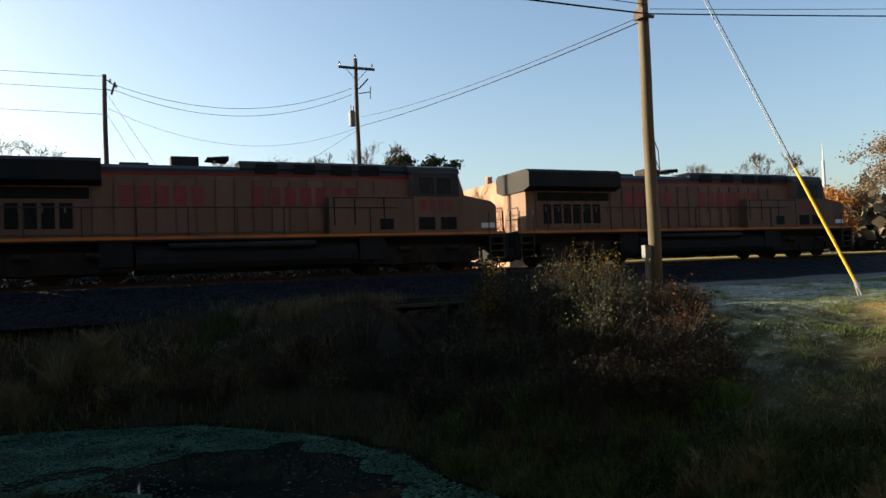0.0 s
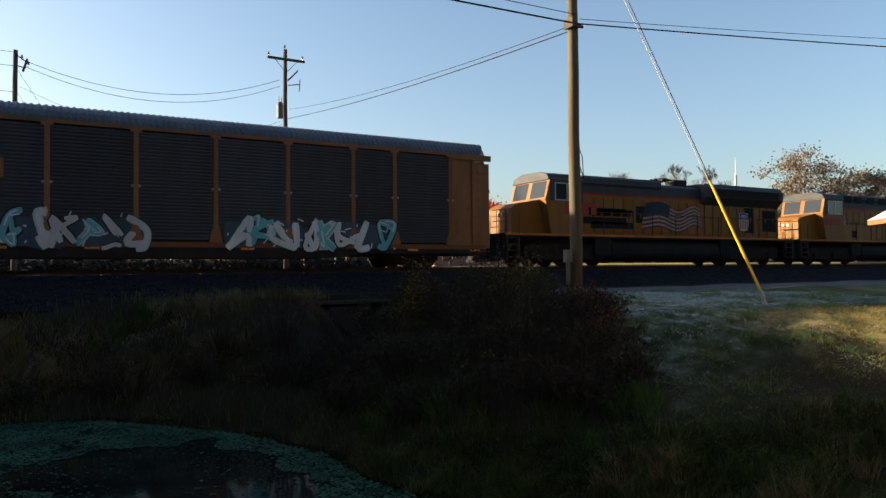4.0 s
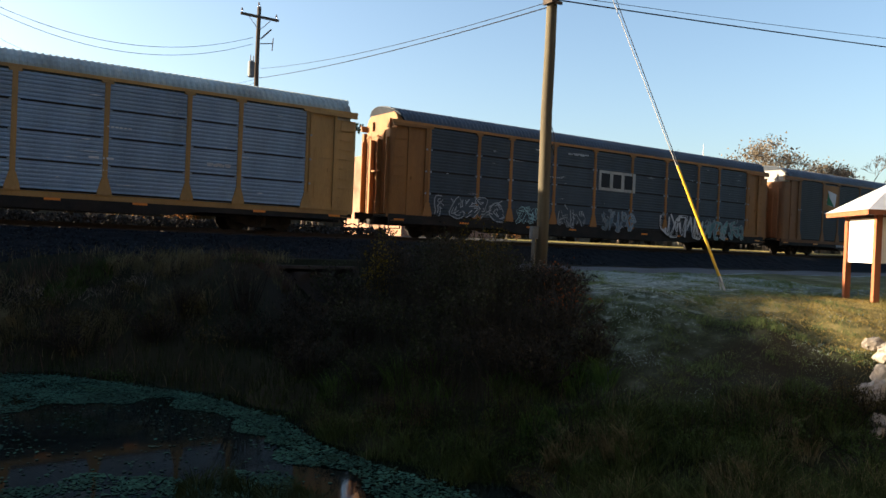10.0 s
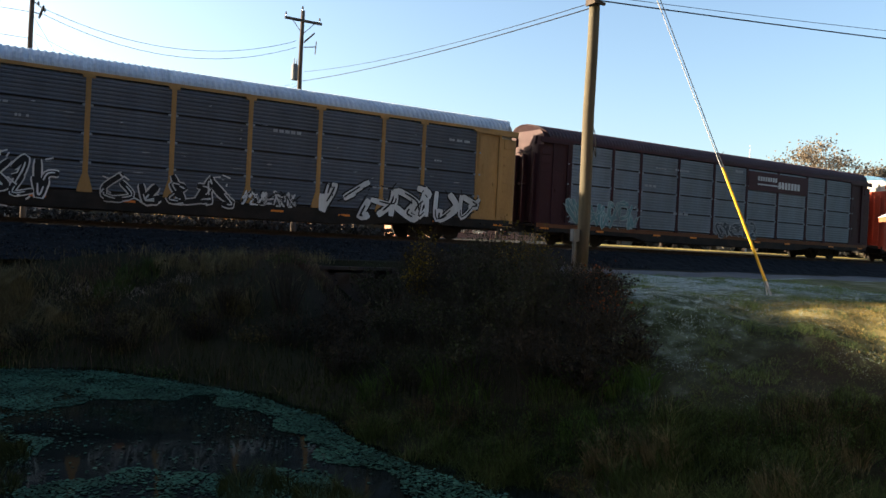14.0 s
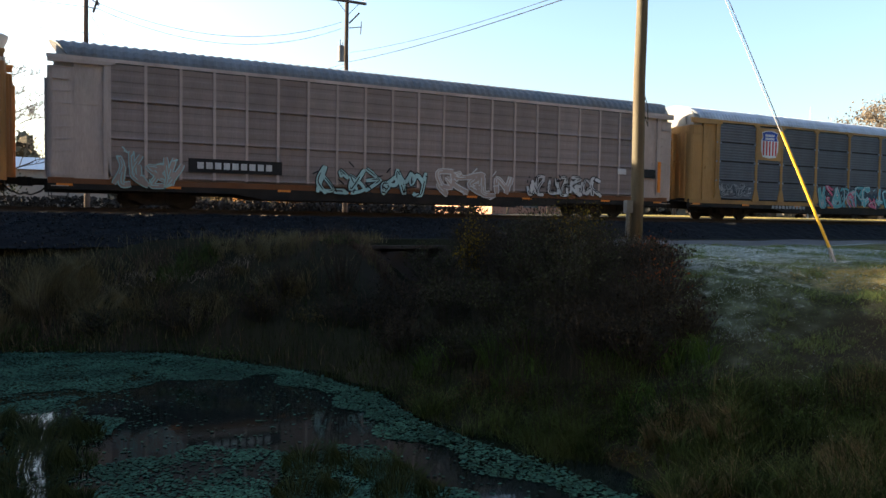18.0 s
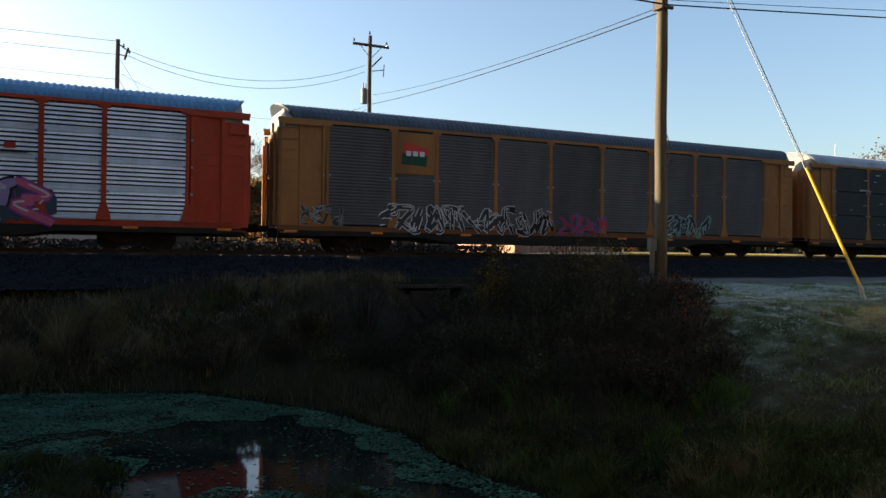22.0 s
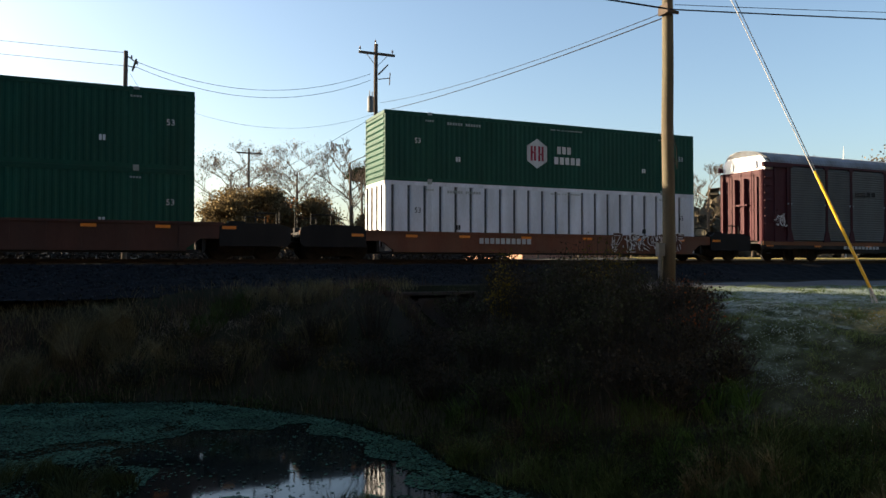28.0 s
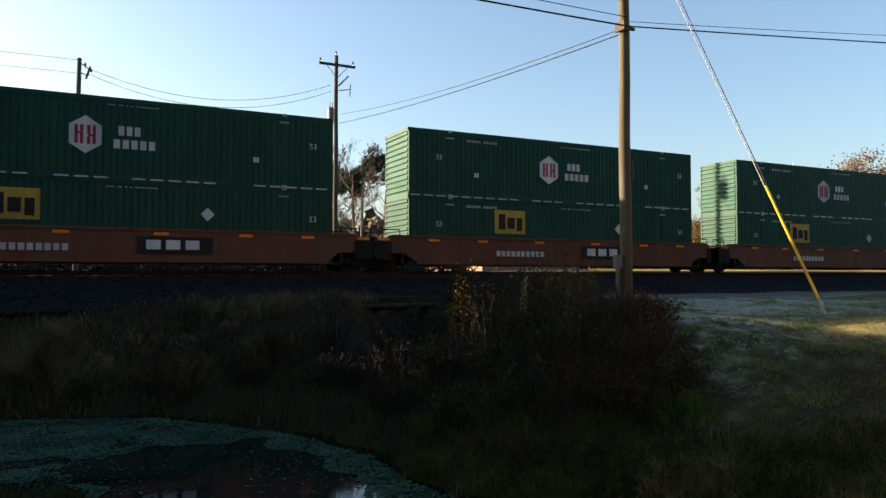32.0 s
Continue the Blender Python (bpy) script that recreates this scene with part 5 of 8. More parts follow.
mast = thing("radio_mast", "thin pale mast above the far trees", "mast", at=pose(95, 73.2, 0))
part("shaft", Shape().tube((0, 0, 0), (0, 0, 14), 0.25, 0.2, 8).tube((0, 0, 14), (0, 0, 16.7), 0.12, 0.03, 6), ZINC, mast)
# the house wall behind the viewer
wall_south = thing("wall_south", "plain weatherboard house wall behind the viewer", "wall", me=Shape().box(-34, 30, -8.4, -8.0, -2.2, 8.5), mats=TRIM, kind="structure")

# unseen leaf belt added behind the viewer and off to the left, to cut sky light
r = np.random.RandomState(41)
n = 9000
u = r.uniform(0, 1, n)
bx_ = np.where(u < 0.75, -45 + 150 * u / 0.75, -45 + r.uniform(-6, 6, n))
by_ = np.where(u < 0.75, -15 + r.uniform(-6, 4, n), -15 + 45 * (u - 0.75) / 0.25)
bz_ = r.uniform(-1, 1, n) * 13 + 11.5 + 3 * np.sin(bx_ * 0.3)
thing("sky_block_belt", "unseen dark leaf belt added behind the viewer to block sky light", "woods", me=leaf_mesh("sky_block_belt", np.stack([bx_, by_, bz_], 1), 1.5, r, 0.8), mats=NEEDLES, kind="stuff")

# ---- the train ----
STEEL_DARK = material("grimy_steel", (0.030, 0.029, 0.029), 0.8, 0.1, 0.3, 2, 30, 0.15, dirt=(0.05, 0.036, 0.028), dirt_amount=0.5)
SILL_BLACK = material("black_sill_paint", (0.022, 0.021, 0.021), 0.7, 0.0, 0.3, 2, 30, 0.1, dirt=(0.05, 0.035, 0.026), dirt_amount=0.5, spec=0.1)
TRUCK_IRON = material("truck_iron", (0.020, 0.018, 0.017), 0.9, 0.0, 0.3, 3, 40, 0.2, dirt=(0.05, 0.032, 0.022), dirt_amount=0.5)
WHEEL_STEEL = material("wheel_steel", (0.030, 0.027, 0.025), 0.75, 0.0, 0.25, 4, 40, 0.05)
REFLECTOR = material("amber_reflector", (0.75, 0.22, 0.03), 0.35, 0.0, 0.1, 3, 30)
GLASS_DARK = material("dark_window_glass", (0.02, 0.026, 0.034), 0.08, 0.0, 0.1, 2, 10, spec=0.3)
INK_WHITE = paint(0.58, 0.58, 0.58, 0.6, 0.35)
INK_BLACK = paint(0.02, 0.02, 0.022, 0.6, 0.1)
MESHES = {}


def kept(key, build):
    """Builds a mesh once and shares it between alike parts."""
    if key not in MESHES:
        MESHES[key] = build().mesh(key.split("/")[0])
    return MESHES[key]


def wheel_mesh(r):
    def build():
        s = Shape()
        for k, (ra, y0, y1) in enumerate(((r, 0.0, 0.12), (r + 0.03, 0.12, 0.15), (r * 0.62, -0.012, 0.0), (r * 0.25, -0.06, -0.012))):
            s.tube((0, y0, 0), (0, y1, 0), ra, ra, 20)
        return s
    return kept("wheel/%.2f" % r, build)


def truck_frame(axles, base, r):
    def build():
        s = Shape()
        half = base / 2 + 0.35
        for y in (-1.0, 1.0):
            y0, y1 = (y - 0.07, y + 0.07)
            s.slab([(-half, r - 0.10), (-half + 0.3, r - 0.14), (-0.45, r - 0.28), (0.45, r - 0.28), (half - 0.3, r - 0.14), (half, r - 0.10),
                    (half, r + 0.13), (half - 0.35, r + 0.16), (0.5, r + 0.36), (-0.5, r + 0.36), (-half + 0.35, r + 0.16), (-half, r + 0.13)], y0, y1)
            for k in range(axles):
                x = -base / 2 + base * k / (axles - 1)
                s.box(x - 0.14, x + 0.14, y - 0.12, y + 0.12, r - 0.13, r + 0.12)
                s.tube((x, y - 0.14, r), (x, y + 0.14, r), 0.09, 0.09, 10)
            for x in (-0.22, 0.0, 0.22):
                s.tube((x, y, r - 0.2), (x, y, r + 0.2), 0.09, 0.09, 8)
        s.box(-0.2, 0.2, -1.0, 1.0, r - 0.05, r + 0.3)
        for k in range(axles):
            x = -base / 2 + base * k / (axles - 1)
            s.tube((x, -0.75, r), (x, 0.75, r), 0.08, 0.08, 8)
        return s
    return kept("side_frame/%d/%.2f" % (axles, base), build)


def add_truck(parent, x, axles=2, base=1.78, r=0.42):
    t = part("truck", truck_frame(axles, base, r), TRUCK_IRON, parent, at=pose(x, 0, 0))
    for k in range(axles):
        ax = -base / 2 + base * k / (axles - 1)
        for y, turn in ((-0.80, 0), (0.80, 180)):
            part("wheel", wheel_mesh(r), WHEEL_STEEL, t, at=pose(ax, y, r, 0, 0, turn))
    return t


def add_coupler(parent, x, way):
    def build():
        s = Shape()
        s.box(-0.05, 0.5, -0.11, 0.11, 0.76, 1.0, 0, 0.03)
        s.plate([(0.42, -0.2), (0.72, -0.22), (0.78, -0.05), (0.62, 0.0), (0.7, 0.16), (0.45, 0.2)], 0.72, 1.03)
        s.rope([(0.0, -0.35, 0.75), (0.2, -0.36, 0.55), (0.5, -0.33, 0.42), (0.75, -0.22, 0.5)], 0.03, 5)
        return s
    return part("coupler", kept("coupler/1", build), TRUCK_IRON, parent, at=pose(x, 0, 0, 0, 0, 0 if way > 0 else 180))


def bars(x0, x1, z0, z1, n, y, slot=0, s=None, seed=1):
    """A line of lettering as plain bars."""
    s = s or Shape()
    rnd = random.Random(seed)
    pitch = (x1 - x0) / n
    for i in range(n):
        a = x0 + i * pitch
        if rnd.random() < 0.08 and 0 < i < n - 1:
            continue
        s.box(a, a + pitch * 0.72, y - 0.004, y + 0.004, z0, z1, slot)
    return s


def graffiti(parent, x0, x1, z0, z1, fill, edge, seed, letters=5, y=-1.56, third=None, cloud=None):
    """Sprayed tangle of thick outlined strokes, no letters of any alphabet."""
    rnd = random.Random(seed)
    s = Shape()
    pitch = (x1 - x0) / letters

    def stroke(pts, w, yy, slot):
        """One ribbon along the points, each step a hair further out than the last."""
        n = len(pts)
        k = len(s.v)
        for i, (px_, pz_) in enumerate(pts):
            (ax, az), (bx, bz) = pts[max(i - 1, 0)], pts[min(i + 1, n - 1)]
            dx, dz = bx - ax, bz - az
            ln = math.hypot(dx, dz) or 1
            q = w * (0.75 if i in (0, n - 1) else 1)
            s.v.append((px_ - dz / ln * q, yy - 0.0003 * i, pz_ + dx / ln * q))
            s.v.append((px_ + dz / ln * q, yy - 0.0003 * i, pz_ - dx / ln * q))
        for i in range(n - 1):
            s.f.append((k + 2 * i, k + 2 * i + 1, k + 2 * i + 3, k + 2 * i + 2))
            s.s.append(slot)

    h = z1 - z0
    dark, bright = 3, 4
    loud = third is not None
    # a ragged sprayed cloud behind the strokes
    if loud:
        n = letters * 2
        for i in range(n):
            cx, cz = x0 + (i + 0.5) * (x1 - x0) / n, z0 + h * rnd.uniform(0.38, 0.58)
            rx, rz = (x1 - x0) / n * rnd.uniform(0.7, 1.0), h * rnd.uniform(0.34, 0.5)
            k = len(s.v)
            m = 11
            for j in range(m):
                a_ = 2 * math.pi * j / m
                q = rnd.uniform(0.75, 1.1)
                s.v.append((min(max(cx + rx * q * math.cos(a_), x0 - 0.1), x1 + 0.1), y + 0.006 - 0.0005 * i, min(max(cz + rz * q * math.sin(a_), z0), z1)))
            s.f.append(tuple(range(k, k + m)))
            s.s.append(5)
    letters = int(letters * 1.35 + 0.5)
    pitch = (x1 - x0) / letters
    for i in range(letters):
        cx = x0 + (i + 0.5) * pitch
        hw = pitch * 0.46
        for turn in range(2):
            px = [cx - hw, cx + rnd.uniform(-0.2, 0.2) * hw, cx + hw]
            pz = [z0 + h * rnd.uniform(0.05, 0.16), z0 + h * rnd.uniform(0.40, 0.60), z1 - h * rnd.uniform(0.05, 0.16)]
            grid = [(a, b) for a in range(3) for b in range(3)]
            rnd.shuffle(grid)
            knots = [(px[a] + rnd.uniform(-0.25, 0.25) * hw, pz[b] + rnd.uniform(-0.1, 0.1) * h) for a, b in grid[:rnd.randint(3, 4)]]
            pts = []
            for q in range(len(knots) - 1):
                p0, p1, p2, p3 = knots[max(q - 1, 0)], knots[q], knots[q + 1], knots[min(q + 2, len(knots) - 1)]
                for m in range(5):
                    u = m / 5
                    pts.append(tuple(0.5 * (2 * p1[e] + (p2[e] - p0[e]) * u + (2 * p0[e] - 5 * p1[e] + 4 * p2[e] - p3[e]) * u * u + (3 * p1[e] - p0[e] - 3 * p2[e] + p3[e]) * u ** 3) for e in (0, 1)))
            pts.append(knots[-1])
            pts = [(min(max(a, x0), x1), min(max(b, z0 + 0.05), z1)) for a, b in pts]
            w = min(pitch, h) * rnd.uniform(0.09, 0.14)
            lift = 0.0011 * (i % 3) + 0.004 * turn
            main = (0, 2, 0)[i % 3] if loud else 0
            stroke(pts, w * 1.55, y - lift, dark if loud and i % 2 else 1)
            stroke(pts, w, y - 0.012 - lift, main)
            stroke([(a, b + w * 0.3) for a, b in pts[2:8]], w * 0.3, y - 0.026 - lift, bright if loud else 1)
        for _ in range(3):
            qx, qz = rnd.uniform(x0, x1), rnd.uniform(z0, z1)
            stroke([(qx, qz), (qx + rnd.uniform(-0.3, 0.3), qz + rnd.uniform(-0.15, 0.25))], 0.035, y - 0.034 - 0.0004 * i, rnd.choice((1, bright, 0)) if loud else 1)
    mats = [fill, edge, third or fill, INK_BLACK, INK_WHITE, cloud or paint(0.05, 0.075, 0.10, 0.6, 0.2)]
    return part("graffiti", s.mesh("graffiti", slots=6), mats, parent, "sprayed graffiti in thick outlined strokes", kind="stuff")


POSTS = [-11.7, -8.93, -7.0, -4.2, -1.4, 1.4, 4.2, 7.0, 8.93, 11.7]
ROOF_PROFILE = [(1.52, 5.08), (1.50, 5.22), (1.38, 5.42), (1.12, 5.60), (0.75, 5.73), (0.35, 5.80), (0.0, 5.82)]


def roof_mesh(length, ribs):
    def build():
        s = Shape()
        prof = ROOF_PROFILE + [(-a, b) for a, b in reversed(ROOF_PROFILE[:-1])]
        n = int(length / ribs) * 4
        k = len(prof)
        for i in range(n + 1):
            x = -length / 2 + length * i / n
            lift = (0.0, 0.034, 0.034, 0.0)[i % 4]
            for j, (y, z) in enumerate(prof):
                sc = 1 if 0 < j < k - 1 else 0
                lim = length / 2 - 0.62 * ((5.82 - z) / 0.74) ** 0.8
                s.v.append((max(-lim, min(lim, x)), y * (1 + 0.012 * sc * (lift > 0)), z + lift * sc))
        for i in range(n):
            for j in range(k - 1):
                s.f.append((i * k + j, i * k + j + 1, (i + 1) * k + j + 1, (i + 1) * k + j))
                s.s.append(0)
        for e in (0, n):
            s.f.append(tuple(e * k + j for j in (range(k) if e else reversed(range(k)))))
            s.s.append(0)
        return s
    return kept("roof/%.1f/%.2f" % (length, ribs), build)


def panel_mesh(width, z0=1.02, z1=4.95, seams=4, ridge=0.125, depth=0.03, louvre=False):
    """A ribbed steel screen with level corrugations and overlapping seams."""
    def build():
        s = Shape()
        pts = []
        h = (z1 - z0) / seams
        for k in range(seams):
            a = z0 + k * h
            if louvre:
                # a plain strip, then tilted slats with dark slots between them
                pts += [(-0.004, a), (-0.012, a + 0.02), (-0.012, a + 0.10), (-0.004, a + 0.11), (-0.012, a + 0.12), (-0.012, a + 0.20), (0.0, a + 0.215)]
                p = (h - 0.22) / 5
                for i in range(5):
                    b = a + 0.22 + i * p
                    pts += [(0.06, b), (0.06, b + 0.045), (-0.03, b + 0.048), (-0.024, b + 0.062), (0.035, b + p - 0.002)]
                continue
            pts += [(0.06, a), (0.06, a + 0.05), (-0.045, a + 0.055), (-0.045, a + 0.085)]
            m = max(1, int((h - 0.14) / ridge))
            p = (h - 0.14) / m
            for i in range(m):
                b = a + 0.09 + i * p
                pts += [(-depth, b + p * 0.10), (0.0, b + p * 0.28), (0.0, b + p * 0.55), (-depth, b + p * 0.62)]
            pts += [(-0.02, a + h - 0.045), (-0.02, a + h - 0.012), (0.06, a + h - 0.005)]
        n = len(pts)
        for x in (-width / 2, width / 2):
            s.v += [(x, y, z) for y, z in pts]
        s.f += [(i, n + i, n + i + 1, i + 1) for i in range(n - 1)]
        s.s += [1 if max(pts[i][0], pts[i + 1][0]) > 0.05 else 2 if louvre and pts[i][0] in (-0.012, -0.004) else 0 for i in range(n - 1)]
        s.box(-width / 2, width / 2, 0.065, 0.085, z0, z1)
        return s
    return kept("side_panel/%.2f/%d/%.2f/%.2f/%d" % (width, seams, z0, z1, louvre), build)


def post_mesh(flare=True, seams=4):
    """An upright post with a broad foot, a cap, and bright clips that hold the screens at each seam."""
    def build():
        s = Shape()
        s.box(-0.085, 0.085, -0.05, 0.03, 1.05, 5.02)
        s.box(-0.03, 0.03, -0.062, -0.05, 1.62, 4.9)
        for k in range(1, seams):
            z = 1.02 + k * 3.93 / seams
            for e in (-1, 1):
                s.slab([(e * 0.085, z - 0.05), (e * 0.17, z - 0.035), (e * 0.17, z + 0.03), (e * 0.085, z + 0.05)][::e], -0.06, 0.0, 1)
        if flare:
            s.slab([(-0.24, 0.98), (0.24, 0.98), (0.24, 1.1), (0.1, 1.6), (-0.1, 1.6), (-0.24, 1.1)], -0.065, 0.03)
            s.box(-0.2, 0.2, -0.06, 0.03, 4.9, 5.03)
        else:
            s.box(-0.12, 0.12, -0.055, 0.03, 0.98, 1.2)
        return s
    return kept("post/%d/%d" % (flare, seams), build)


STRIP = paint(0.62, 0.67, 0.74, 0.5, 0.35)
CLIP = paint(0.26, 0.29, 0.32, 0.5, 0.3)


END_WHITE = paint(0.34, 0.34, 0.33, 0.6, 0.5)


def thin_post_mesh():
    return kept("thin_post/1", lambda: Shape().box(-0.05, 0.05, -0.05, 0.03, 1.05, 5.0))


def end_side_mesh():
    """The closed plate beside a car's end: a jamb, a recessed side door, a round-cornered column with rungs, and a header rail."""
    def build():
        s = Shape()
        s.slab([(-0.99, 0.98), (-0.78, 0.98), (-0.78, 4.95), (-0.92, 4.95), (-0.92, 1.6), (-0.99, 1.1)], -0.05, 0.05)
        s.box(-0.78, 0.10, 0.03, 0.06, 0.98, 4.95)
        s.box(-0.78, 0.10, -0.04, 0.03, 0.98, 1.12)
        for x0, x1, z0, z1 in ((-0.66, 0.0, 3.1, 3.5), (-0.66, 0.0, 1.45, 2.1)):
            s.box(x0, x1, 0.012, 0.03, z0, z0 + 0.03).box(x0, x1, 0.012, 0.03, z1, z1 + 0.03)
            s.box(x0, x0 + 0.03, 0.012, 0.03, z0, z1).box(x1, x1 + 0.03, 0.012, 0.03, z0, z1)
        s.box(-0.16, -0.08, -0.02, 0.03, 2.55, 2.7)
        s.box(0.05, 0.14, -0.055, 0.05, 0.98, 4.95)
        s.plate([(0.14, -0.01), (0.80, -0.01), (0.88, 0.02), (0.93, 0.08), (0.95, 0.17), (0.95, 0.30), (0.14, 0.30)], 0.86, 4.74)
        s.box(0.30, 0.80, -0.035, -0.01, 4.30, 4.66)
        s.slab([(-1.16, 5.0), (-1.16, 4.94), (-0.9, 4.88), (0.93, 4.86), (0.93, 5.0)], -0.085, 0.04)
        for k in range(11):
            z = 0.7 + k * 0.4
            s.box(0.30, 0.84, -0.09, -0.068, z, z + 0.028)
            for x in (0.30, 0.82):
                s.box(x, x + 0.022, -0.09, 0.0, z, z + 0.028)
        return s
    return kept("end_side_plate/1", build)


def end_door_mesh():
    """Folding end door leaves, with standing ribs and a lock bar that stick out past the corner columns."""
    def build():
        s = Shape()
        for k in range(4):
            y0 = -1.36 + k * 0.68
            s.box(-0.10, -0.02, y0 + 0.01, y0 + 0.67, 1.05, 4.75)
            for z in (1.5, 2.6, 3.7, 4.5):
                s.box(-0.02, 0.01, y0 + 0.06, y0 + 0.62, z, z + 0.08)
        for y in (-1.18, -0.32, 0.32, 1.18):
            s.box(-0.02, 0.20, y - 0.035, y + 0.035, 1.02, 4.35)
        s.box(0.0, 0.16, -0.5, 0.5, 2.9, 2.98)
        for y in (-0.75, 0.75):
            s.tube((0.08, y, 1.1), (0.08, y, 4.6), 0.03, 0.03, 6)
        return s
    return kept("end_door/2", build)


def roof_end_mesh():
    """The arched plate that closes the roof over an end door, set back under the ridge."""
    def build():
        s = Shape()
        prof = ROOF_PROFILE + [(-a, b) for a, b in reversed(ROOF_PROFILE[:-1])]
        out = [(y * 0.955, z - 0.05) for y, z in prof]
        s.prism([(y, z) for y, z in out] + [(-1.40, 4.60), (1.40, 4.60)], -0.85, -0.22)
        s.box(-0.22, -0.16, -1.30, 1.30, 4.72, 4.80)
        s.box(-0.22, -0.12, -0.9, -0.7, 4.85, 5.25).box(-0.22, -0.12, 0.7, 0.9, 4.85, 5.25)
        return s
    return kept("roof_end/2", build)


def underframe_mesh():
    def build():
        s = Shape()
        s.box(-13.6, 13.6, -1.5, -1.36, 0.60, 1.0)
        s.box(-13.6, 13.6, 1.36, 1.5, 0.60, 1.0)
        s.box(-13.6, 13.6, -1.38, 1.38, 0.88, 0.98)
        s.box(-13.75, 13.75, -0.35, 0.35, 0.52, 0.88)
        s.slab([(-7.6, 0.62), (-6.4, 0.42), (6.4, 0.42), (7.6, 0.62)], -1.49, -1.40)
        s.slab([(-7.6, 0.62), (-6.4, 0.42), (6.4, 0.42), (7.6, 0.62)], 1.40, 1.49)
        for e in (-1, 1):
            for y in (-1.46, 1.40):
                s.box(e * 13.3 - 0.3, e * 13.3 + 0.3, y, y + 0.06, 0.34, 0.38)
                for dx in (-0.3, 0.27):
                    s.box(e * 13.3 + dx, e * 13.3 + dx + 0.03, y, y + 0.06, 0.34, 0.62)
        s.tube((-4, -1.0, 0.6), (-2.6, -1.0, 0.6), 0.2, 0.2, 10)
        s.rope([(-9, -1.1, 0.5), (9, -1.1, 0.5)], 0.03, 5)
        return s
    return kept("underframe/1", build)


def autorack(label, post, panel, roof, sill=None, ends=None, seams=4, flare=True, ribs=0.22, hood=None, low=None, thin=False, odd=None, louvre=False):
    """A covered car carrier with ribbed side screens, posts and an arched roof. Its middle is at the rail tops."""
    car = thing("autorack_car", label, "rail car", "freight train")
    ends = ends or post
    u = part("underframe", underframe_mesh(), SILL_BLACK, car)
    for side in (-1, 1):
        y0, y1 = sorted((side * 1.5, side * 1.52))
        part("sill_lip", kept("sill_lip/%d" % side, lambda: Shape().box(-13.6, 13.6, y0, y1, 0.80, 1.0)), sill or STEEL_DARK, u, "painted lip along the sill")
    for x in (-10.05, 10.05):
        add_truck(car, x)
    for e in (-1, 1):
        add_coupler(car, e * 13.7, e)
        out_ = 0.28 if e > 0 else 0.0
        part("end_door", end_door_mesh(), ends, car, at=pose(e * 13.5 + out_, 0, 0, 0, 0, 0 if e > 0 else 180))
        part("roof_end", roof_end_mesh(), hood or END_WHITE, car, "arched plate over the end door", at=pose(e * 13.55 + out_, 0, 0, 0, 0, 0 if e > 0 else 180))
    part("roof", roof_mesh(27.48, ribs), roof, car, "ribbed sheet-metal roof", at=pose(0.14, 0, 0))
    for side, turn in ((-1, 0), (1, 180)):
        part("top_rail", kept("top_rail/1", lambda: Shape().box(-13.76, 13.76, -0.05, 0.04, 5.0, 5.12)), post, car, at=pose(0.14, side * 1.5, 0, 0, 0, turn))
        for e in (-1, 1):
            m = pose(e * 12.66 + (0.14 if e > 0 else 0.0), side * 1.5, 0, 0, 0, turn)
            if e > 0:
                m = m @ Matrix.Diagonal((1.147, 1, 1, 1))
            if e * side > 0:
                m = m @ Matrix.Diagonal((-1, 1, 1, 1))
            part("end_plate", end_side_mesh(), ends, car, "closed end plate with ladder rungs", at=m)
        if thin:
            xs = [-11.7 + 23.4 * i / 20 for i in range(21)]
        else:
            xs = POSTS
        for x in xs:
            part("post", thin_post_mesh() if thin else post_mesh(flare, max(seams, 2)), post if thin else [post, CLIP], car, at=pose(x, side * 1.5, 0, 0, 0, turn))
        for i, (a, b) in enumerate(zip(xs, xs[1:])):
            w = b - a
            mat = panel
            if odd and i % 2 == 1:
                mat = odd
            if low:
                part("side_panel", panel_mesh(w, 2.0, 4.95, 3), [mat, STEEL_DARK], car, at=pose((a + b) / 2, side * 1.5, 0, 0, 0, turn))
                part("side_panel", panel_mesh(w, 1.02, 1.99, 1), [low if (i % 4) else panel, STEEL_DARK], car, at=pose((a + b) / 2, side * 1.5, 0, 0, 0, turn))
            elif thin:
                part("side_panel", panel_mesh(w, 1.02, 4.98, 3, 0.33, 0.012), [mat, mat], car, at=pose((a + b) / 2, side * 1.5, 0, 0, 0, turn))
            else:
                part("side_panel", panel_mesh(w, seams=seams, louvre=louvre and not (odd and i % 2 == 1)), [mat, STEEL_DARK] + [STRIP] * (louvre and not (odd and i % 2 == 1)), car, at=pose((a + b) / 2, side * 1.5, 0, 0, 0, turn))
    for x in (-13.1, -9.6, -5.6, -2.8, 2.6, 5.4, 9.8, 13.0):
        part("reflector", kept("reflector/1", lambda: Shape().box(-0.25, 0.25, -0.012, 0.0, 0, 0.11)), REFLECTOR, u, at=pose(x, -1.5, 0.72))
    return car


def lettering(car, x0, x1, z0, z1, n, mat, y=-1.57, seed=1):
    return part("lettering", bars(x0, x1, z0, z1, n, y, 0, None, seed), mat, car, kind="stuff")


def sign_plate(car, x0, x1, z0, z1, mat, y=-1.555, label=""):
    return part("sign_plate", Shape().box(x0, x1, y - 0.006, y + 0.05, z0, z1), mat, car, label)


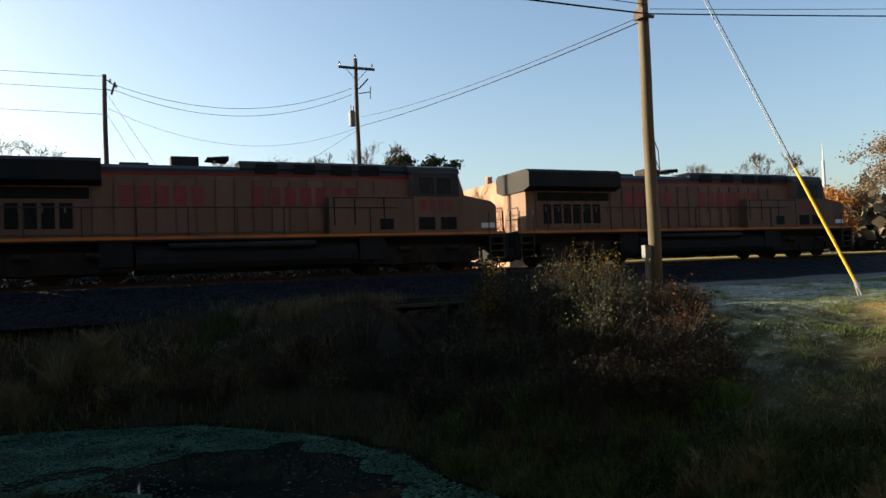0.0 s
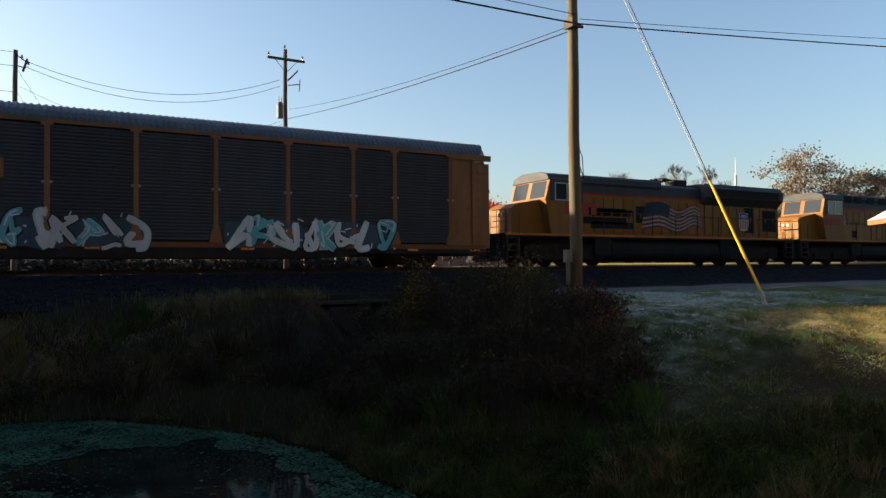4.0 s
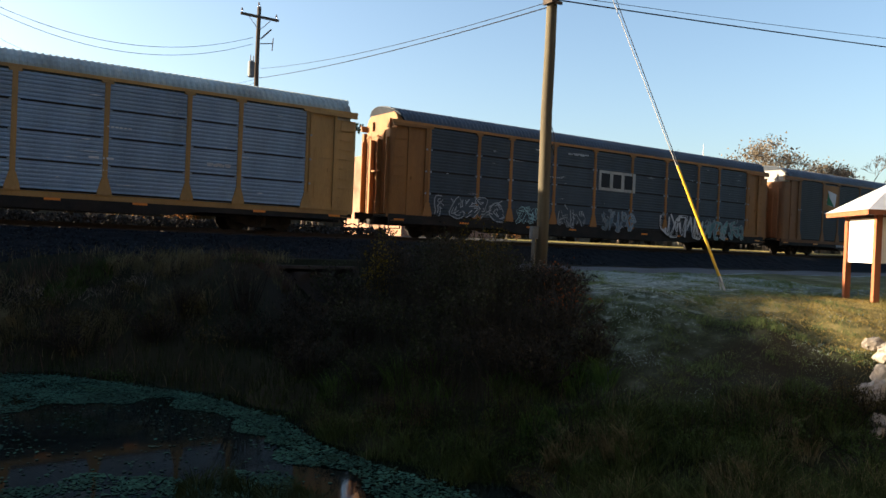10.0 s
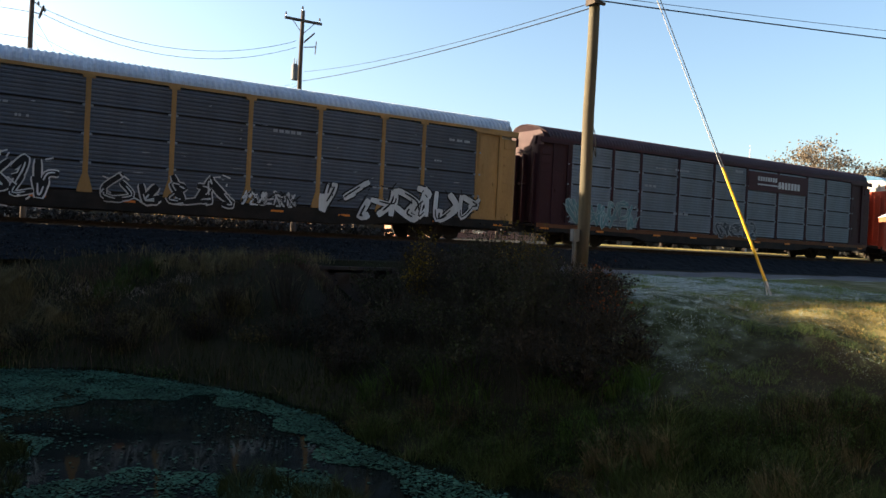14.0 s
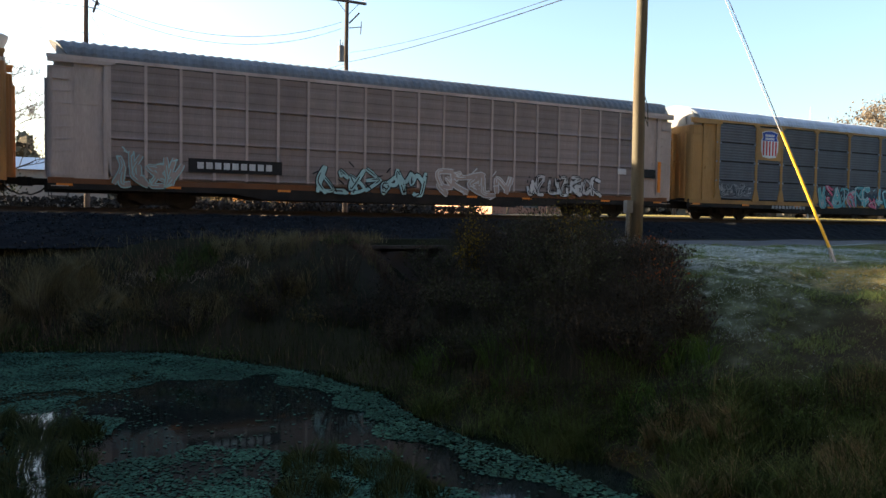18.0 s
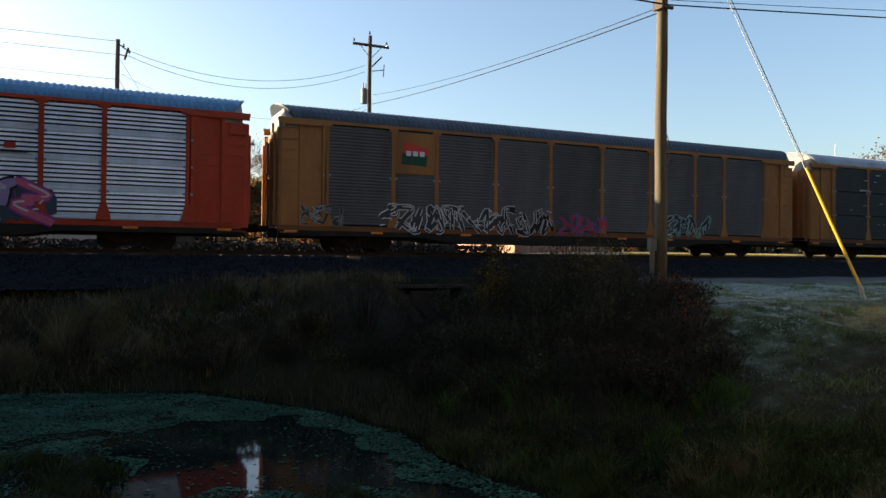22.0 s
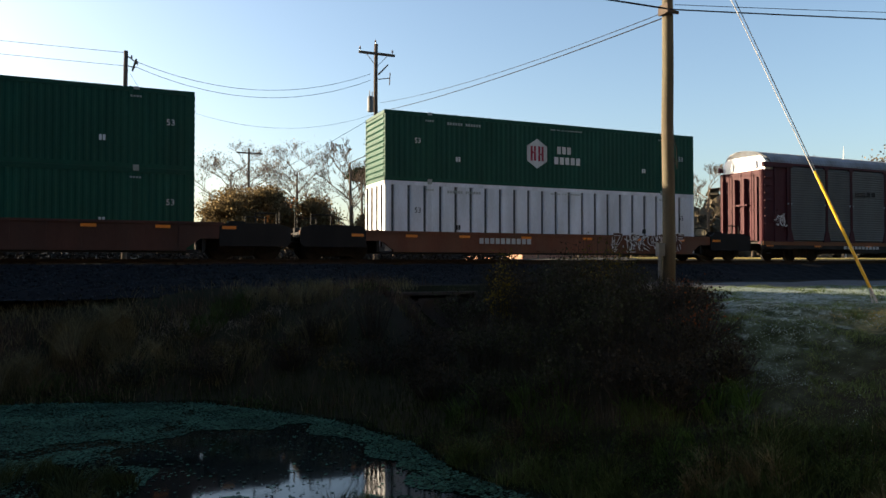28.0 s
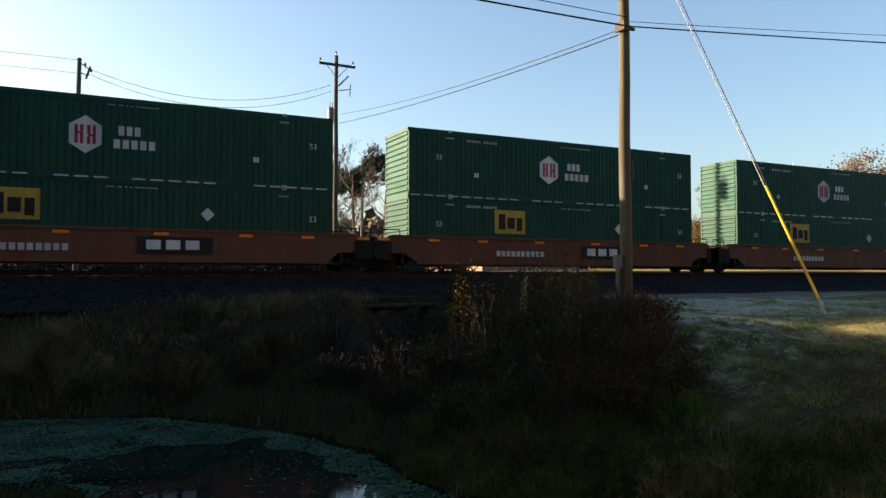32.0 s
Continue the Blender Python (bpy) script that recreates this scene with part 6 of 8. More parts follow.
def shield_sign(car, x0, x1, z0, z1, y=-1.57, out_=-1):
    """A shield with a blue head and red and white stripes."""
    s = Shape()
    cx, hw, h = (x0 + x1) / 2, (x1 - x0) / 2, z1 - z0
    out = [(-0.75, 0), (0.0, -0.04), (0.75, 0), (0.98, 0.25), (1.0, 0.62), (0.82, 0.75), (0.95, 0.92), (0.6, 0.97), (0, 1.0), (-0.6, 0.97), (-0.95, 0.92), (-0.82, 0.75), (-1, 0.62), (-0.98, 0.25)]
    s.slab([(cx + a * hw * 1.1, z0 + (b - 0.5) * h * 1.06 + 0.5 * h) for a, b in out], y - 0.002, y + 0.004, 0)
    s.slab([(cx + a * hw, z0 + b * h) for a, b in out if b > 0.6], y - 0.006, y, 1)
    for i in range(5):
        a = cx - hw * 0.86 + i * hw * 0.39
        s.box(a, a + hw * 0.18, y - 0.006, y, z0 + h * 0.04, z0 + h * 0.6, 2)
    for zz in (0.83, 0.7):
        bars(cx - hw * 0.6, cx + hw * 0.6, z0 + h * (zz - 0.045), z0 + h * (zz + 0.045), 6, y - 0.009, 0, s)
    if out_ > 0:
        s.v = [(a, 2 * y - b, c_) for a, b, c_ in s.v]
        s.f = [tuple(reversed(q)) for q in s.f]
    return part("shield_sign", s, [INK_WHITE, paint(0.03, 0.07, 0.30), paint(0.5, 0.04, 0.04)], car, "blue shield with red and white stripes")


YEL = paint(0.33, 0.148, 0.050, 0.6, 0.45)
YEL2 = paint(0.38, 0.215, 0.080, 0.6, 0.4)
DARKPAN = paint(0.046, 0.053, 0.060, 0.6, 0.25)
SLATE = paint(0.062, 0.077, 0.092, 0.55, 0.25)
SILVER = paint(0.235, 0.315, 0.41, 0.45, 0.3)
WHITEPAN = paint(0.86, 0.88, 0.92, 0.5, 0.15)
REDP = paint(0.42, 0.055, 0.025, 0.55, 0.35)
GREENP = paint(0.010, 0.070, 0.040, 0.55, 0.4)
GREEN2 = paint(0.012, 0.15, 0.07, 0.55, 0.3)
MAROON = paint(0.050, 0.018, 0.022, 0.6, 0.3)
ROOFGREY = paint(0.075, 0.090, 0.115, 0.5, 0.3)
ROOFBLUE = paint(0.105, 0.235, 0.39, 0.45, 0.2)
ROOFWHITE = paint(0.38, 0.43, 0.50, 0.45, 0.25)
ROOFDARK = paint(0.03, 0.03, 0.036, 0.55, 0.3)
TAN = paint(0.40, 0.32, 0.285, 0.6, 0.3)
RUSTSILL = paint(0.16, 0.065, 0.03, 0.7, 0.5)
ORANGESILL = paint(0.17, 0.07, 0.026, 0.65, 0.5)
CYAN, PURPLE, PINK, LILAC = paint(0.12, 0.38, 0.42, 0.5, 0.1), paint(0.24, 0.05, 0.25, 0.5, 0.1), paint(0.55, 0.12, 0.20, 0.5, 0.1), paint(0.32, 0.24, 0.40, 0.5, 0.1)
BLUEG, REDG, YELG, GREY_SPRAY = paint(0.05, 0.12, 0.40, 0.5, 0.1), paint(0.5, 0.05, 0.04, 0.5, 0.1), paint(0.6, 0.42, 0.05, 0.5, 0.1), paint(0.32, 0.34, 0.36, 0.5, 0.2)
PALE_CYAN = paint(0.35, 0.55, 0.55, 0.5, 0.2)


YEL3 = paint(0.235, 0.108, 0.046, 0.6, 0.6)


def scuffs(car, n, seed, mat=None):
    """Scraped bright marks and stencils in short lines."""
    rnd = random.Random(seed)
    s = Shape()
    for _ in range(n * 3):
        x, z, ln = rnd.uniform(-11.5, 11), rnd.uniform(1.15, 4.85), rnd.uniform(0.08, 0.9) * rnd.random() + 0.06
        h = rnd.uniform(0.008, 0.03)
        s.slab([(x, z), (x + ln * 0.5, z - h), (x + ln, z + h * 0.3), (x + ln * 0.6, z + h)], -1.552, -1.545)
    for _ in range(n // 2):
        x, z = rnd.uniform(-11, 11), rnd.choice((1.9, 2.3, 3.3, 3.8, 4.3, 4.6)) + rnd.uniform(-0.08, 0.08)
        bars(x, x + rnd.uniform(0.3, 1.3), z, z + rnd.uniform(0.05, 0.12), rnd.randint(2, 7), -1.548, 0, s, rnd.randint(0, 99))
    return part("stencil_marks", s, mat or GREY_SPRAY, car, "small worn stencils", kind="stuff")


FRONTS = [624.25, 595.3, 566.4, 537.6, 508.4, 479.2, 450.3, 421.1, 392.3, 363.0, 334.3, 305.6, 276.9, 248.0, 219.3, 190.75, 162.0, 133.1, 104.25]
CARS = []
c = autorack("dark-panelled car carrier with orange posts and sprayed graffiti", YEL3, DARKPAN, ROOFGREY, ORANGESILL, seams=1)
graffiti(c, -6.4, -1.0, 0.7, 2.0, INK_WHITE, PALE_CYAN, 11, 5, third=CYAN)
graffiti(c, 1.8, 8.9, 0.7, 2.0, INK_WHITE, PALE_CYAN, 12, 6, third=CYAN)
lettering(c, -7.0, -5.3, 3.05, 3.72, 3, YEL)
CARS.append(c)
c = autorack("dark green car carrier with white outlined graffiti along its foot", GREENP, paint(0.085, 0.09, 0.085, 0.6, 0.4), ROOFGREY, ORANGESILL, seams=4, flare=False)
sign_plate(c, -6.7, -4.1, 3.05, 4.1, GREENP, label="green sign plate with white shapes")
part("emblem", Shape().slab([(-6.5, 3.2), (-5.7, 3.2), (-5.4, 3.55), (-5.4, 3.95), (-6.2, 3.95), (-6.4, 3.6)], -1.575, -1.562), INK_WHITE, c)
lettering(c, -5.2, -4.2, 3.52, 3.66, 10, INK_WHITE)
lettering(c, -5.2, -4.35, 3.28, 3.42, 8, INK_WHITE)
graffiti(c, -10.7, -4.8, 0.9, 2.5, INK_BLACK, INK_WHITE, 21, 4)
graffiti(c, -4.2, 0.5, 0.9, 2.2, INK_BLACK, GREY_SPRAY, 22, 4)
graffiti(c, 1.8, 6.8, 0.7, 2.1, INK_WHITE, INK_BLACK, 23, 4)
graffiti(c, 7.2, 11.8, 0.7, 2.1, INK_WHITE, INK_BLACK, 24, 4)
lettering(c, -5.5, -2.4, 0.62, 0.78, 11, GREY_SPRAY, -1.512)
CARS.append(c)
c = autorack("pale grey car carrier with white screens, maroon stripes and bright graffiti", paint(0.15, 0.19, 0.24, 0.5, 0.2), WHITEPAN, ROOFBLUE, STEEL_DARK, seams=4, louvre=True)
part("stripes", Shape().box(-11.6, 11.8, -1.556, -1.55, 2.62, 2.72).box(-11.6, 11.8, -1.556, -1.55, 2.42, 2.54).box(-11.6, 11.8, -1.556, -1.55, 2.16, 2.34), paint(0.22, 0.03, 0.05), c, "maroon stripes")
sign_plate(c, -6.85, -4.3, 3.95, 4.85, paint(0.22, 0.02, 0.035), label="maroon sign plate with white shapes")
lettering(c, -5.9, -4.5, 4.35, 4.55, 8, INK_WHITE)
part("emblem", Shape().slab([(-6.65 + 0.28 * (1 + math.cos(k * 0.7)), 4.4 + 0.28 * math.sin(k * 0.7)) for k in range(9)], -1.575, -1.562), INK_WHITE, c)
graffiti(c, -11.9, -5.8, 0.85, 2.2, paint(0.05, 0.13, 0.21, 0.5, 0.1), PURPLE, 31, 6, third=CYAN, cloud=paint(0.06, 0.10, 0.19, 0.5, 0.2))
graffiti(c, -5.5, -1.2, 0.85, 2.25, INK_BLACK, INK_WHITE, 32, 4)
graffiti(c, -0.9, 5.0, 0.8, 2.2, paint(0.42, 0.55, 0.85, 0.5, 0.1), BLUEG, 33, 5, third=INK_WHITE, cloud=REDG)
graffiti(c, 5.4, 11.6, 1.0, 2.1, paint(0.2, 0.33, 0.25), REDG, 34, 5)
CARS.append(c)
c = autorack("dark-panelled car carrier with orange posts and a flag emblem plate", YEL3, DARKPAN, ROOFGREY, ORANGESILL, seams=1)
sign_plate(c, -8.9, -7.1, 3.1, 4.85, YEL)
part("emblem", Shape().slab([(-8.5, 3.5), (-7.5, 3.4), (-7.35, 4.3), (-8.4, 4.5)], -1.575, -1.562, 0).slab([(-8.5, 3.5), (-7.6, 3.42), (-8.2, 4.0), (-8.42, 4.4)], -1.58, -1.57, 1), [INK_WHITE, GREEN2], c, "green and white flag emblem")
graffiti(c, -3.9, 4.0, 1.0, 1.9, DARKPAN, GREY_SPRAY, 41, 9)
lettering(c, -7.0, -4.6, 0.62, 0.78, 8, GREY_SPRAY, -1.512)
CARS.append(c)
c = autorack("slate car carrier with orange posts, a dark-lettered plate and tags", YEL, SLATE, ROOFGREY, STEEL_DARK, seams=4, hood=YEL)
sign_plate(c, -1.1, 1.65, 2.95, 4.0, paint(0.42, 0.40, 0.36, 0.6, 0.4))
part("emblem", bars(-0.95, 1.65, 3.1, 3.85, 3, -1.566), INK_BLACK, c, "three dark block shapes")
graffiti(c, -11.2, -7.4, 1.0, 1.9, SLATE, GREY_SPRAY, 51, 4)
graffiti(c, -6.6, -4.9, 0.9, 1.7, SLATE, PALE_CYAN, 55, 3)
graffiti(c, -3.8, -2.1, 0.9, 1.8, SLATE, GREY_SPRAY, 56, 2)
graffiti(c, -0.8, 1.8, 0.8, 1.9, paint(0.16, 0.24, 0.30), GREY_SPRAY, 52, 4)
graffiti(c, 3.8, 7.5, 0.65, 2.0, INK_WHITE, INK_BLACK, 53, 4)
graffiti(c, 7.6, 11.4, 0.7, 1.8, paint(0.12, 0.26, 0.27), GREY_SPRAY, 54, 5)
scuffs(c, 10, 5)
CARS.append(c)
c = autorack("silver-screened car carrier with ochre posts and a white plate", YEL2, SILVER, paint(0.30, 0.34, 0.33), YEL2, seams=4)
sign_plate(c, -7.0, -4.3, 3.1, 4.2, INK_WHITE, label="white plate with black bracketed shapes")
part("emblem", bars(-6.2, -5.1, 3.5, 3.9, 3, -1.568).box(-6.7, -6.5, -1.575, -1.56, 3.3, 4.05).box(-4.8, -4.6, -1.575, -1.56, 3.3, 4.05), INK_BLACK, c)
lettering(c, -6.9, -4.7, 0.62, 0.78, 10, GREY_SPRAY, -1.512)
scuffs(c, 14, 6, INK_WHITE)
CARS.append(c)
c = autorack("red car carrier with white louvred screens, blue roof and purple graffiti", REDP, WHITEPAN, ROOFBLUE, REDP, seams=4, louvre=True)
lettering(c, 4.45, 6.1, 3.35, 3.6, 4, paint(0.5, 0.03, 0.03))
graffiti(c, -4.6, 4.6, 0.6, 2.25, PURPLE, LILAC, 71, 6, third=paint(0.30, 0.06, 0.20, 0.5, 0.1))
graffiti(c, 9.3, 11.6, 1.1, 1.6, DARKPAN, INK_WHITE, 72, 4)
lettering(c, -6.6, -3.9, 0.62, 0.78, 10, GREY_SPRAY, -1.512)
CARS.append(c)
c = autorack("maroon car carrier with dull grey-blue screens and a maroon name plate", MAROON, paint(0.16, 0.19, 0.22, 0.5, 0.35), paint(0.05, 0.03, 0.035, 0.6, 0.3), RUSTSILL, seams=4, flare=False, hood=MAROON)
sign_plate(c, 1.5, 7.0, 3.75, 4.85, MAROON)
lettering(c, 2.3, 4.1, 4.35, 4.6, 8, INK_WHITE)
lettering(c, 4.2, 6.3, 4.0, 4.4, 7, INK_WHITE)
part("name_stripe", Shape().box(2.3, 4.6, -1.572, -1.562, 4.1, 4.18), INK_WHITE, c)
graffiti(c, -11.8, -7.1, 0.9, 2.35, paint(0.12, 0.22, 0.24), paint(0.28, 0.36, 0.36), 81, 5)
graffiti(c, -1.1, 2.4, 0.9, 1.8, SLATE, GREY_SPRAY, 82, 4)
scuffs(c, 10, 8)
CARS.append(c)
c = autorack("grey-screened car carrier with ochre posts, white roof and large white graffiti", YEL2, paint(0.085, 0.10, 0.125, 0.5, 0.25), ROOFWHITE, STEEL_DARK, seams=4)
sign_plate(c, -9.3, -7.8, 3.1, 4.85, YEL2)
shield_sign(c, -9.05, -8.1, 3.6, 4.6)
graffiti(c, 4.3, 11.9, 0.7, 2.2, INK_WHITE, INK_BLACK, 91, 5)
graffiti(c, -10.2, -4.9, 0.7, 2.15, INK_BLACK, INK_WHITE, 92, 5)
graffiti(c, -3.6, 0.9, 0.75, 1.9, INK_BLACK, INK_WHITE, 93, 4)
graffiti(c, 1.2, 3.3, 0.9, 1.5, INK_WHITE, INK_BLACK, 94, 5)
scuffs(c, 16, 9)
CARS.append(c)
c = autorack("green-ended car carrier with violet-grey screens and a dark ribbed roof", GREEN2, paint(0.085, 0.095, 0.125, 0.5, 0.25), ROOFDARK, RUSTSILL, seams=4, flare=False, ribs=0.9, hood=ROOFBLUE)
for e in (-1, 1):
    cap = Shape()
    prof_ = ROOF_PROFILE + [(-a, b) for a, b in reversed(ROOF_PROFILE[:-1])]
    xa, xb = sorted((e * 13.0, e * 10.6))
    for (ya, za), (yb, zb) in zip(prof_, prof_[1:]):
        cap.face([(xa, ya * 1.03, za + 0.05), (xa, yb * 1.03, zb + 0.05), (xb, yb * 1.03, zb + 0.05), (xb, ya * 1.03, za + 0.05)])
    part("roof_cap", cap, paint(0.24, 0.30, 0.36, 0.5, 0.3), c, "pale smooth cap over the roof's end")
hoops = Shape()
for i in range(2, 22):
    x = -12.65 + i * 1.1
    for sgn in (-1, 1):
        for (ya, za), (yb, zb) in zip(ROOF_PROFILE[:4], ROOF_PROFILE[1:4]):
            hoops.tube((x, sgn * ya * 1.02, za + 0.04), (x, sgn * yb * 1.02, zb + 0.04), 0.085, 0.05, 5, 0, False)
part("roof_ribs", hoops, paint(0.26, 0.27, 0.30), c, "short pale ribs along the dark roof", kind="stuff")
sign_plate(c, -7.0, -4.3, 3.3, 4.25, GREENP, label="green sign plate with white shapes")
part("emblem", Shape().slab([(-6.8, 3.45), (-6.0, 3.45), (-5.75, 3.75), (-5.75, 4.1), (-6.5, 4.1), (-6.7, 3.8)], -1.575, -1.562), INK_WHITE, c)
lettering(c, -5.55, -4.45, 3.8, 3.95, 10, INK_WHITE)
lettering(c, -5.55, -4.6, 3.55, 3.7, 8, INK_WHITE)
graffiti(c, -4.8, -1.4, 0.8, 1.75, BLUEG, LILAC, 101, 4)
graffiti(c, -0.8, 3.4, 0.9, 1.75, paint(0.07, 0.08, 0.10, 0.6, 0.2), GREY_SPRAY, 102, 4)
lettering(c, -8.1, -5.9, 0.62, 0.78, 10, GREY_SPRAY, -1.512)
scuffs(c, 14, 10)
CARS.append(c)
c = autorack("grey-screened car carrier with ochre posts, a shield plate and bright graffiti", YEL2, paint(0.105, 0.115, 0.135, 0.5, 0.25), ROOFWHITE, YEL2, seams=4)
sign_plate(c, -8.85, -7.1, 3.2, 4.9, YEL2)
shield_sign(c, -8.6, -7.4, 3.4, 4.75)
graffiti(c, -11.5, -9.2, 1.2, 1.8, SLATE, GREY_SPRAY, 111, 4)
graffiti(c, -4.0, 3.7, 0.75, 1.95, CYAN, PALE_CYAN, 112, 9, third=PINK)
lettering(c, -7.6, -4.9, 0.62, 0.78, 10, GREY_SPRAY, -1.512)
CARS.append(c)
c = autorack("faded tan car carrier with many thin posts and white graffiti", TAN, paint(0.235, 0.185, 0.17, 0.6, 0.3), paint(0.13, 0.14, 0.155), RUSTSILL, thin=True, ribs=0.33)
sign_plate(c, -9.1, -5.7, 1.35, 1.85, INK_BLACK)
lettering(c, -8.8, -6.0, 1.48, 1.72, 9, INK_WHITE, -1.58)
part("side_hatch", Shape().box(11.5, 12.75, -1.60, -1.54, 1.95, 2.35).box(11.75, 12.05, -1.62, -1.60, 2.02, 2.28), INK_BLACK, c, "black hatch beside the end ladder")
part("warning_stripe", Shape().box(12.92, 13.08, -1.60, -1.54, 1.25, 2.75), REFLECTOR, c, "upright amber warning stripe")
part("notice_plate", Shape().box(10.45, 10.95, -1.575, -1.56, 2.05, 2.32), INK_WHITE, c)
graffiti(c, -11.6, -9.3, 0.75, 2.0, TAN, PALE_CYAN, 121, 3)
graffiti(c, -4.3, 0.4, 0.7, 1.8, PALE_CYAN, INK_BLACK, 122, 5)
graffiti(c, 0.9, 4.5, 0.75, 1.8, TAN, INK_WHITE, 124, 4)
graffiti(c, 5.35, 9.5, 0.9, 1.8, INK_WHITE, INK_BLACK, 123, 5)
CARS.append(c)
c = autorack("dark car carrier with ochre posts, pale lower screens and shield plate", YEL, paint(0.056, 0.048, 0.046, 0.6, 0.35), ROOFWHITE, ORANGESILL, seams=3, low=SILVER)
sign_plate(c, -8.9, -7.1, 3.1, 4.9, YEL)
shield_sign(c, -8.6, -7.4, 3.35, 4.8)
graffiti(c, -11.5, -6.0, 1.0, 1.9, SILVER, INK_BLACK, 131, 5)
graffiti(c, -4.9, 0.2, 0.7, 1.8, paint(0.06, 0.10, 0.14), INK_BLACK, 132, 5)
graffiti(c, 0.2, 2.9, 0.7, 1.8, INK_WHITE, BLUEG, 133, 3)
scuffs(c, 10, 13, INK_WHITE)
CARS.append(c)
c = autorack("dark-screened car carrier with ochre posts and a white roof", YEL, paint(0.046, 0.058, 0.064, 0.6, 0.3), ROOFWHITE, ORANGESILL, seams=3)
lettering(c, 3.6, 5.0, 0.62, 0.78, 3, GREY_SPRAY, -1.512)
scuffs(c, 22, 14, INK_WHITE)
CARS.append(c)
c = autorack("dark-screened car carrier with orange posts, a flag plate and white graffiti", YEL, paint(0.10, 0.105, 0.11, 0.6, 0.35), ROOFGREY, ORANGESILL, seams=1)
sign_plate(c, -8.9, -7.1, 3.2, 4.9, YEL)
part("emblem", Shape().slab([(-8.6, 3.6), (-7.5, 3.55), (-7.4, 4.3), (-8.5, 4.5)], -1.575, -1.562, 0).slab([(-8.55, 4.05), (-7.43, 4.0), (-7.4, 4.3), (-8.5, 4.5)], -1.58, -1.57, 1), [GREENP, REDG], c, "green and red flag emblem")
lettering(c, -8.4, -7.5, 3.95, 4.15, 3, INK_WHITE, -1.585)
graffiti(c, -12.7, -11.1, 1.0, 1.8, DARKPAN, GREY_SPRAY, 155, 3)
graffiti(c, -9.5, -3.9, 0.8, 1.9, DARKPAN, INK_WHITE, 151, 6)
graffiti(c, -3.8, -1.2, 0.8, 1.95, INK_BLACK, INK_WHITE, 152, 3)
graffiti(c, -1.0, 1.6, 0.85, 1.8, REDG, BLUEG, 153, 4)
graffiti(c, 5.0, 8.0, 0.9, 1.9, DARKPAN, PALE_CYAN, 154, 4)
CARS.append(c)
c = autorack("red car carrier with white louvred screens and turquoise and purple graffiti", REDP, WHITEPAN, ROOFBLUE, REDP, seams=4, louvre=True)
lettering(c, 4.5, 6.4, 3.3, 3.5, 4, paint(0.5, 0.03, 0.03))
part("underline", Shape().box(4.4, 6.6, -1.572, -1.562, 3.17, 3.24), INK_BLACK, c)
graffiti(c, -8.8, 1.5, 0.7, 2.35, CYAN, INK_BLACK, 161, 8, third=PALE_CYAN)
graffiti(c, 1.9, 7.4, 0.7, 2.3, LILAC, PURPLE, 162, 4, third=PINK)
CARS.append(c)
c = autorack("pale blue-grey car carrier with ochre posts and a pale roof", YEL2, SILVER, ROOFWHITE, YEL2, seams=4)
graffiti(c, 9.2, 11.5, 1.0, 1.9, SILVER, SLATE, 171, 4)
lettering(c, -8.6, -5.6, 0.62, 0.78, 10, GREY_SPRAY, -1.512)
lettering(c, 4.3, 5.7, 0.62, 0.78, 3, GREY_SPRAY, -1.512)
scuffs(c, 20, 17, INK_WHITE)
CARS.append(c)
c = autorack("whitish car carrier with louvred screens, blue roof and turquoise graffiti", paint(0.42, 0.44, 0.50, 0.55, 0.3), WHITEPAN, ROOFBLUE, paint(0.4, 0.4, 0.44), seams=4, louvre=True, odd=paint(0.45, 0.46, 0.52, 0.5, 0.25))
part("emblem", bars(-9.3, -7.9, 3.6, 4.2, 2, -1.565), REDG, c, "two red block shapes")
graffiti(c, -10.2, -6.8, 0.8, 1.9, BLUEG, INK_BLACK, 181, 4, third=LILAC)
graffiti(c, -4.4, 0.5, 0.9, 2.2, CYAN, INK_BLACK, 182, 4)
graffiti(c, 0.8, 4.4, 0.9, 2.4, PALE_CYAN, PURPLE, 183, 3)
graffiti(c, 5.6, 8.9, 0.85, 2.3, INK_BLACK, paint(0.05, 0.16, 0.05), 184, 3)
CARS.append(c)
c = autorack("dark plum car carrier with dull grey screens and white graffiti", paint(0.055, 0.014, 0.02, 0.6, 0.15), paint(0.10, 0.105, 0.11, 0.55, 0.25), paint(0.21, 0.235, 0.27), RUSTSILL, seams=1, hood=WHITEPAN)
part("emblem", bars(-5.8, -5.0, 3.55, 3.8, 2, -1.568).box(-6.75, -5.9, -1.572, -1.562, 3.52, 3.57).box(-6.75, -5.9, -1.572, -1.562, 3.62, 3.67).box(-6.75, -5.9, -1.572, -1.562, 3.72, 3.77), INK_BLACK, c, "black striped emblem")
graffiti(c, -12.9, -11.9, 1.7, 2.4, INK_WHITE, MAROON, 191, 2)
graffiti(c, -3.8, -1.4, 1.0, 1.95, paint(0.10, 0.14, 0.10), GREY_SPRAY, 194, 4)
graffiti(c, -1.3, 2.3, 0.95, 1.95, INK_WHITE, paint(0.12, 0.2, 0.3), 192, 5)
graffiti(c, 2.4, 5.7, 0.95, 1.85, SLATE, GREY_SPRAY, 193, 4)
lettering(c, -7.6, -4.7, 0.62, 0.78, 10, GREY_SPRAY, -1.512)
CARS.append(c)
for c, front in zip(CARS, FRONTS):
    rolling(c, front - 13.7)


# ---- containers and well cars ----
SEAM_GREY = paint(0.07, 0.075, 0.085, 0.6, 0.3)


FAINT = paint(0.30, 0.33, 0.32, 0.6, 0.3)


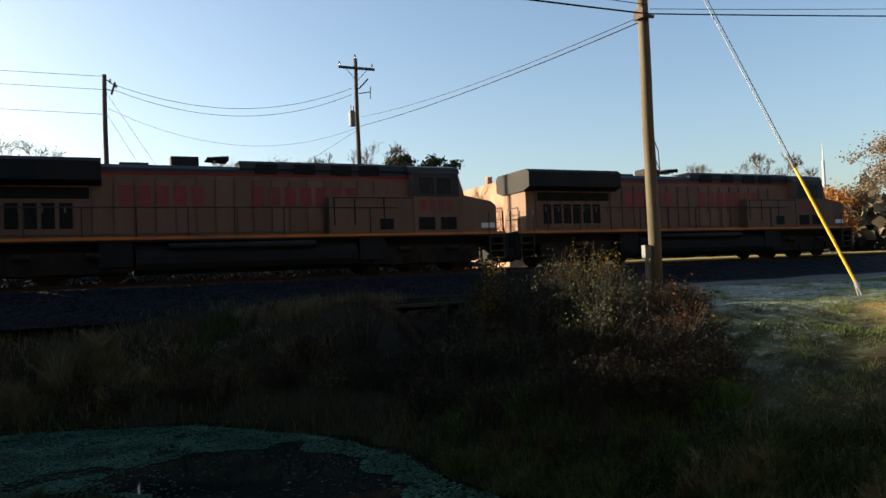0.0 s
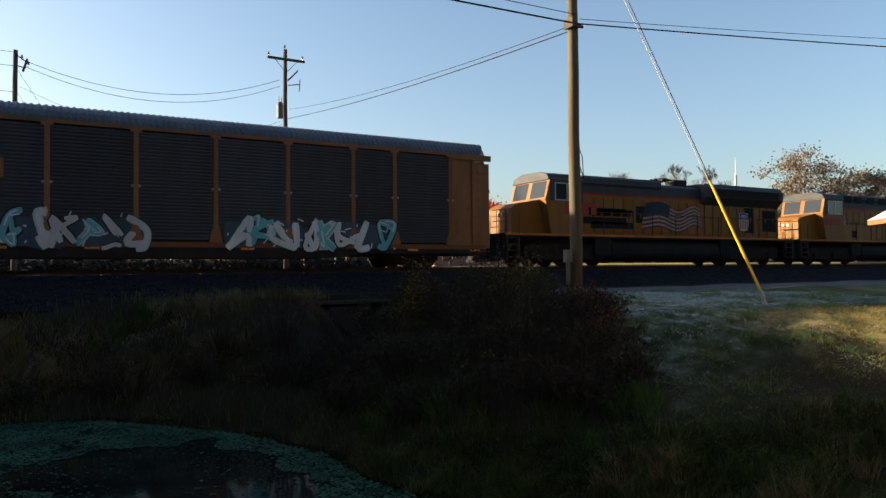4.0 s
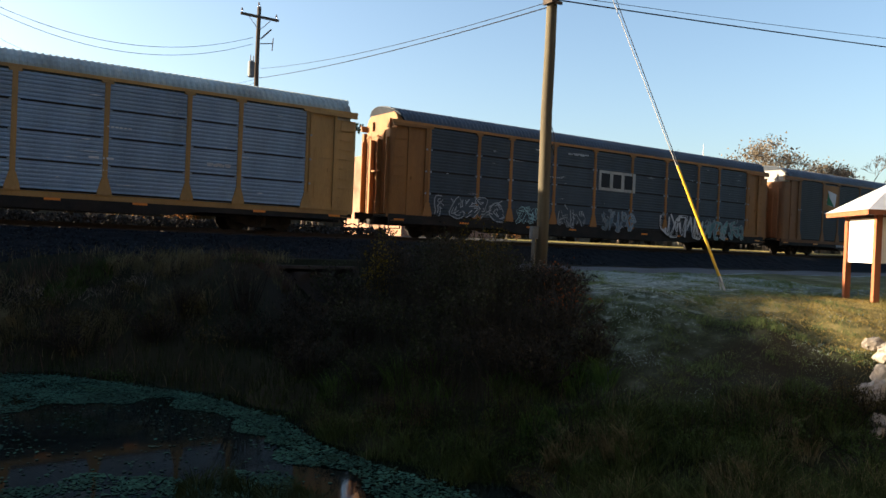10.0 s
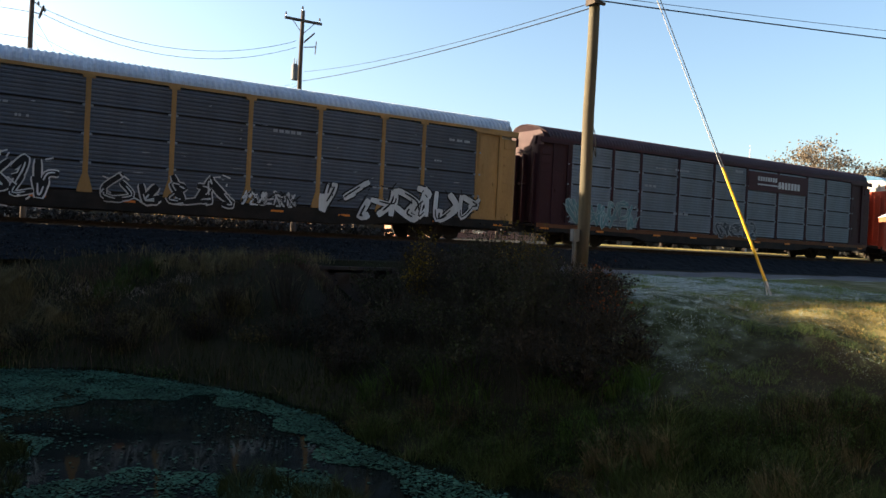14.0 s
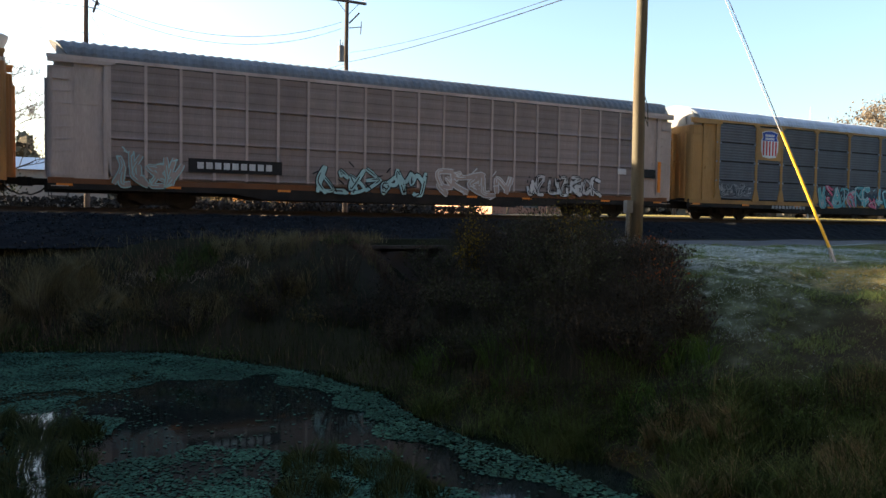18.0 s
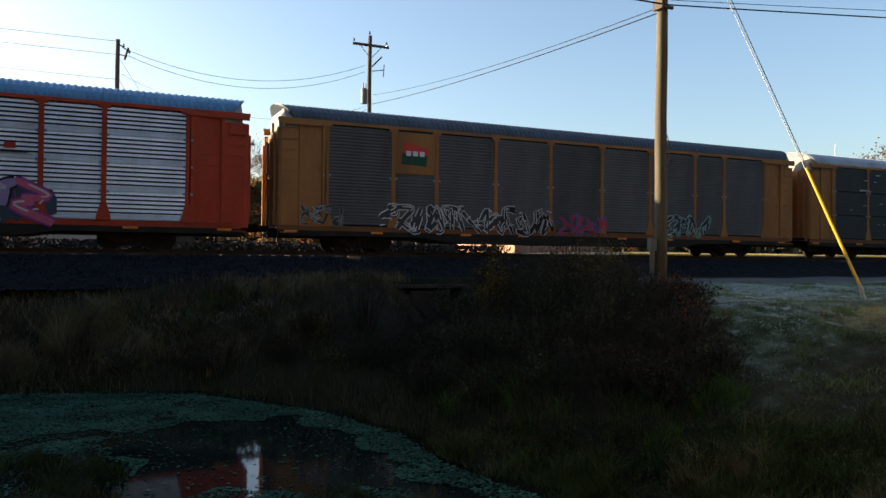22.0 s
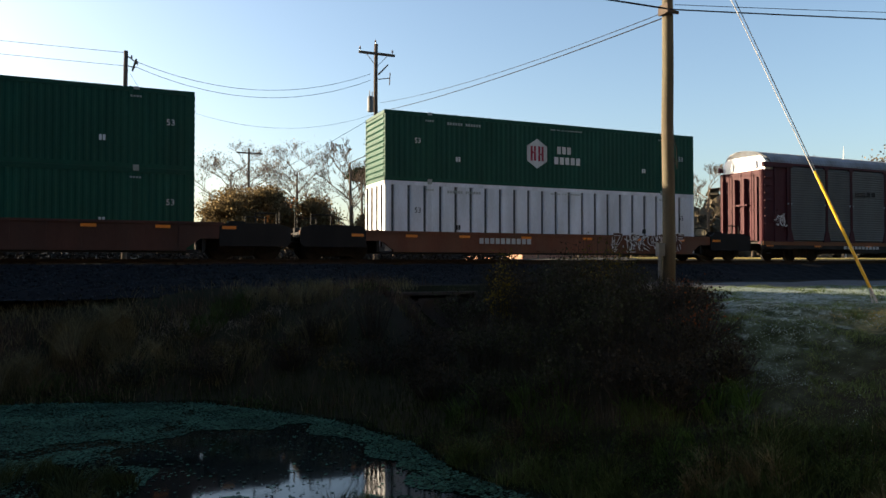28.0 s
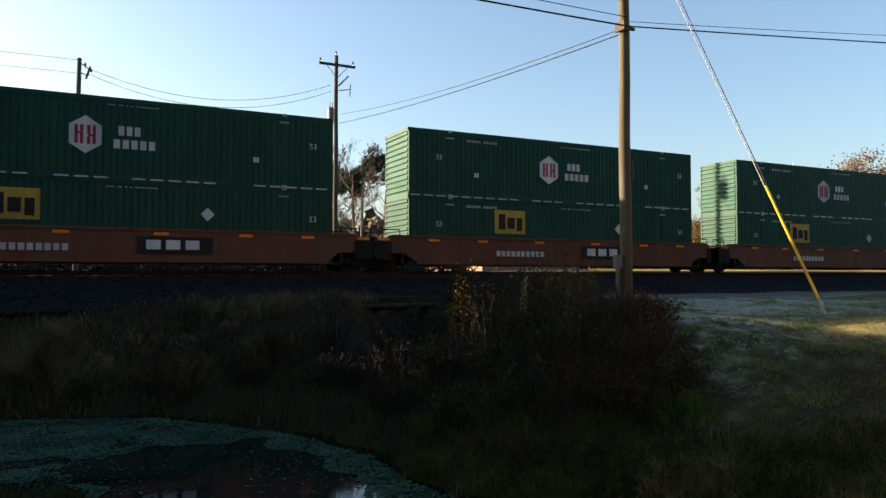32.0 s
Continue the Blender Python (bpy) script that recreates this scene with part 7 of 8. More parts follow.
def container_side_mesh(wide):
    """The side of a 53 foot box: close upright ribs between top and bottom rails, corner posts and lifting posts."""
    def build():
        s = Shape()
        L, H = 16.154, 2.896
        n = 22 if wide else 66
        p = (L - 0.5) / n
        pts = [(-L / 2 + 0.12, 0.0)]
        for i in range(n):
            a = -L / 2 + 0.25 + i * p
            if wide:
                pts += [(a, 0.0), (a + p * 0.06, 0.05), (a + p * 0.2, 0.05), (a + p * 0.26, 0.0)]
            else:
                pts += [(a, 0.0), (a + p * 0.18, 0.016), (a + p * 0.5, 0.016), (a + p * 0.68, 0.0)]
        pts.append((L / 2 - 0.12, 0.0))
        k = len(pts)
        s.v += [(x, y, 0.16) for x, y in pts] + [(x, y, H - 0.12) for x, y in pts]
        s.f += [(i, i + 1, k + i + 1, k + i) for i in range(k - 1)]
        s.s += [1 if wide and min(pts[i][1], pts[i + 1][1]) > 0.04 else 0 for i in range(k - 1)]
        return s
    return kept("container_side/%d" % wide, build)


def container_end_mesh(doors):
    def build():
        s = Shape()
        if doors:
            s.box(-0.03, 0.02, -1.17, 1.17, 0.12, 2.8)
        else:
            out = [(-0.03, 0.16), (0.0, 0.16)]
            for i in range(11):
                z = 0.16 + i * 0.238
                out += [(0.0, z + 0.02), (0.055, z + 0.07), (0.055, z + 0.16), (0.0, z + 0.2)]
            s.slab(out + [(0.0, 2.778), (-0.03, 2.778)], -1.17, 1.17)
        return s
    return kept("container_end/%d" % doors, build)


def container(label, mat, wide=False, rods=False, emblem=None, words=(), square=False, marks=INK_WHITE, dashes=False):
    box_ = thing("container", label, "container", "container load")
    for side, turn in ((-1, 0), (1, 180)):
        part("side_wall", container_side_mesh(wide), [mat, SEAM_GREY] if wide else mat, box_, at=pose(0, side * 1.28, 0, 0, 0, turn))
        rail = kept("container_rail/1", lambda: Shape().box(-8.077, 8.077, -0.012, 0.06, 0.0, 0.16))
        post_ = kept("container_post/1", lambda: Shape().box(-0.08, 0.08, -0.015, 0.06, 0.0, 2.896))
        part("bottom_rail", rail, mat, box_, at=pose(0, side * 1.28, 0, 0, 0, turn))
        part("top_rail", rail, mat, box_, at=pose(0, side * 1.28, 2.896 - 0.16, 0, 0, turn))
        for x in (-7.997, 7.997, -6.1, 6.1):
            part("corner_post" if abs(x) > 7 else "lifting_post", post_, mat, box_, at=pose(x, side * 1.28, 0, 0, 0, turn))
    for e, doors in ((1, 0), (-1, 1 if wide or rods else 0)):
        m = pose(e * 8.05, 0, 0, 0, 0, 0 if e > 0 else 180)
        fr_ = kept("container_end_beam/1", lambda: Shape().box(-0.06, 0.03, -1.19, 1.19, 0, 0.13))
        part("end_beam", fr_, mat, box_, at=m)
        part("end_beam", fr_, mat, box_, at=m @ pose(0, 0, 2.766))
        if doors:
            for y in (-0.95, -0.35, 0.3, 0.9):
                part("lock_rod", kept("lock_rod/1", lambda: Shape().tube((0.05, 0, 0.15), (0.05, 0, 2.75), 0.03, 0.03, 6)), mat if rods else STEEL_DARK, box_, at=m @ pose(0, y, 0))
    part("roof", kept("container_roof/1", lambda: Shape().box(-8.07, 8.07, -1.28, 1.28, 2.85, 2.893)), mat, box_)
    part("floor", kept("container_floor/1", lambda: Shape().box(-8.07, 8.07, -1.28, 1.28, 0.02, 0.15)), STEEL_DARK, box_)
    part("end_wall", container_end_mesh(0), mat, box_, at=pose(8.05, 0, 0))
    part("end_wall", container_end_mesh(1 if wide or rods else 0), mat, box_, at=pose(-8.05, 0, 0, 0, 0, 180))
    fit = Shape()
    for x in (-6.1, 6.1):
        for z in (0.0, 2.80):
            fit.box(x - 0.1, x + 0.1, -1.315, -1.2, z, z + 0.11)
            fit.box(x - 0.1, x + 0.1, 1.2, 1.315, z, z + 0.11)
    part("corner_fittings", kept("fittings/1", lambda: fit), paint(0.3, 0.32, 0.3), box_)
    y = -1.302
    if emblem:
        cx, cz, r = emblem
        s = Shape()
        s.slab([(cx + r * 0.9 * math.sin(k * math.pi / 3), cz + r * math.cos(k * math.pi / 3)) for k in range(6)], y - 0.003, y + 0.02, 0)
        for dx, lo_, hi_ in ((-0.44, -0.5, 0.5), (-0.18, -0.5, 0.05), (-0.18, 0.15, 0.5), (0.16, -0.5, -0.1), (0.16, 0.0, 0.5), (0.42, -0.5, 0.5)):
            s.box(cx + dx * r - 0.055, cx + dx * r + 0.055, y - 0.008, y, cz + r * lo_, cz + r * hi_, 1)
        s.box(cx - r * 0.44, cx - r * 0.12, y - 0.008, y, cz + 0.02, cz + 0.09, 1)
        s.box(cx + r * 0.12, cx + r * 0.44, y - 0.008, y, cz - 0.06, cz + 0.01, 1)
        part("emblem", s, [marks, mat if square is None else paint(0.35, 0.02, 0.06)], box_, "white hexagon with barred shape")
    for x0, x1, z0, z1, n in words:
        part("lettering", bars(x0, x1, z0, z1, n, y, 0, None, n), marks, box_, kind="stuff")
    for x, z in ((-6.8, 1.75), (7.1, 1.75)):
        cu = bpy.data.curves.new("size_mark", "FONT")
        cu.body, cu.size, cu.extrude = "53", 0.31, 0.003
        tx = new("size_mark", cu)
        tx.data.materials.append(marks)
        tx.parent, tx.matrix_basis = box_, pose(x, y - 0.002, z - 0.15, 90, 0, 0)
    for x in (-4.9, 4.9):
        part("stencil", bars(x, x + 0.24, 0.92, 1.12, 2, y, 0, None, 3), marks, box_, kind="stuff")
    for x in (-6.3, 5.9):
        part("stencil", bars(x, x + 0.4, 2.53, 2.60, 4, y, 0, None, 3), FAINT, box_, kind="stuff")
    part("stencil", bars(-5.3, -3.7, 2.46, 2.57, 13, y, 0, None, 5), FAINT, box_, kind="stuff")
    part("stencil", bars(-0.2, 1.5, 2.60, 2.65, 20, y, 0, None, 7), FAINT, box_, kind="stuff")
    if square:
        part("emblem", Shape().box(-3.86, -2.24, y - 0.004, y + 0.02, 1.37, 2.43, 0).box(-3.66, -3.3, y - 0.008, y, 1.55, 2.25, 1).box(-3.2, -2.8, y - 0.008, y, 1.6, 2.1, 1).box(-2.7, -2.4, y - 0.008, y, 1.5, 2.1, 1), [paint(0.5, 0.33, 0.05), INK_BLACK], box_, "square yellow emblem with dark shapes")
        part("placard", Shape().slab([(3.23, 1.5), (3.48, 1.75), (3.23, 2.0), (2.98, 1.75)], y - 0.004, y + 0.02), marks, box_)
    if dashes:
        part("dash_row", bars(-8.0, 8.0, 0.0, 0.05, 26, y - 0.02), marks, box_, kind="stuff")
    return box_


EMBLEM_GREEN = paint(0.009, 0.060, 0.041, 0.5, 0.08)
DEEP_GREEN = paint(0.010, 0.052, 0.036, 0.5, 0.1)
BOX_WHITE = paint(0.62, 0.64, 0.70, 0.5, 0.3)
BOX_RED = paint(0.45, 0.04, 0.018, 0.5, 0.12)
WELL_BROWN = paint(0.135, 0.055, 0.034, 0.65, 0.5)
WELL_DARK = paint(0.085, 0.042, 0.033, 0.7, 0.5)
WELL_BLACK = paint(0.03, 0.03, 0.033, 0.65, 0.4)


PLATFORM = paint(0.017, 0.016, 0.016, 0.8, 0.35)


def well_car(label, mat, half, top, truck_a, truck_b, ribbed=True, plate=0):
    """A low well car for stacked boxes: side sills, cross floor and raised end platforms."""
    car = thing("well_car", label, "rail car", "freight train")
    def sill(s):
        s.slab([(-half, 0.95), (-half + 0.9, 0.75), (-8.3, 0.75), (-7.7, 0.32), (7.7, 0.32), (8.3, 0.75), (half - 0.9, 0.75), (half, 0.95), (half, 1.12), (8.9, top), (-8.9, top), (-half, 1.12)], -0.05, 0.05)
        s.box(-8.9, 8.9, -0.10, 0.1, top - 0.09, top)
        s.box(-7.8, 7.8, -0.10, 0.1, 0.30, 0.42)
        if ribbed:
            for i in range(15):
                x = -7.6 + i * 15.2 / 14
                s.box(x - 0.06, x + 0.06, -0.1, 0.05, 0.42, top - 0.09)
        return s
    for side, turn in ((-1, 0), (1, 180)):
        part("side_sill", sill(Shape()), mat, car, at=pose(0, side * 1.42, 0, 0, 0, turn))
    part("well_floor", Shape().box(-8.3, 8.3, -1.4, 1.4, 0.26, 0.34), STEEL_DARK, car)
    for e in (-1, 1):
        s = Shape().box(8.45, half, -1.35, 1.35, 0.86, 1.06).box(8.35, 8.47, -1.4, 1.4, 0.3, 1.2)
        s.box(8.8, half, -0.4, 0.4, 0.7, 0.9)
        for y in (-1.2, 1.2):
            s.tube((half - 0.5, y, 1.0), (half - 0.5, y, 1.75), 0.025)
            s.tube((half - 1.3, y, 1.0), (half - 1.3, y, 1.75), 0.025)
            s.tube((half - 1.3, y, 1.75), (half - 0.5, y, 1.75), 0.025)
        s.tube((half - 0.25, -0.5, 1.1), (half - 0.25, -0.5, 1.9), 0.03)
        for y in (-1.53, 1.41):
            s.slab([(8.95, 0.48), (half - 0.15, 0.48), (half - 0.02, 0.62), (half - 0.02, 1.22), (half - 0.5, 1.34), (9.2, 1.34), (8.95, 1.2)], y, y + 0.12)
        s.box(9.3, 9.9, -1.3, -0.9, 1.06, 1.42).tube((9.2, -1.0, 1.2), (half - 0.3, -1.0, 1.2), 0.13, 0.13, 8)
        part("end_platform", s, PLATFORM, car, "grimy black platform over the truck", at=pose(0, 0, 0, 0, 0, 0 if e > 0 else 180))
    for x in (truck_a, truck_b):
        if x is not None:
            add_truck(car, x, r=0.46)
            if abs(x) < half - 0.5:
                add_coupler(car, math.copysign(half - 0.1, x), x)
    for x in (-9.3, -7.0, -4.6, -1.6, 1.6, 4.6, 7.0, 9.3):
        part("reflector", kept("reflector/1", lambda: Shape()), REFLECTOR, car, at=pose(x, -1.53, top - 0.25))
    part("lettering", bars(-3.9, -1.3, 0.68, 0.92, 10, -1.535), INK_WHITE, car, kind="stuff")
    if plate:
        part("sign_plate", Shape().box(0.8, 3.4, -1.54, -1.5, 0.62, 1.22, 0), INK_BLACK, car)
        part("lettering", bars(1.1, 3.1, 0.76, 1.1, 3, -1.545), INK_WHITE, car, kind="stuff")
    return car


EMBLEM_WORDS = ((0.15, 0.95, 1.55, 1.88, 3), (0.0, 1.45, 1.08, 1.4, 5))
RED_WORDS = ((-0.2, 0.7, 1.55, 1.84, 3), (-0.5, 1.65, 1.1, 1.36, 9))


def emblem_box(label="dark green corrugated steel container with white hexagon emblem", mat=EMBLEM_GREEN, words=EMBLEM_WORDS, emblem=(-0.9, 1.5, 0.66), **more):
    return container(label, mat, emblem=emblem, words=words, **more)


LOADS = []
w = well_car("rust-brown low well car carrying stacked containers", WELL_BROWN, 11.6, 1.16, -10.0, 10.0, ribbed=False)
graffiti(w, 3.0, 7.2, 0.4, 1.2, WELL_DARK, INK_WHITE, 201, 6, y=-1.56)
LOADS.append((w, 64.49, [container("white ribbed steel container with dark seams", BOX_WHITE, wide=True, marks=INK_BLACK), emblem_box()]))
w = well_car("dark rusty well car with ribbed sills and stacked containers", WELL_DARK, 11.6, 1.36, -10.0, 10.0)
LOADS.append((w, 40.95, [emblem_box(), emblem_box()]))
w = well_car("black low well car with stacked containers", WELL_BLACK, 11.6, 1.15, -10.0, 10.0, ribbed=False)
red = dict(label="red corrugated steel container with white hexagon emblem", mat=BOX_RED, words=RED_WORDS, emblem=(-1.27, 1.5, 0.68), rods=True)
LOADS.append((w, 17.44, [emblem_box(**red), emblem_box(**red)]))
for k, mid in enumerate((-6.3, -25.8, -45.3, -64.8)):
    w = well_car("rust-brown well unit of an articulated car with stacked containers", WELL_BROWN, 9.75 if k else 10.3, 1.52, -9.75, 10.9 if k == 0 else None, ribbed=False, plate=k)
    LOADS.append((w, mid, [container("deep green container with a square yellow emblem", DEEP_GREEN, square=True), emblem_box(dashes=True)]))
for w, mid, boxes in LOADS:
    rolling(w, mid)
    for k, b in enumerate(boxes):
        rolling(b, mid, 0.345 + 2.9 * k)


# ---- locomotives ----
GRIMY_GLASS = material("grimy_window_glass", (0.015, 0.018, 0.022), 0.3, 0.0, 0.4, 3, 20, spec=0.12)
LOCO_GREY = paint(0.040, 0.046, 0.052, 0.55, 0.2)
SOOTY = paint(0.016, 0.018, 0.02, 0.75, 0.5)
LOCO_BLACK = paint(0.012, 0.0135, 0.0145, 0.8, 0.2)
LOCO_RED = paint(0.26, 0.03, 0.025, 0.55, 0.3)
MESH_DARK = material("dark_grille", (0.02, 0.02, 0.02), 0.8, 0.2, 0.3, 3, 60, 0.2)
RAIL_PAINT = paint(0.05, 0.042, 0.032, 0.6, 0.2)
HEADLIGHT = material("headlight_glass", (0.7, 0.7, 0.65), 0.1, 0.0, 0.05)


def locomotive(label, body, style, faded=False):
    """A six-axle road diesel, its nose towards +x, the near side at -y. Styles: 'wide' (boxy radiator wings), 'mac' (flared radiators)."""
    band = 3.95 if faded else 3.6          # where the grey of the roof begins
    lo = thing("diesel_locomotive", label, "locomotive", "freight train")
    h = 10.9
    s = Shape().box(-h, h, -1.5, 1.5, 1.42, 1.6).box(-h + 0.2, h - 0.2, -0.9, 0.9, 1.0, 1.42)
    part("frame", s, LOCO_BLACK, lo)
    part("sill_stripe", Shape().box(-h, h, -1.512, -1.5, 1.5, 1.6).box(-h, h, 1.5, 1.512, 1.5, 1.6), paint(0.55, 0.16, 0.03), lo, "orange stripe along the sill")
    for e in (-1, 1):
        m = pose(e * 6.9, 0, 0)
        add_truck(lo, e * 6.9, 3, 4.1, 0.52)
        add_coupler(lo, e * (h - 0.05), e)
        s = Shape().slab([(-0.05, 0.45), (0.12, 0.45), (0.12, 1.5), (-0.05, 1.5)], -1.45, 1.45)
        s.slab([(0.12, 0.3), (0.45, 0.25), (0.12, 0.9)], -1.3, 1.3)
        part("pilot", s, LOCO_BLACK, lo, "snow plough pilot", at=pose(e * h, 0, 0, 0, 0, 0 if e > 0 else 180))
        for side in (-1, 1):
            at_ = pose(e * (h - 0.45), side * 1.42, 0)
            for k in range(4):
                part("step", kept("step/1", lambda: Shape().box(-0.32, 0.32, -0.12, 0.1, 0.0, 0.04)), RAIL_PAINT, lo, at=at_ @ pose(0, 0, 0.45 + k * 0.3))
            for x in (-0.34, 0.3):
                part("step_stringer", kept("step_stringer/1", lambda: Shape().box(0, 0.04, -0.12, 0.1, 0.42, 1.5)), RAIL_PAINT, lo, at=at_ @ pose(x, 0, 0))
            hr = Shape().tube((-0.36, 0, 0.6), (-0.36, 0, 2.5), 0.022).tube((0.36, 0, 0.9), (0.36, 0, 2.5), 0.022)
            part("grab_rail", hr, RAIL_PAINT, lo, at=pose(e * (h - 0.45), side * 1.5, 0))
        for y in (-1.4, -0.7, 0.7, 1.4):
            part("railing_post", kept("railing_post/1", lambda: Shape().tube((0, 0, 1.6), (0, 0, 2.65), 0.02)), RAIL_PAINT, lo, at=pose(e * (h - 0.08), y, 0))
        for y, z in ((-0.9, 2.65), (0.9, 2.65), (-0.9, 2.15), (0.9, 2.15)):
            part("end_rail", kept("end_rail/1", lambda: Shape().tube((0, -0.5, 0), (0, 0.5, 0), 0.02)), RAIL_PAINT, lo, at=pose(e * (h - 0.08), y, z))
    tank = Shape().prism([(-0.95, 0.25), (0.95, 0.25), (1.2, 0.30), (1.38, 0.43), (1.47, 0.64), (1.46, 0.9), (1.36, 1.15), (1.2, 1.32), (-1.2, 1.32), (-1.36, 1.15), (-1.46, 0.9), (-1.47, 0.64), (-1.38, 0.43), (-1.2, 0.30)], -4.1, 4.1)
    for e in (-1, 1):
        gear = Shape()
        for y in (-1.16, 1.16):
            gear.slab([(-2.75, 0.42), (-2.2, 0.34), (2.2, 0.34), (2.75, 0.42), (2.75, 1.0), (2.2, 1.1), (-2.2, 1.1), (-2.75, 1.0)], y - 0.12, y + 0.12)
            for x in (-1.9, 0.15, 2.2):
                gear.box(x - 0.2, x + 0.2, y - 0.2, y + 0.2, 0.36, 0.72)
            for x in (-1.0, 1.2):
                gear.tube((x, y - 0.22, 0.95), (x + 0.5, y - 0.22, 0.95), 0.11, 0.11, 8)
        part("truck_guard", gear, TRUCK_IRON, lo, "heavy truck side frames with brake cylinders", at=pose(e * 6.9, 0, 0))
        part("equipment_box", Shape().box(-0.55, 0.55, -1.44, 1.44, 0.55, 1.42), LOCO_BLACK, lo, at=pose(e * 4.75, 0, 0))
    part("fuel_tank", tank, LOCO_BLACK, lo)
    part("air_tank", Shape().tube((-3.0, -1.48, 1.25), (2.4, -1.48, 1.25), 0.10, 0.13, 12), STEEL_DARK, lo)
    # long hood
    rear = -h + 0.75
    hw = 0.98
    cab0 = 6.6 if faded else 6.1
    nose_x, nose_w = (h - 0.35, 1.35) if faded else (h - 0.75, 0.98)
    part("hood", Shape().box(rear, cab0, -hw, hw, 1.6, band, 0, 0.02), body, lo)
    part("hood_roof", Shape().prism([(-hw, band), (hw, band), (hw - 0.02, 4.15), (0.72, 4.3), (-0.72, 4.3), (-hw + 0.02, 4.15)], rear + 2.6, cab0), LOCO_GREY, lo)
    part("red_stripe", Shape().box(rear, cab0 + 1.9, -hw - 0.012, -hw, band - 0.05, band + 0.05).box(rear, cab0 + 1.9, hw, hw + 0.012, band - 0.05, band + 0.05), LOCO_RED, lo)
    door_me = kept("hood_door/%.1f" % band, lambda: Shape().box(0, 0.62, -0.045, 0, 1.75, band - 0.2))
    joint_me = kept("door_joint/%.1f" % band, lambda: Shape().box(-0.052, -0.028, -0.012, 0, 1.72, band - 0.18))
    latch_me = kept("door_latch/1", lambda: Shape().box(0.5, 0.56, -0.07, -0.045, 2.5, 2.75))
    k = rear + 0.5
    while k < cab0 - 1.0:
        for side, m in ((-1, pose(k, -hw, 0)), (1, pose(k + 0.62, hw, 0, 0, 0, 180))):
            dr_ = part("hood_door", door_me, body, lo, at=m)
            part("door_joint", joint_me, body, dr_)
            part("door_latch", latch_me, body, dr_)
        k += 0.70
    def grille(x0, x1, z0, z1, y=hw, thick=0.05):
        for side in (-1, 1):
            part("grille", Shape().box(x0, x1, min(side * y, side * (y + thick)), max(side * y, side * (y + thick)), z0, z1), MESH_DARK, lo)

    if style == "wide":
        part("radiator", Shape().prism([(-hw, 3.45), (hw, 3.45), (1.5, 3.62), (1.52, 4.28), (1.3, 4.42), (-1.3, 4.42), (-1.52, 4.28), (-1.5, 3.62)], rear - 0.1, rear + 5.0), SOOTY if faded else LOCO_GREY, lo, "overhanging radiator wings")
        grille(rear + 0.6, rear + 4.6, 3.0, 3.4)
        for k in range(6):
            x = rear + 0.9 + k * 0.55
            grille(x, x + 0.42, 1.95, 2.85, hw, 0.06)
        part("roof_bulge", Shape().box(rear + 9.8, cab0 - 0.1, -1.02, 1.02, 4.1, 4.5, 0, 0.1), LOCO_GREY, lo)
        for x in (rear + 10.4, rear + 11.9, rear + 13.4, rear + 14.6):
            grille(x, x + 0.85, 4.0, 4.4, 1.0, 0.035)
        # the wide housing behind the cab, flush with it
        for side in (-1, 1):
            y0_, y1_ = sorted((side * 0.98, side * 1.44))
            hs = part("side_housing", Shape().box(cab0 - 3.6, cab0, y0_, y1_, 1.6, 3.1 if faded else 2.55, 0, 0.02), body, lo)
            if faded:
                f = side * 1.44
                for x in (cab0 - 3.4, cab0 - 2.55, cab0 - 1.3):
                    part("door_joint", Shape().box(x - 0.03, x + 0.03, f - 0.006, f + 0.006, 1.95, 3.06), MESH_DARK, hs)
                part("door_joint", Shape().box(cab0 - 3.45, cab0 - 0.05, f - 0.006, f + 0.006, 3.03, 3.07), MESH_DARK, hs)
                for x in (cab0 + 0.2, cab0 + 1.2):
                    part("cab_hatch", Shape().box(x, x + 0.75, side * 1.48 - 0.01, side * 1.48 + 0.01, 1.72, 2.25), MESH_DARK, lo)
                part("builder_plate", Shape().box(nose_x - 0.75, nose_x - 0.1, side * nose_w - 0.012, side * nose_w + 0.012, 1.78, 2.0), BOARD, lo, "small white plate on the nose")
            part("housing_hatch", Shape().box(cab0 - 1.5, cab0 - 0.9, side * 1.44 - 0.012, side * 1.44 + 0.012, 1.75, 2.2), MESH_DARK, lo)
        part("roof_hatch", Shape().box(rear + 5.6, rear + 6.6, -0.5, 0.5, 4.3, 4.42, 0, 0.03), LOCO_GREY, lo)
    else:
        part("radiator", Shape().prism([(-hw, 3.3), (hw, 3.3), (1.42, 3.75), (1.42, 4.22), (1.2, 4.48), (-1.2, 4.48), (-1.42, 4.22), (-1.42, 3.75)], rear + 0.1, rear + 7.0), LOCO_GREY, lo, "flared radiator section")
        grille(rear + 0.5, rear + 6.6, 3.78, 4.2, 1.40, 0.035)
        grille(rear + 0.3, rear + 1.6, 2.0, 3.2)
        grille(rear + 2.4, rear + 3.2, 1.9, 3.3)
        for z in (2.3, 2.75):
            grille(cab0 - 3.4, cab0 - 0.4, z - 0.15, z + 0.18)
        part("roof_bulge", Shape().box(rear + 10.2, cab0 - 0.4, -1.05, 1.05, 3.98, 4.48, 0, 0.12), LOCO_GREY, lo)
    part("exhaust", Shape().box(rear + 7.4, rear + 8.4, -0.35, 0.35, 4.28, 4.72, 0, 0.06), STEEL_DARK, lo)
    hn = Shape().box(rear + 9.0, rear + 9.06, -0.4, 0.4, 4.55, 4.62)
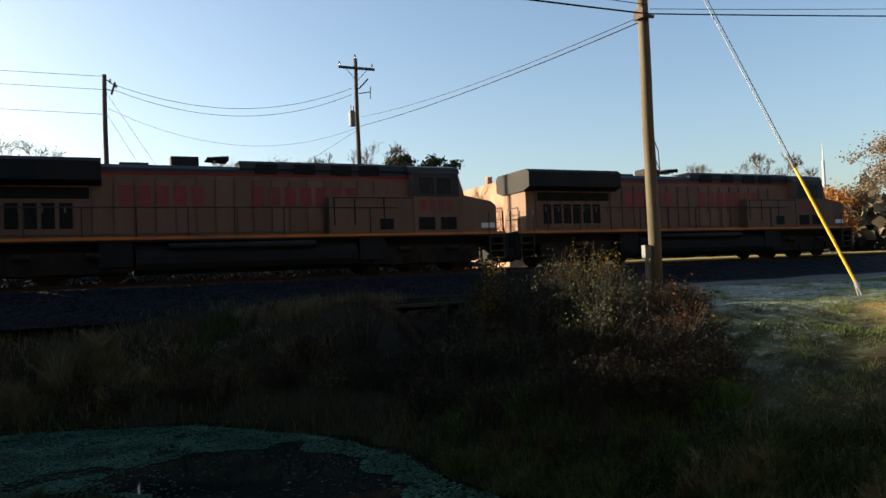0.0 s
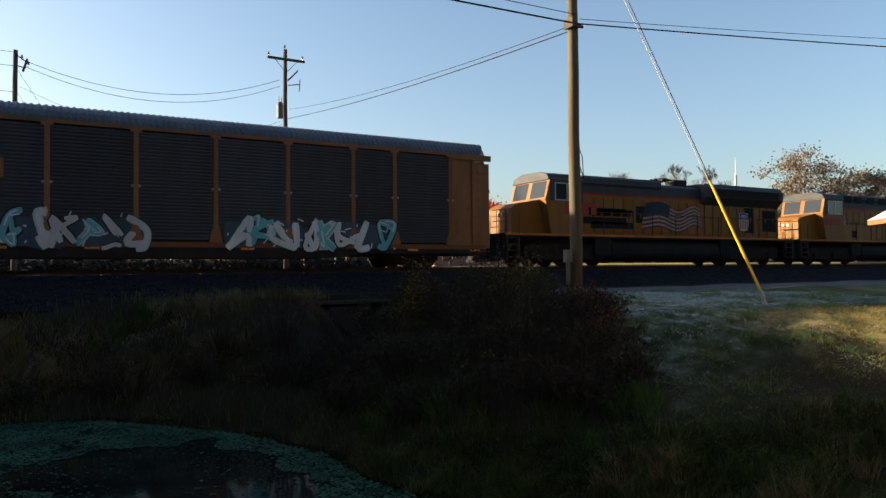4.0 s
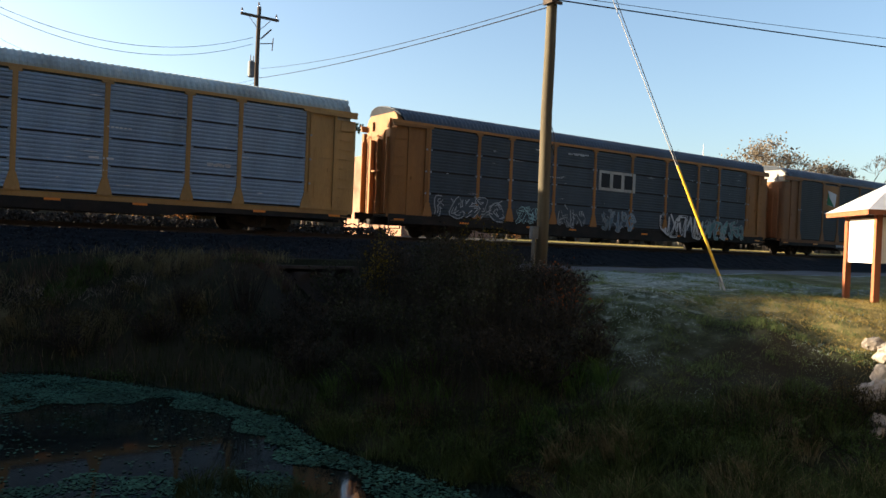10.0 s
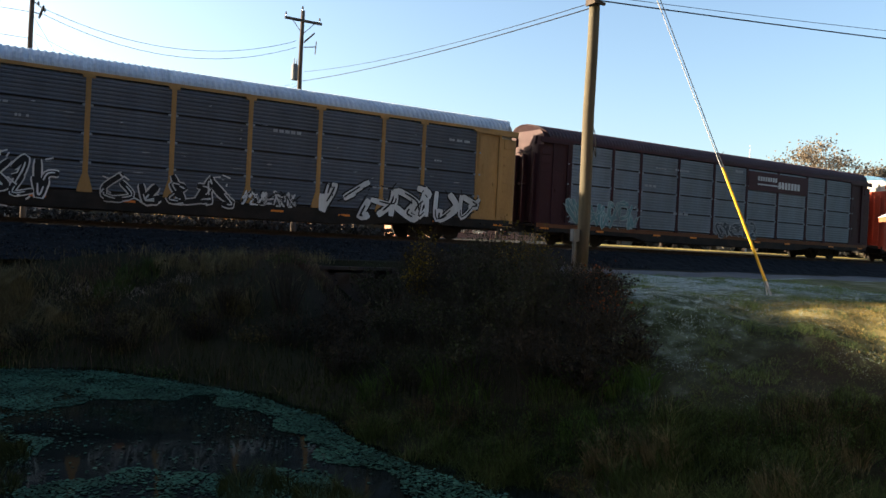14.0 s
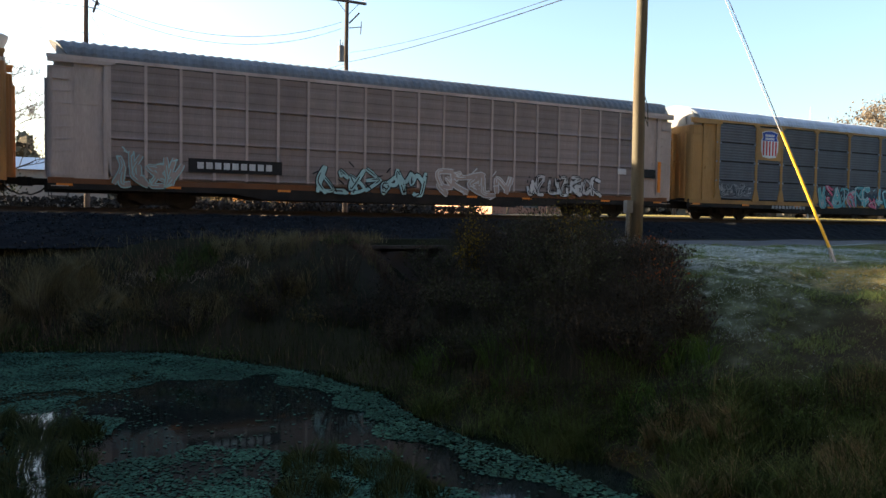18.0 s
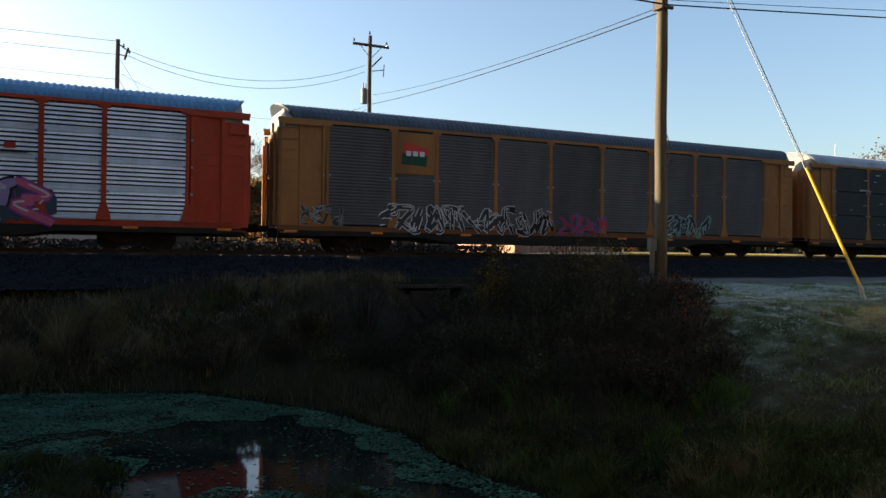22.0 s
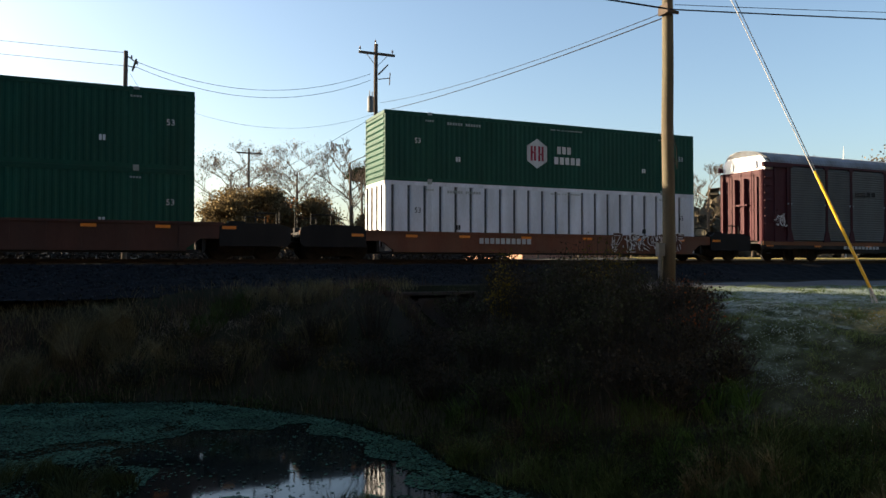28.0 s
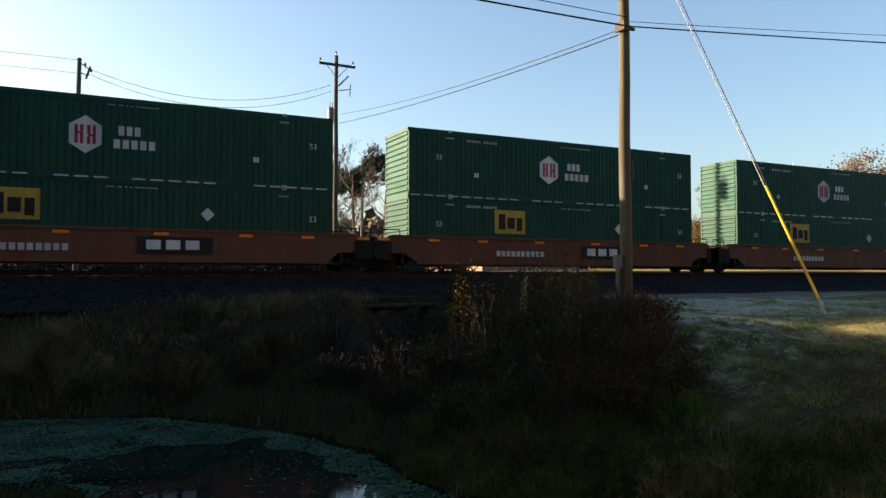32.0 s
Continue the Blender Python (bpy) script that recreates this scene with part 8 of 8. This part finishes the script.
    for y in (-0.4, -0.1, 0.2, 0.4):
        hn.tube((rear + 8.7, y, 4.66), (rear + 9.5, y, 4.66), 0.04, 0.1, 8)
    part("horn", hn, STEEL_DARK, lo)
    # cab and nose
    cab = Shape()
    c1 = cab0 + 2.05
    cab.slab([(cab0, 1.6), (c1, 1.6), (c1 + 0.3, 3.2), (c1 + 0.02, 4.15), (cab0, 4.15)], -1.48, 1.48)
    part("cab", cab, body, lo)
    for side in (-1, 1):
        part("cab_band", Shape().box(cab0, c1 + 0.05, side * 1.48 - 0.008, side * 1.48 + 0.008, 3.12, 4.12), LOCO_GREY, lo, "dark band round the cab windows")
    part("cab_roof", Shape().prism([(-1.49, 4.1), (1.49, 4.1), (1.35, 4.36), (0.6, 4.52), (-0.6, 4.52), (-1.35, 4.36)], cab0 - 0.08, c1 + 0.12), LOCO_GREY, lo)
    for side in (-1, 1):
        for a, b in ((cab0 + 0.25, cab0 + 0.95), (cab0 + 1.05, cab0 + 1.75)):
            w_ = part("side_window", Shape().box(a, b, -0.012, 0.02, 3.2, 3.92), GRIMY_GLASS if faded else GLASS_DARK, lo, at=pose(0, side * 1.48, 0, 0, 0, 0))
            part("window_frame", Shape().box(a - 0.05, b + 0.05, -0.025, 0.03, 3.14, 3.2).box(a - 0.05, b + 0.05, -0.025, 0.03, 3.92, 3.97).box(a - 0.05, a + 0.01, -0.025, 0.03, 3.2, 3.92).box(b - 0.01, b + 0.05, -0.025, 0.03, 3.2, 3.92), LOCO_GREY if faded else ZINC, w_, "" if faded else "bright metal window frame")
        part("windscreen", Shape().face([(c1 + 0.29, side * 0.15, 3.27), (c1 + 0.29, side * 1.3, 3.27), (c1 + 0.06, side * 1.3, 4.05), (c1 + 0.06, side * 0.15, 4.05)][::side]), GLASS_DARK, lo)
    nose = Shape().slab([(c1, 1.6), (nose_x, 1.6), (nose_x, 2.75), (nose_x - 0.25, 2.95), (c1 + 0.3, 3.2), (c1, 3.2)], -nose_w, nose_w)
    part("nose", nose, body, lo, "short hood with sloped top")
    part("headlight", Shape().tube((nose_x - 0.01, -0.16, 2.5), (nose_x + 0.03, -0.16, 2.5), 0.09, 0.09, 12).tube((nose_x - 0.01, 0.16, 2.5), (nose_x + 0.03, 0.16, 2.5), 0.09, 0.09, 12), HEADLIGHT, lo)
    part("number_board", Shape().box(c1 - 0.02, c1 + 0.1, -0.5, 0.5, 4.16, 4.36), INK_BLACK, lo)
    for side in (-1, 1):
        x = -h + 1.6
        while x < cab0 - 0.2:
            part("stanchion", kept("stanchion/1", lambda: Shape().tube((0, 0, 1.6), (0, 0, 2.68), 0.024, 0.024, 6)), RAIL_PAINT, lo, at=pose(x, side * 1.46, 0))
            x += 1.75
        part("handrail", kept("handrail/1", lambda: Shape().tube((-9.3, 0, 2.66), (5.9, 0, 2.66), 0.022, 0.022, 6)), RAIL_PAINT, lo, at=pose(0, side * 1.46, 0))
    if not faded:
        # these stand taller above the walkway
        taller = pose(0, 0, 1.6) @ Matrix.Diagonal((1, 1, 1.065, 1)) @ pose(0, 0, -1.6)
        for ob in lo.children:
            if ob.name.split(".")[0] not in ("frame", "sill_stripe", "truck", "coupler", "pilot", "step", "step_stringer", "truck_guard", "equipment_box", "fuel_tank", "air_tank"):
                ob.matrix_basis = taller @ ob.matrix_basis
    return lo


def loco_flag(lo, x0, x1, z0, z1, y, mirror):
    """A waving striped flag with a blue field on the hood side."""
    s = Shape()
    n = 16
    def pt(u, v):
        return (x0 + (x1 - x0) * u + 0.5 * (u - 0.3) * (1 - v), y, z0 + (z1 - z0) * (0.10 + 0.62 * v + 0.16 * u * v + 0.11 * math.sin(u * 10 + 0.4) * (1.3 - u)))
    for i in range(n):
        for j in range(13):
            u0, u1 = i / n, (i + 1) / n
            field = (u0 >= 0.56) and j >= 6
            s.face([pt(u0, j / 13), pt(u1, j / 13), pt(u1, (j + 1) / 13), pt(u0, (j + 1) / 13)][::mirror], 2 if field else (0 if j % 2 == 0 else 1))
    return part("flag_decal", s, [paint(0.13, 0.025, 0.03), paint(0.26, 0.225, 0.21), paint(0.02, 0.027, 0.05)], lo, "waving striped flag decal")


FADED = paint(0.165, 0.10, 0.07, 0.65, 0.6)
FADED_RED = paint(0.24, 0.05, 0.05, 0.65, 0.6)
UPY = paint(0.205, 0.088, 0.017, 0.5, 0.45)
L_MID = [725.95, 703.5, 681.05, 658.6, 636.15]
for k, mid in enumerate(L_MID):
    if k < 2:
        lo = locomotive("faded pinkish-yellow diesel locomotive with grey roof and red lettering", FADED, "wide", True)
        for x0, n in ((-4.6, 5), (0.1, 7)):
            part("lettering", bars(x0, x0 + n * 0.62, 2.75, 3.5, n, -1.034), FADED_RED, lo, "tall red lettering", kind="stuff")
        part("lettering", bars(6.9, 8.5, 2.5, 2.95, 4, -1.49), FADED_RED, lo, kind="stuff")
        rolling(lo, mid)
    elif k < 4:
        lo = locomotive("yellow diesel locomotive with grey roof and a flag on its hood", UPY, "wide")
        loco_flag(lo, -4.7, -1.2, 1.9, 3.75, 1.0 + 0.045, -1)
        part("lettering", bars(6.5, 8.2, 2.55, 3.0, 4, 1.49), LOCO_RED, lo, kind="stuff")
        part("lettering", bars(1.4, 4.8, 2.6, 2.72, 16, 1.034), LOCO_GREY, lo, kind="stuff")
        shield_sign(lo, 5.3, 6.0, 2.3, 3.2, 1.05, 1)
        part("side_vent", Shape().box(5.6, 6.05, 0.98, 1.03, 1.75, 2.2), MESH_DARK, lo)
        rolling(lo, mid, 0, 180)
    else:
        lo = locomotive("yellow diesel locomotive with flared radiators and a flag on its hood", UPY, "mac")
        loco_flag(lo, -3.0, 1.3, 1.8, 3.7, 1.0 + 0.045, -1)
        part("lettering", bars(5.2, 7.4, 2.6, 3.2, 4, 1.49), LOCO_RED, lo, kind="stuff")
        shield_sign(lo, -7.2, -6.4, 2.1, 3.1, 1.05, 1)
        part("side_vent", Shape().box(2.2, 5.2, 0.98, 1.03, 2.6, 2.95).box(2.2, 5.2, 0.98, 1.03, 1.95, 2.3).box(0.9, 2.0, 0.98, 1.03, 2.3, 3.2), MESH_DARK, lo)
        rolling(lo, mid, 0, 180)


# ---- movement ----
def motions():
    for ob, place, z, turned in ROLLING:
        walk(ob, [(t, pose(place + SPEED * (t - 30.0), TRACK_Y, z, 0, 0, turned)) for t in (0, 8, 16, 24, 32)])


motions()
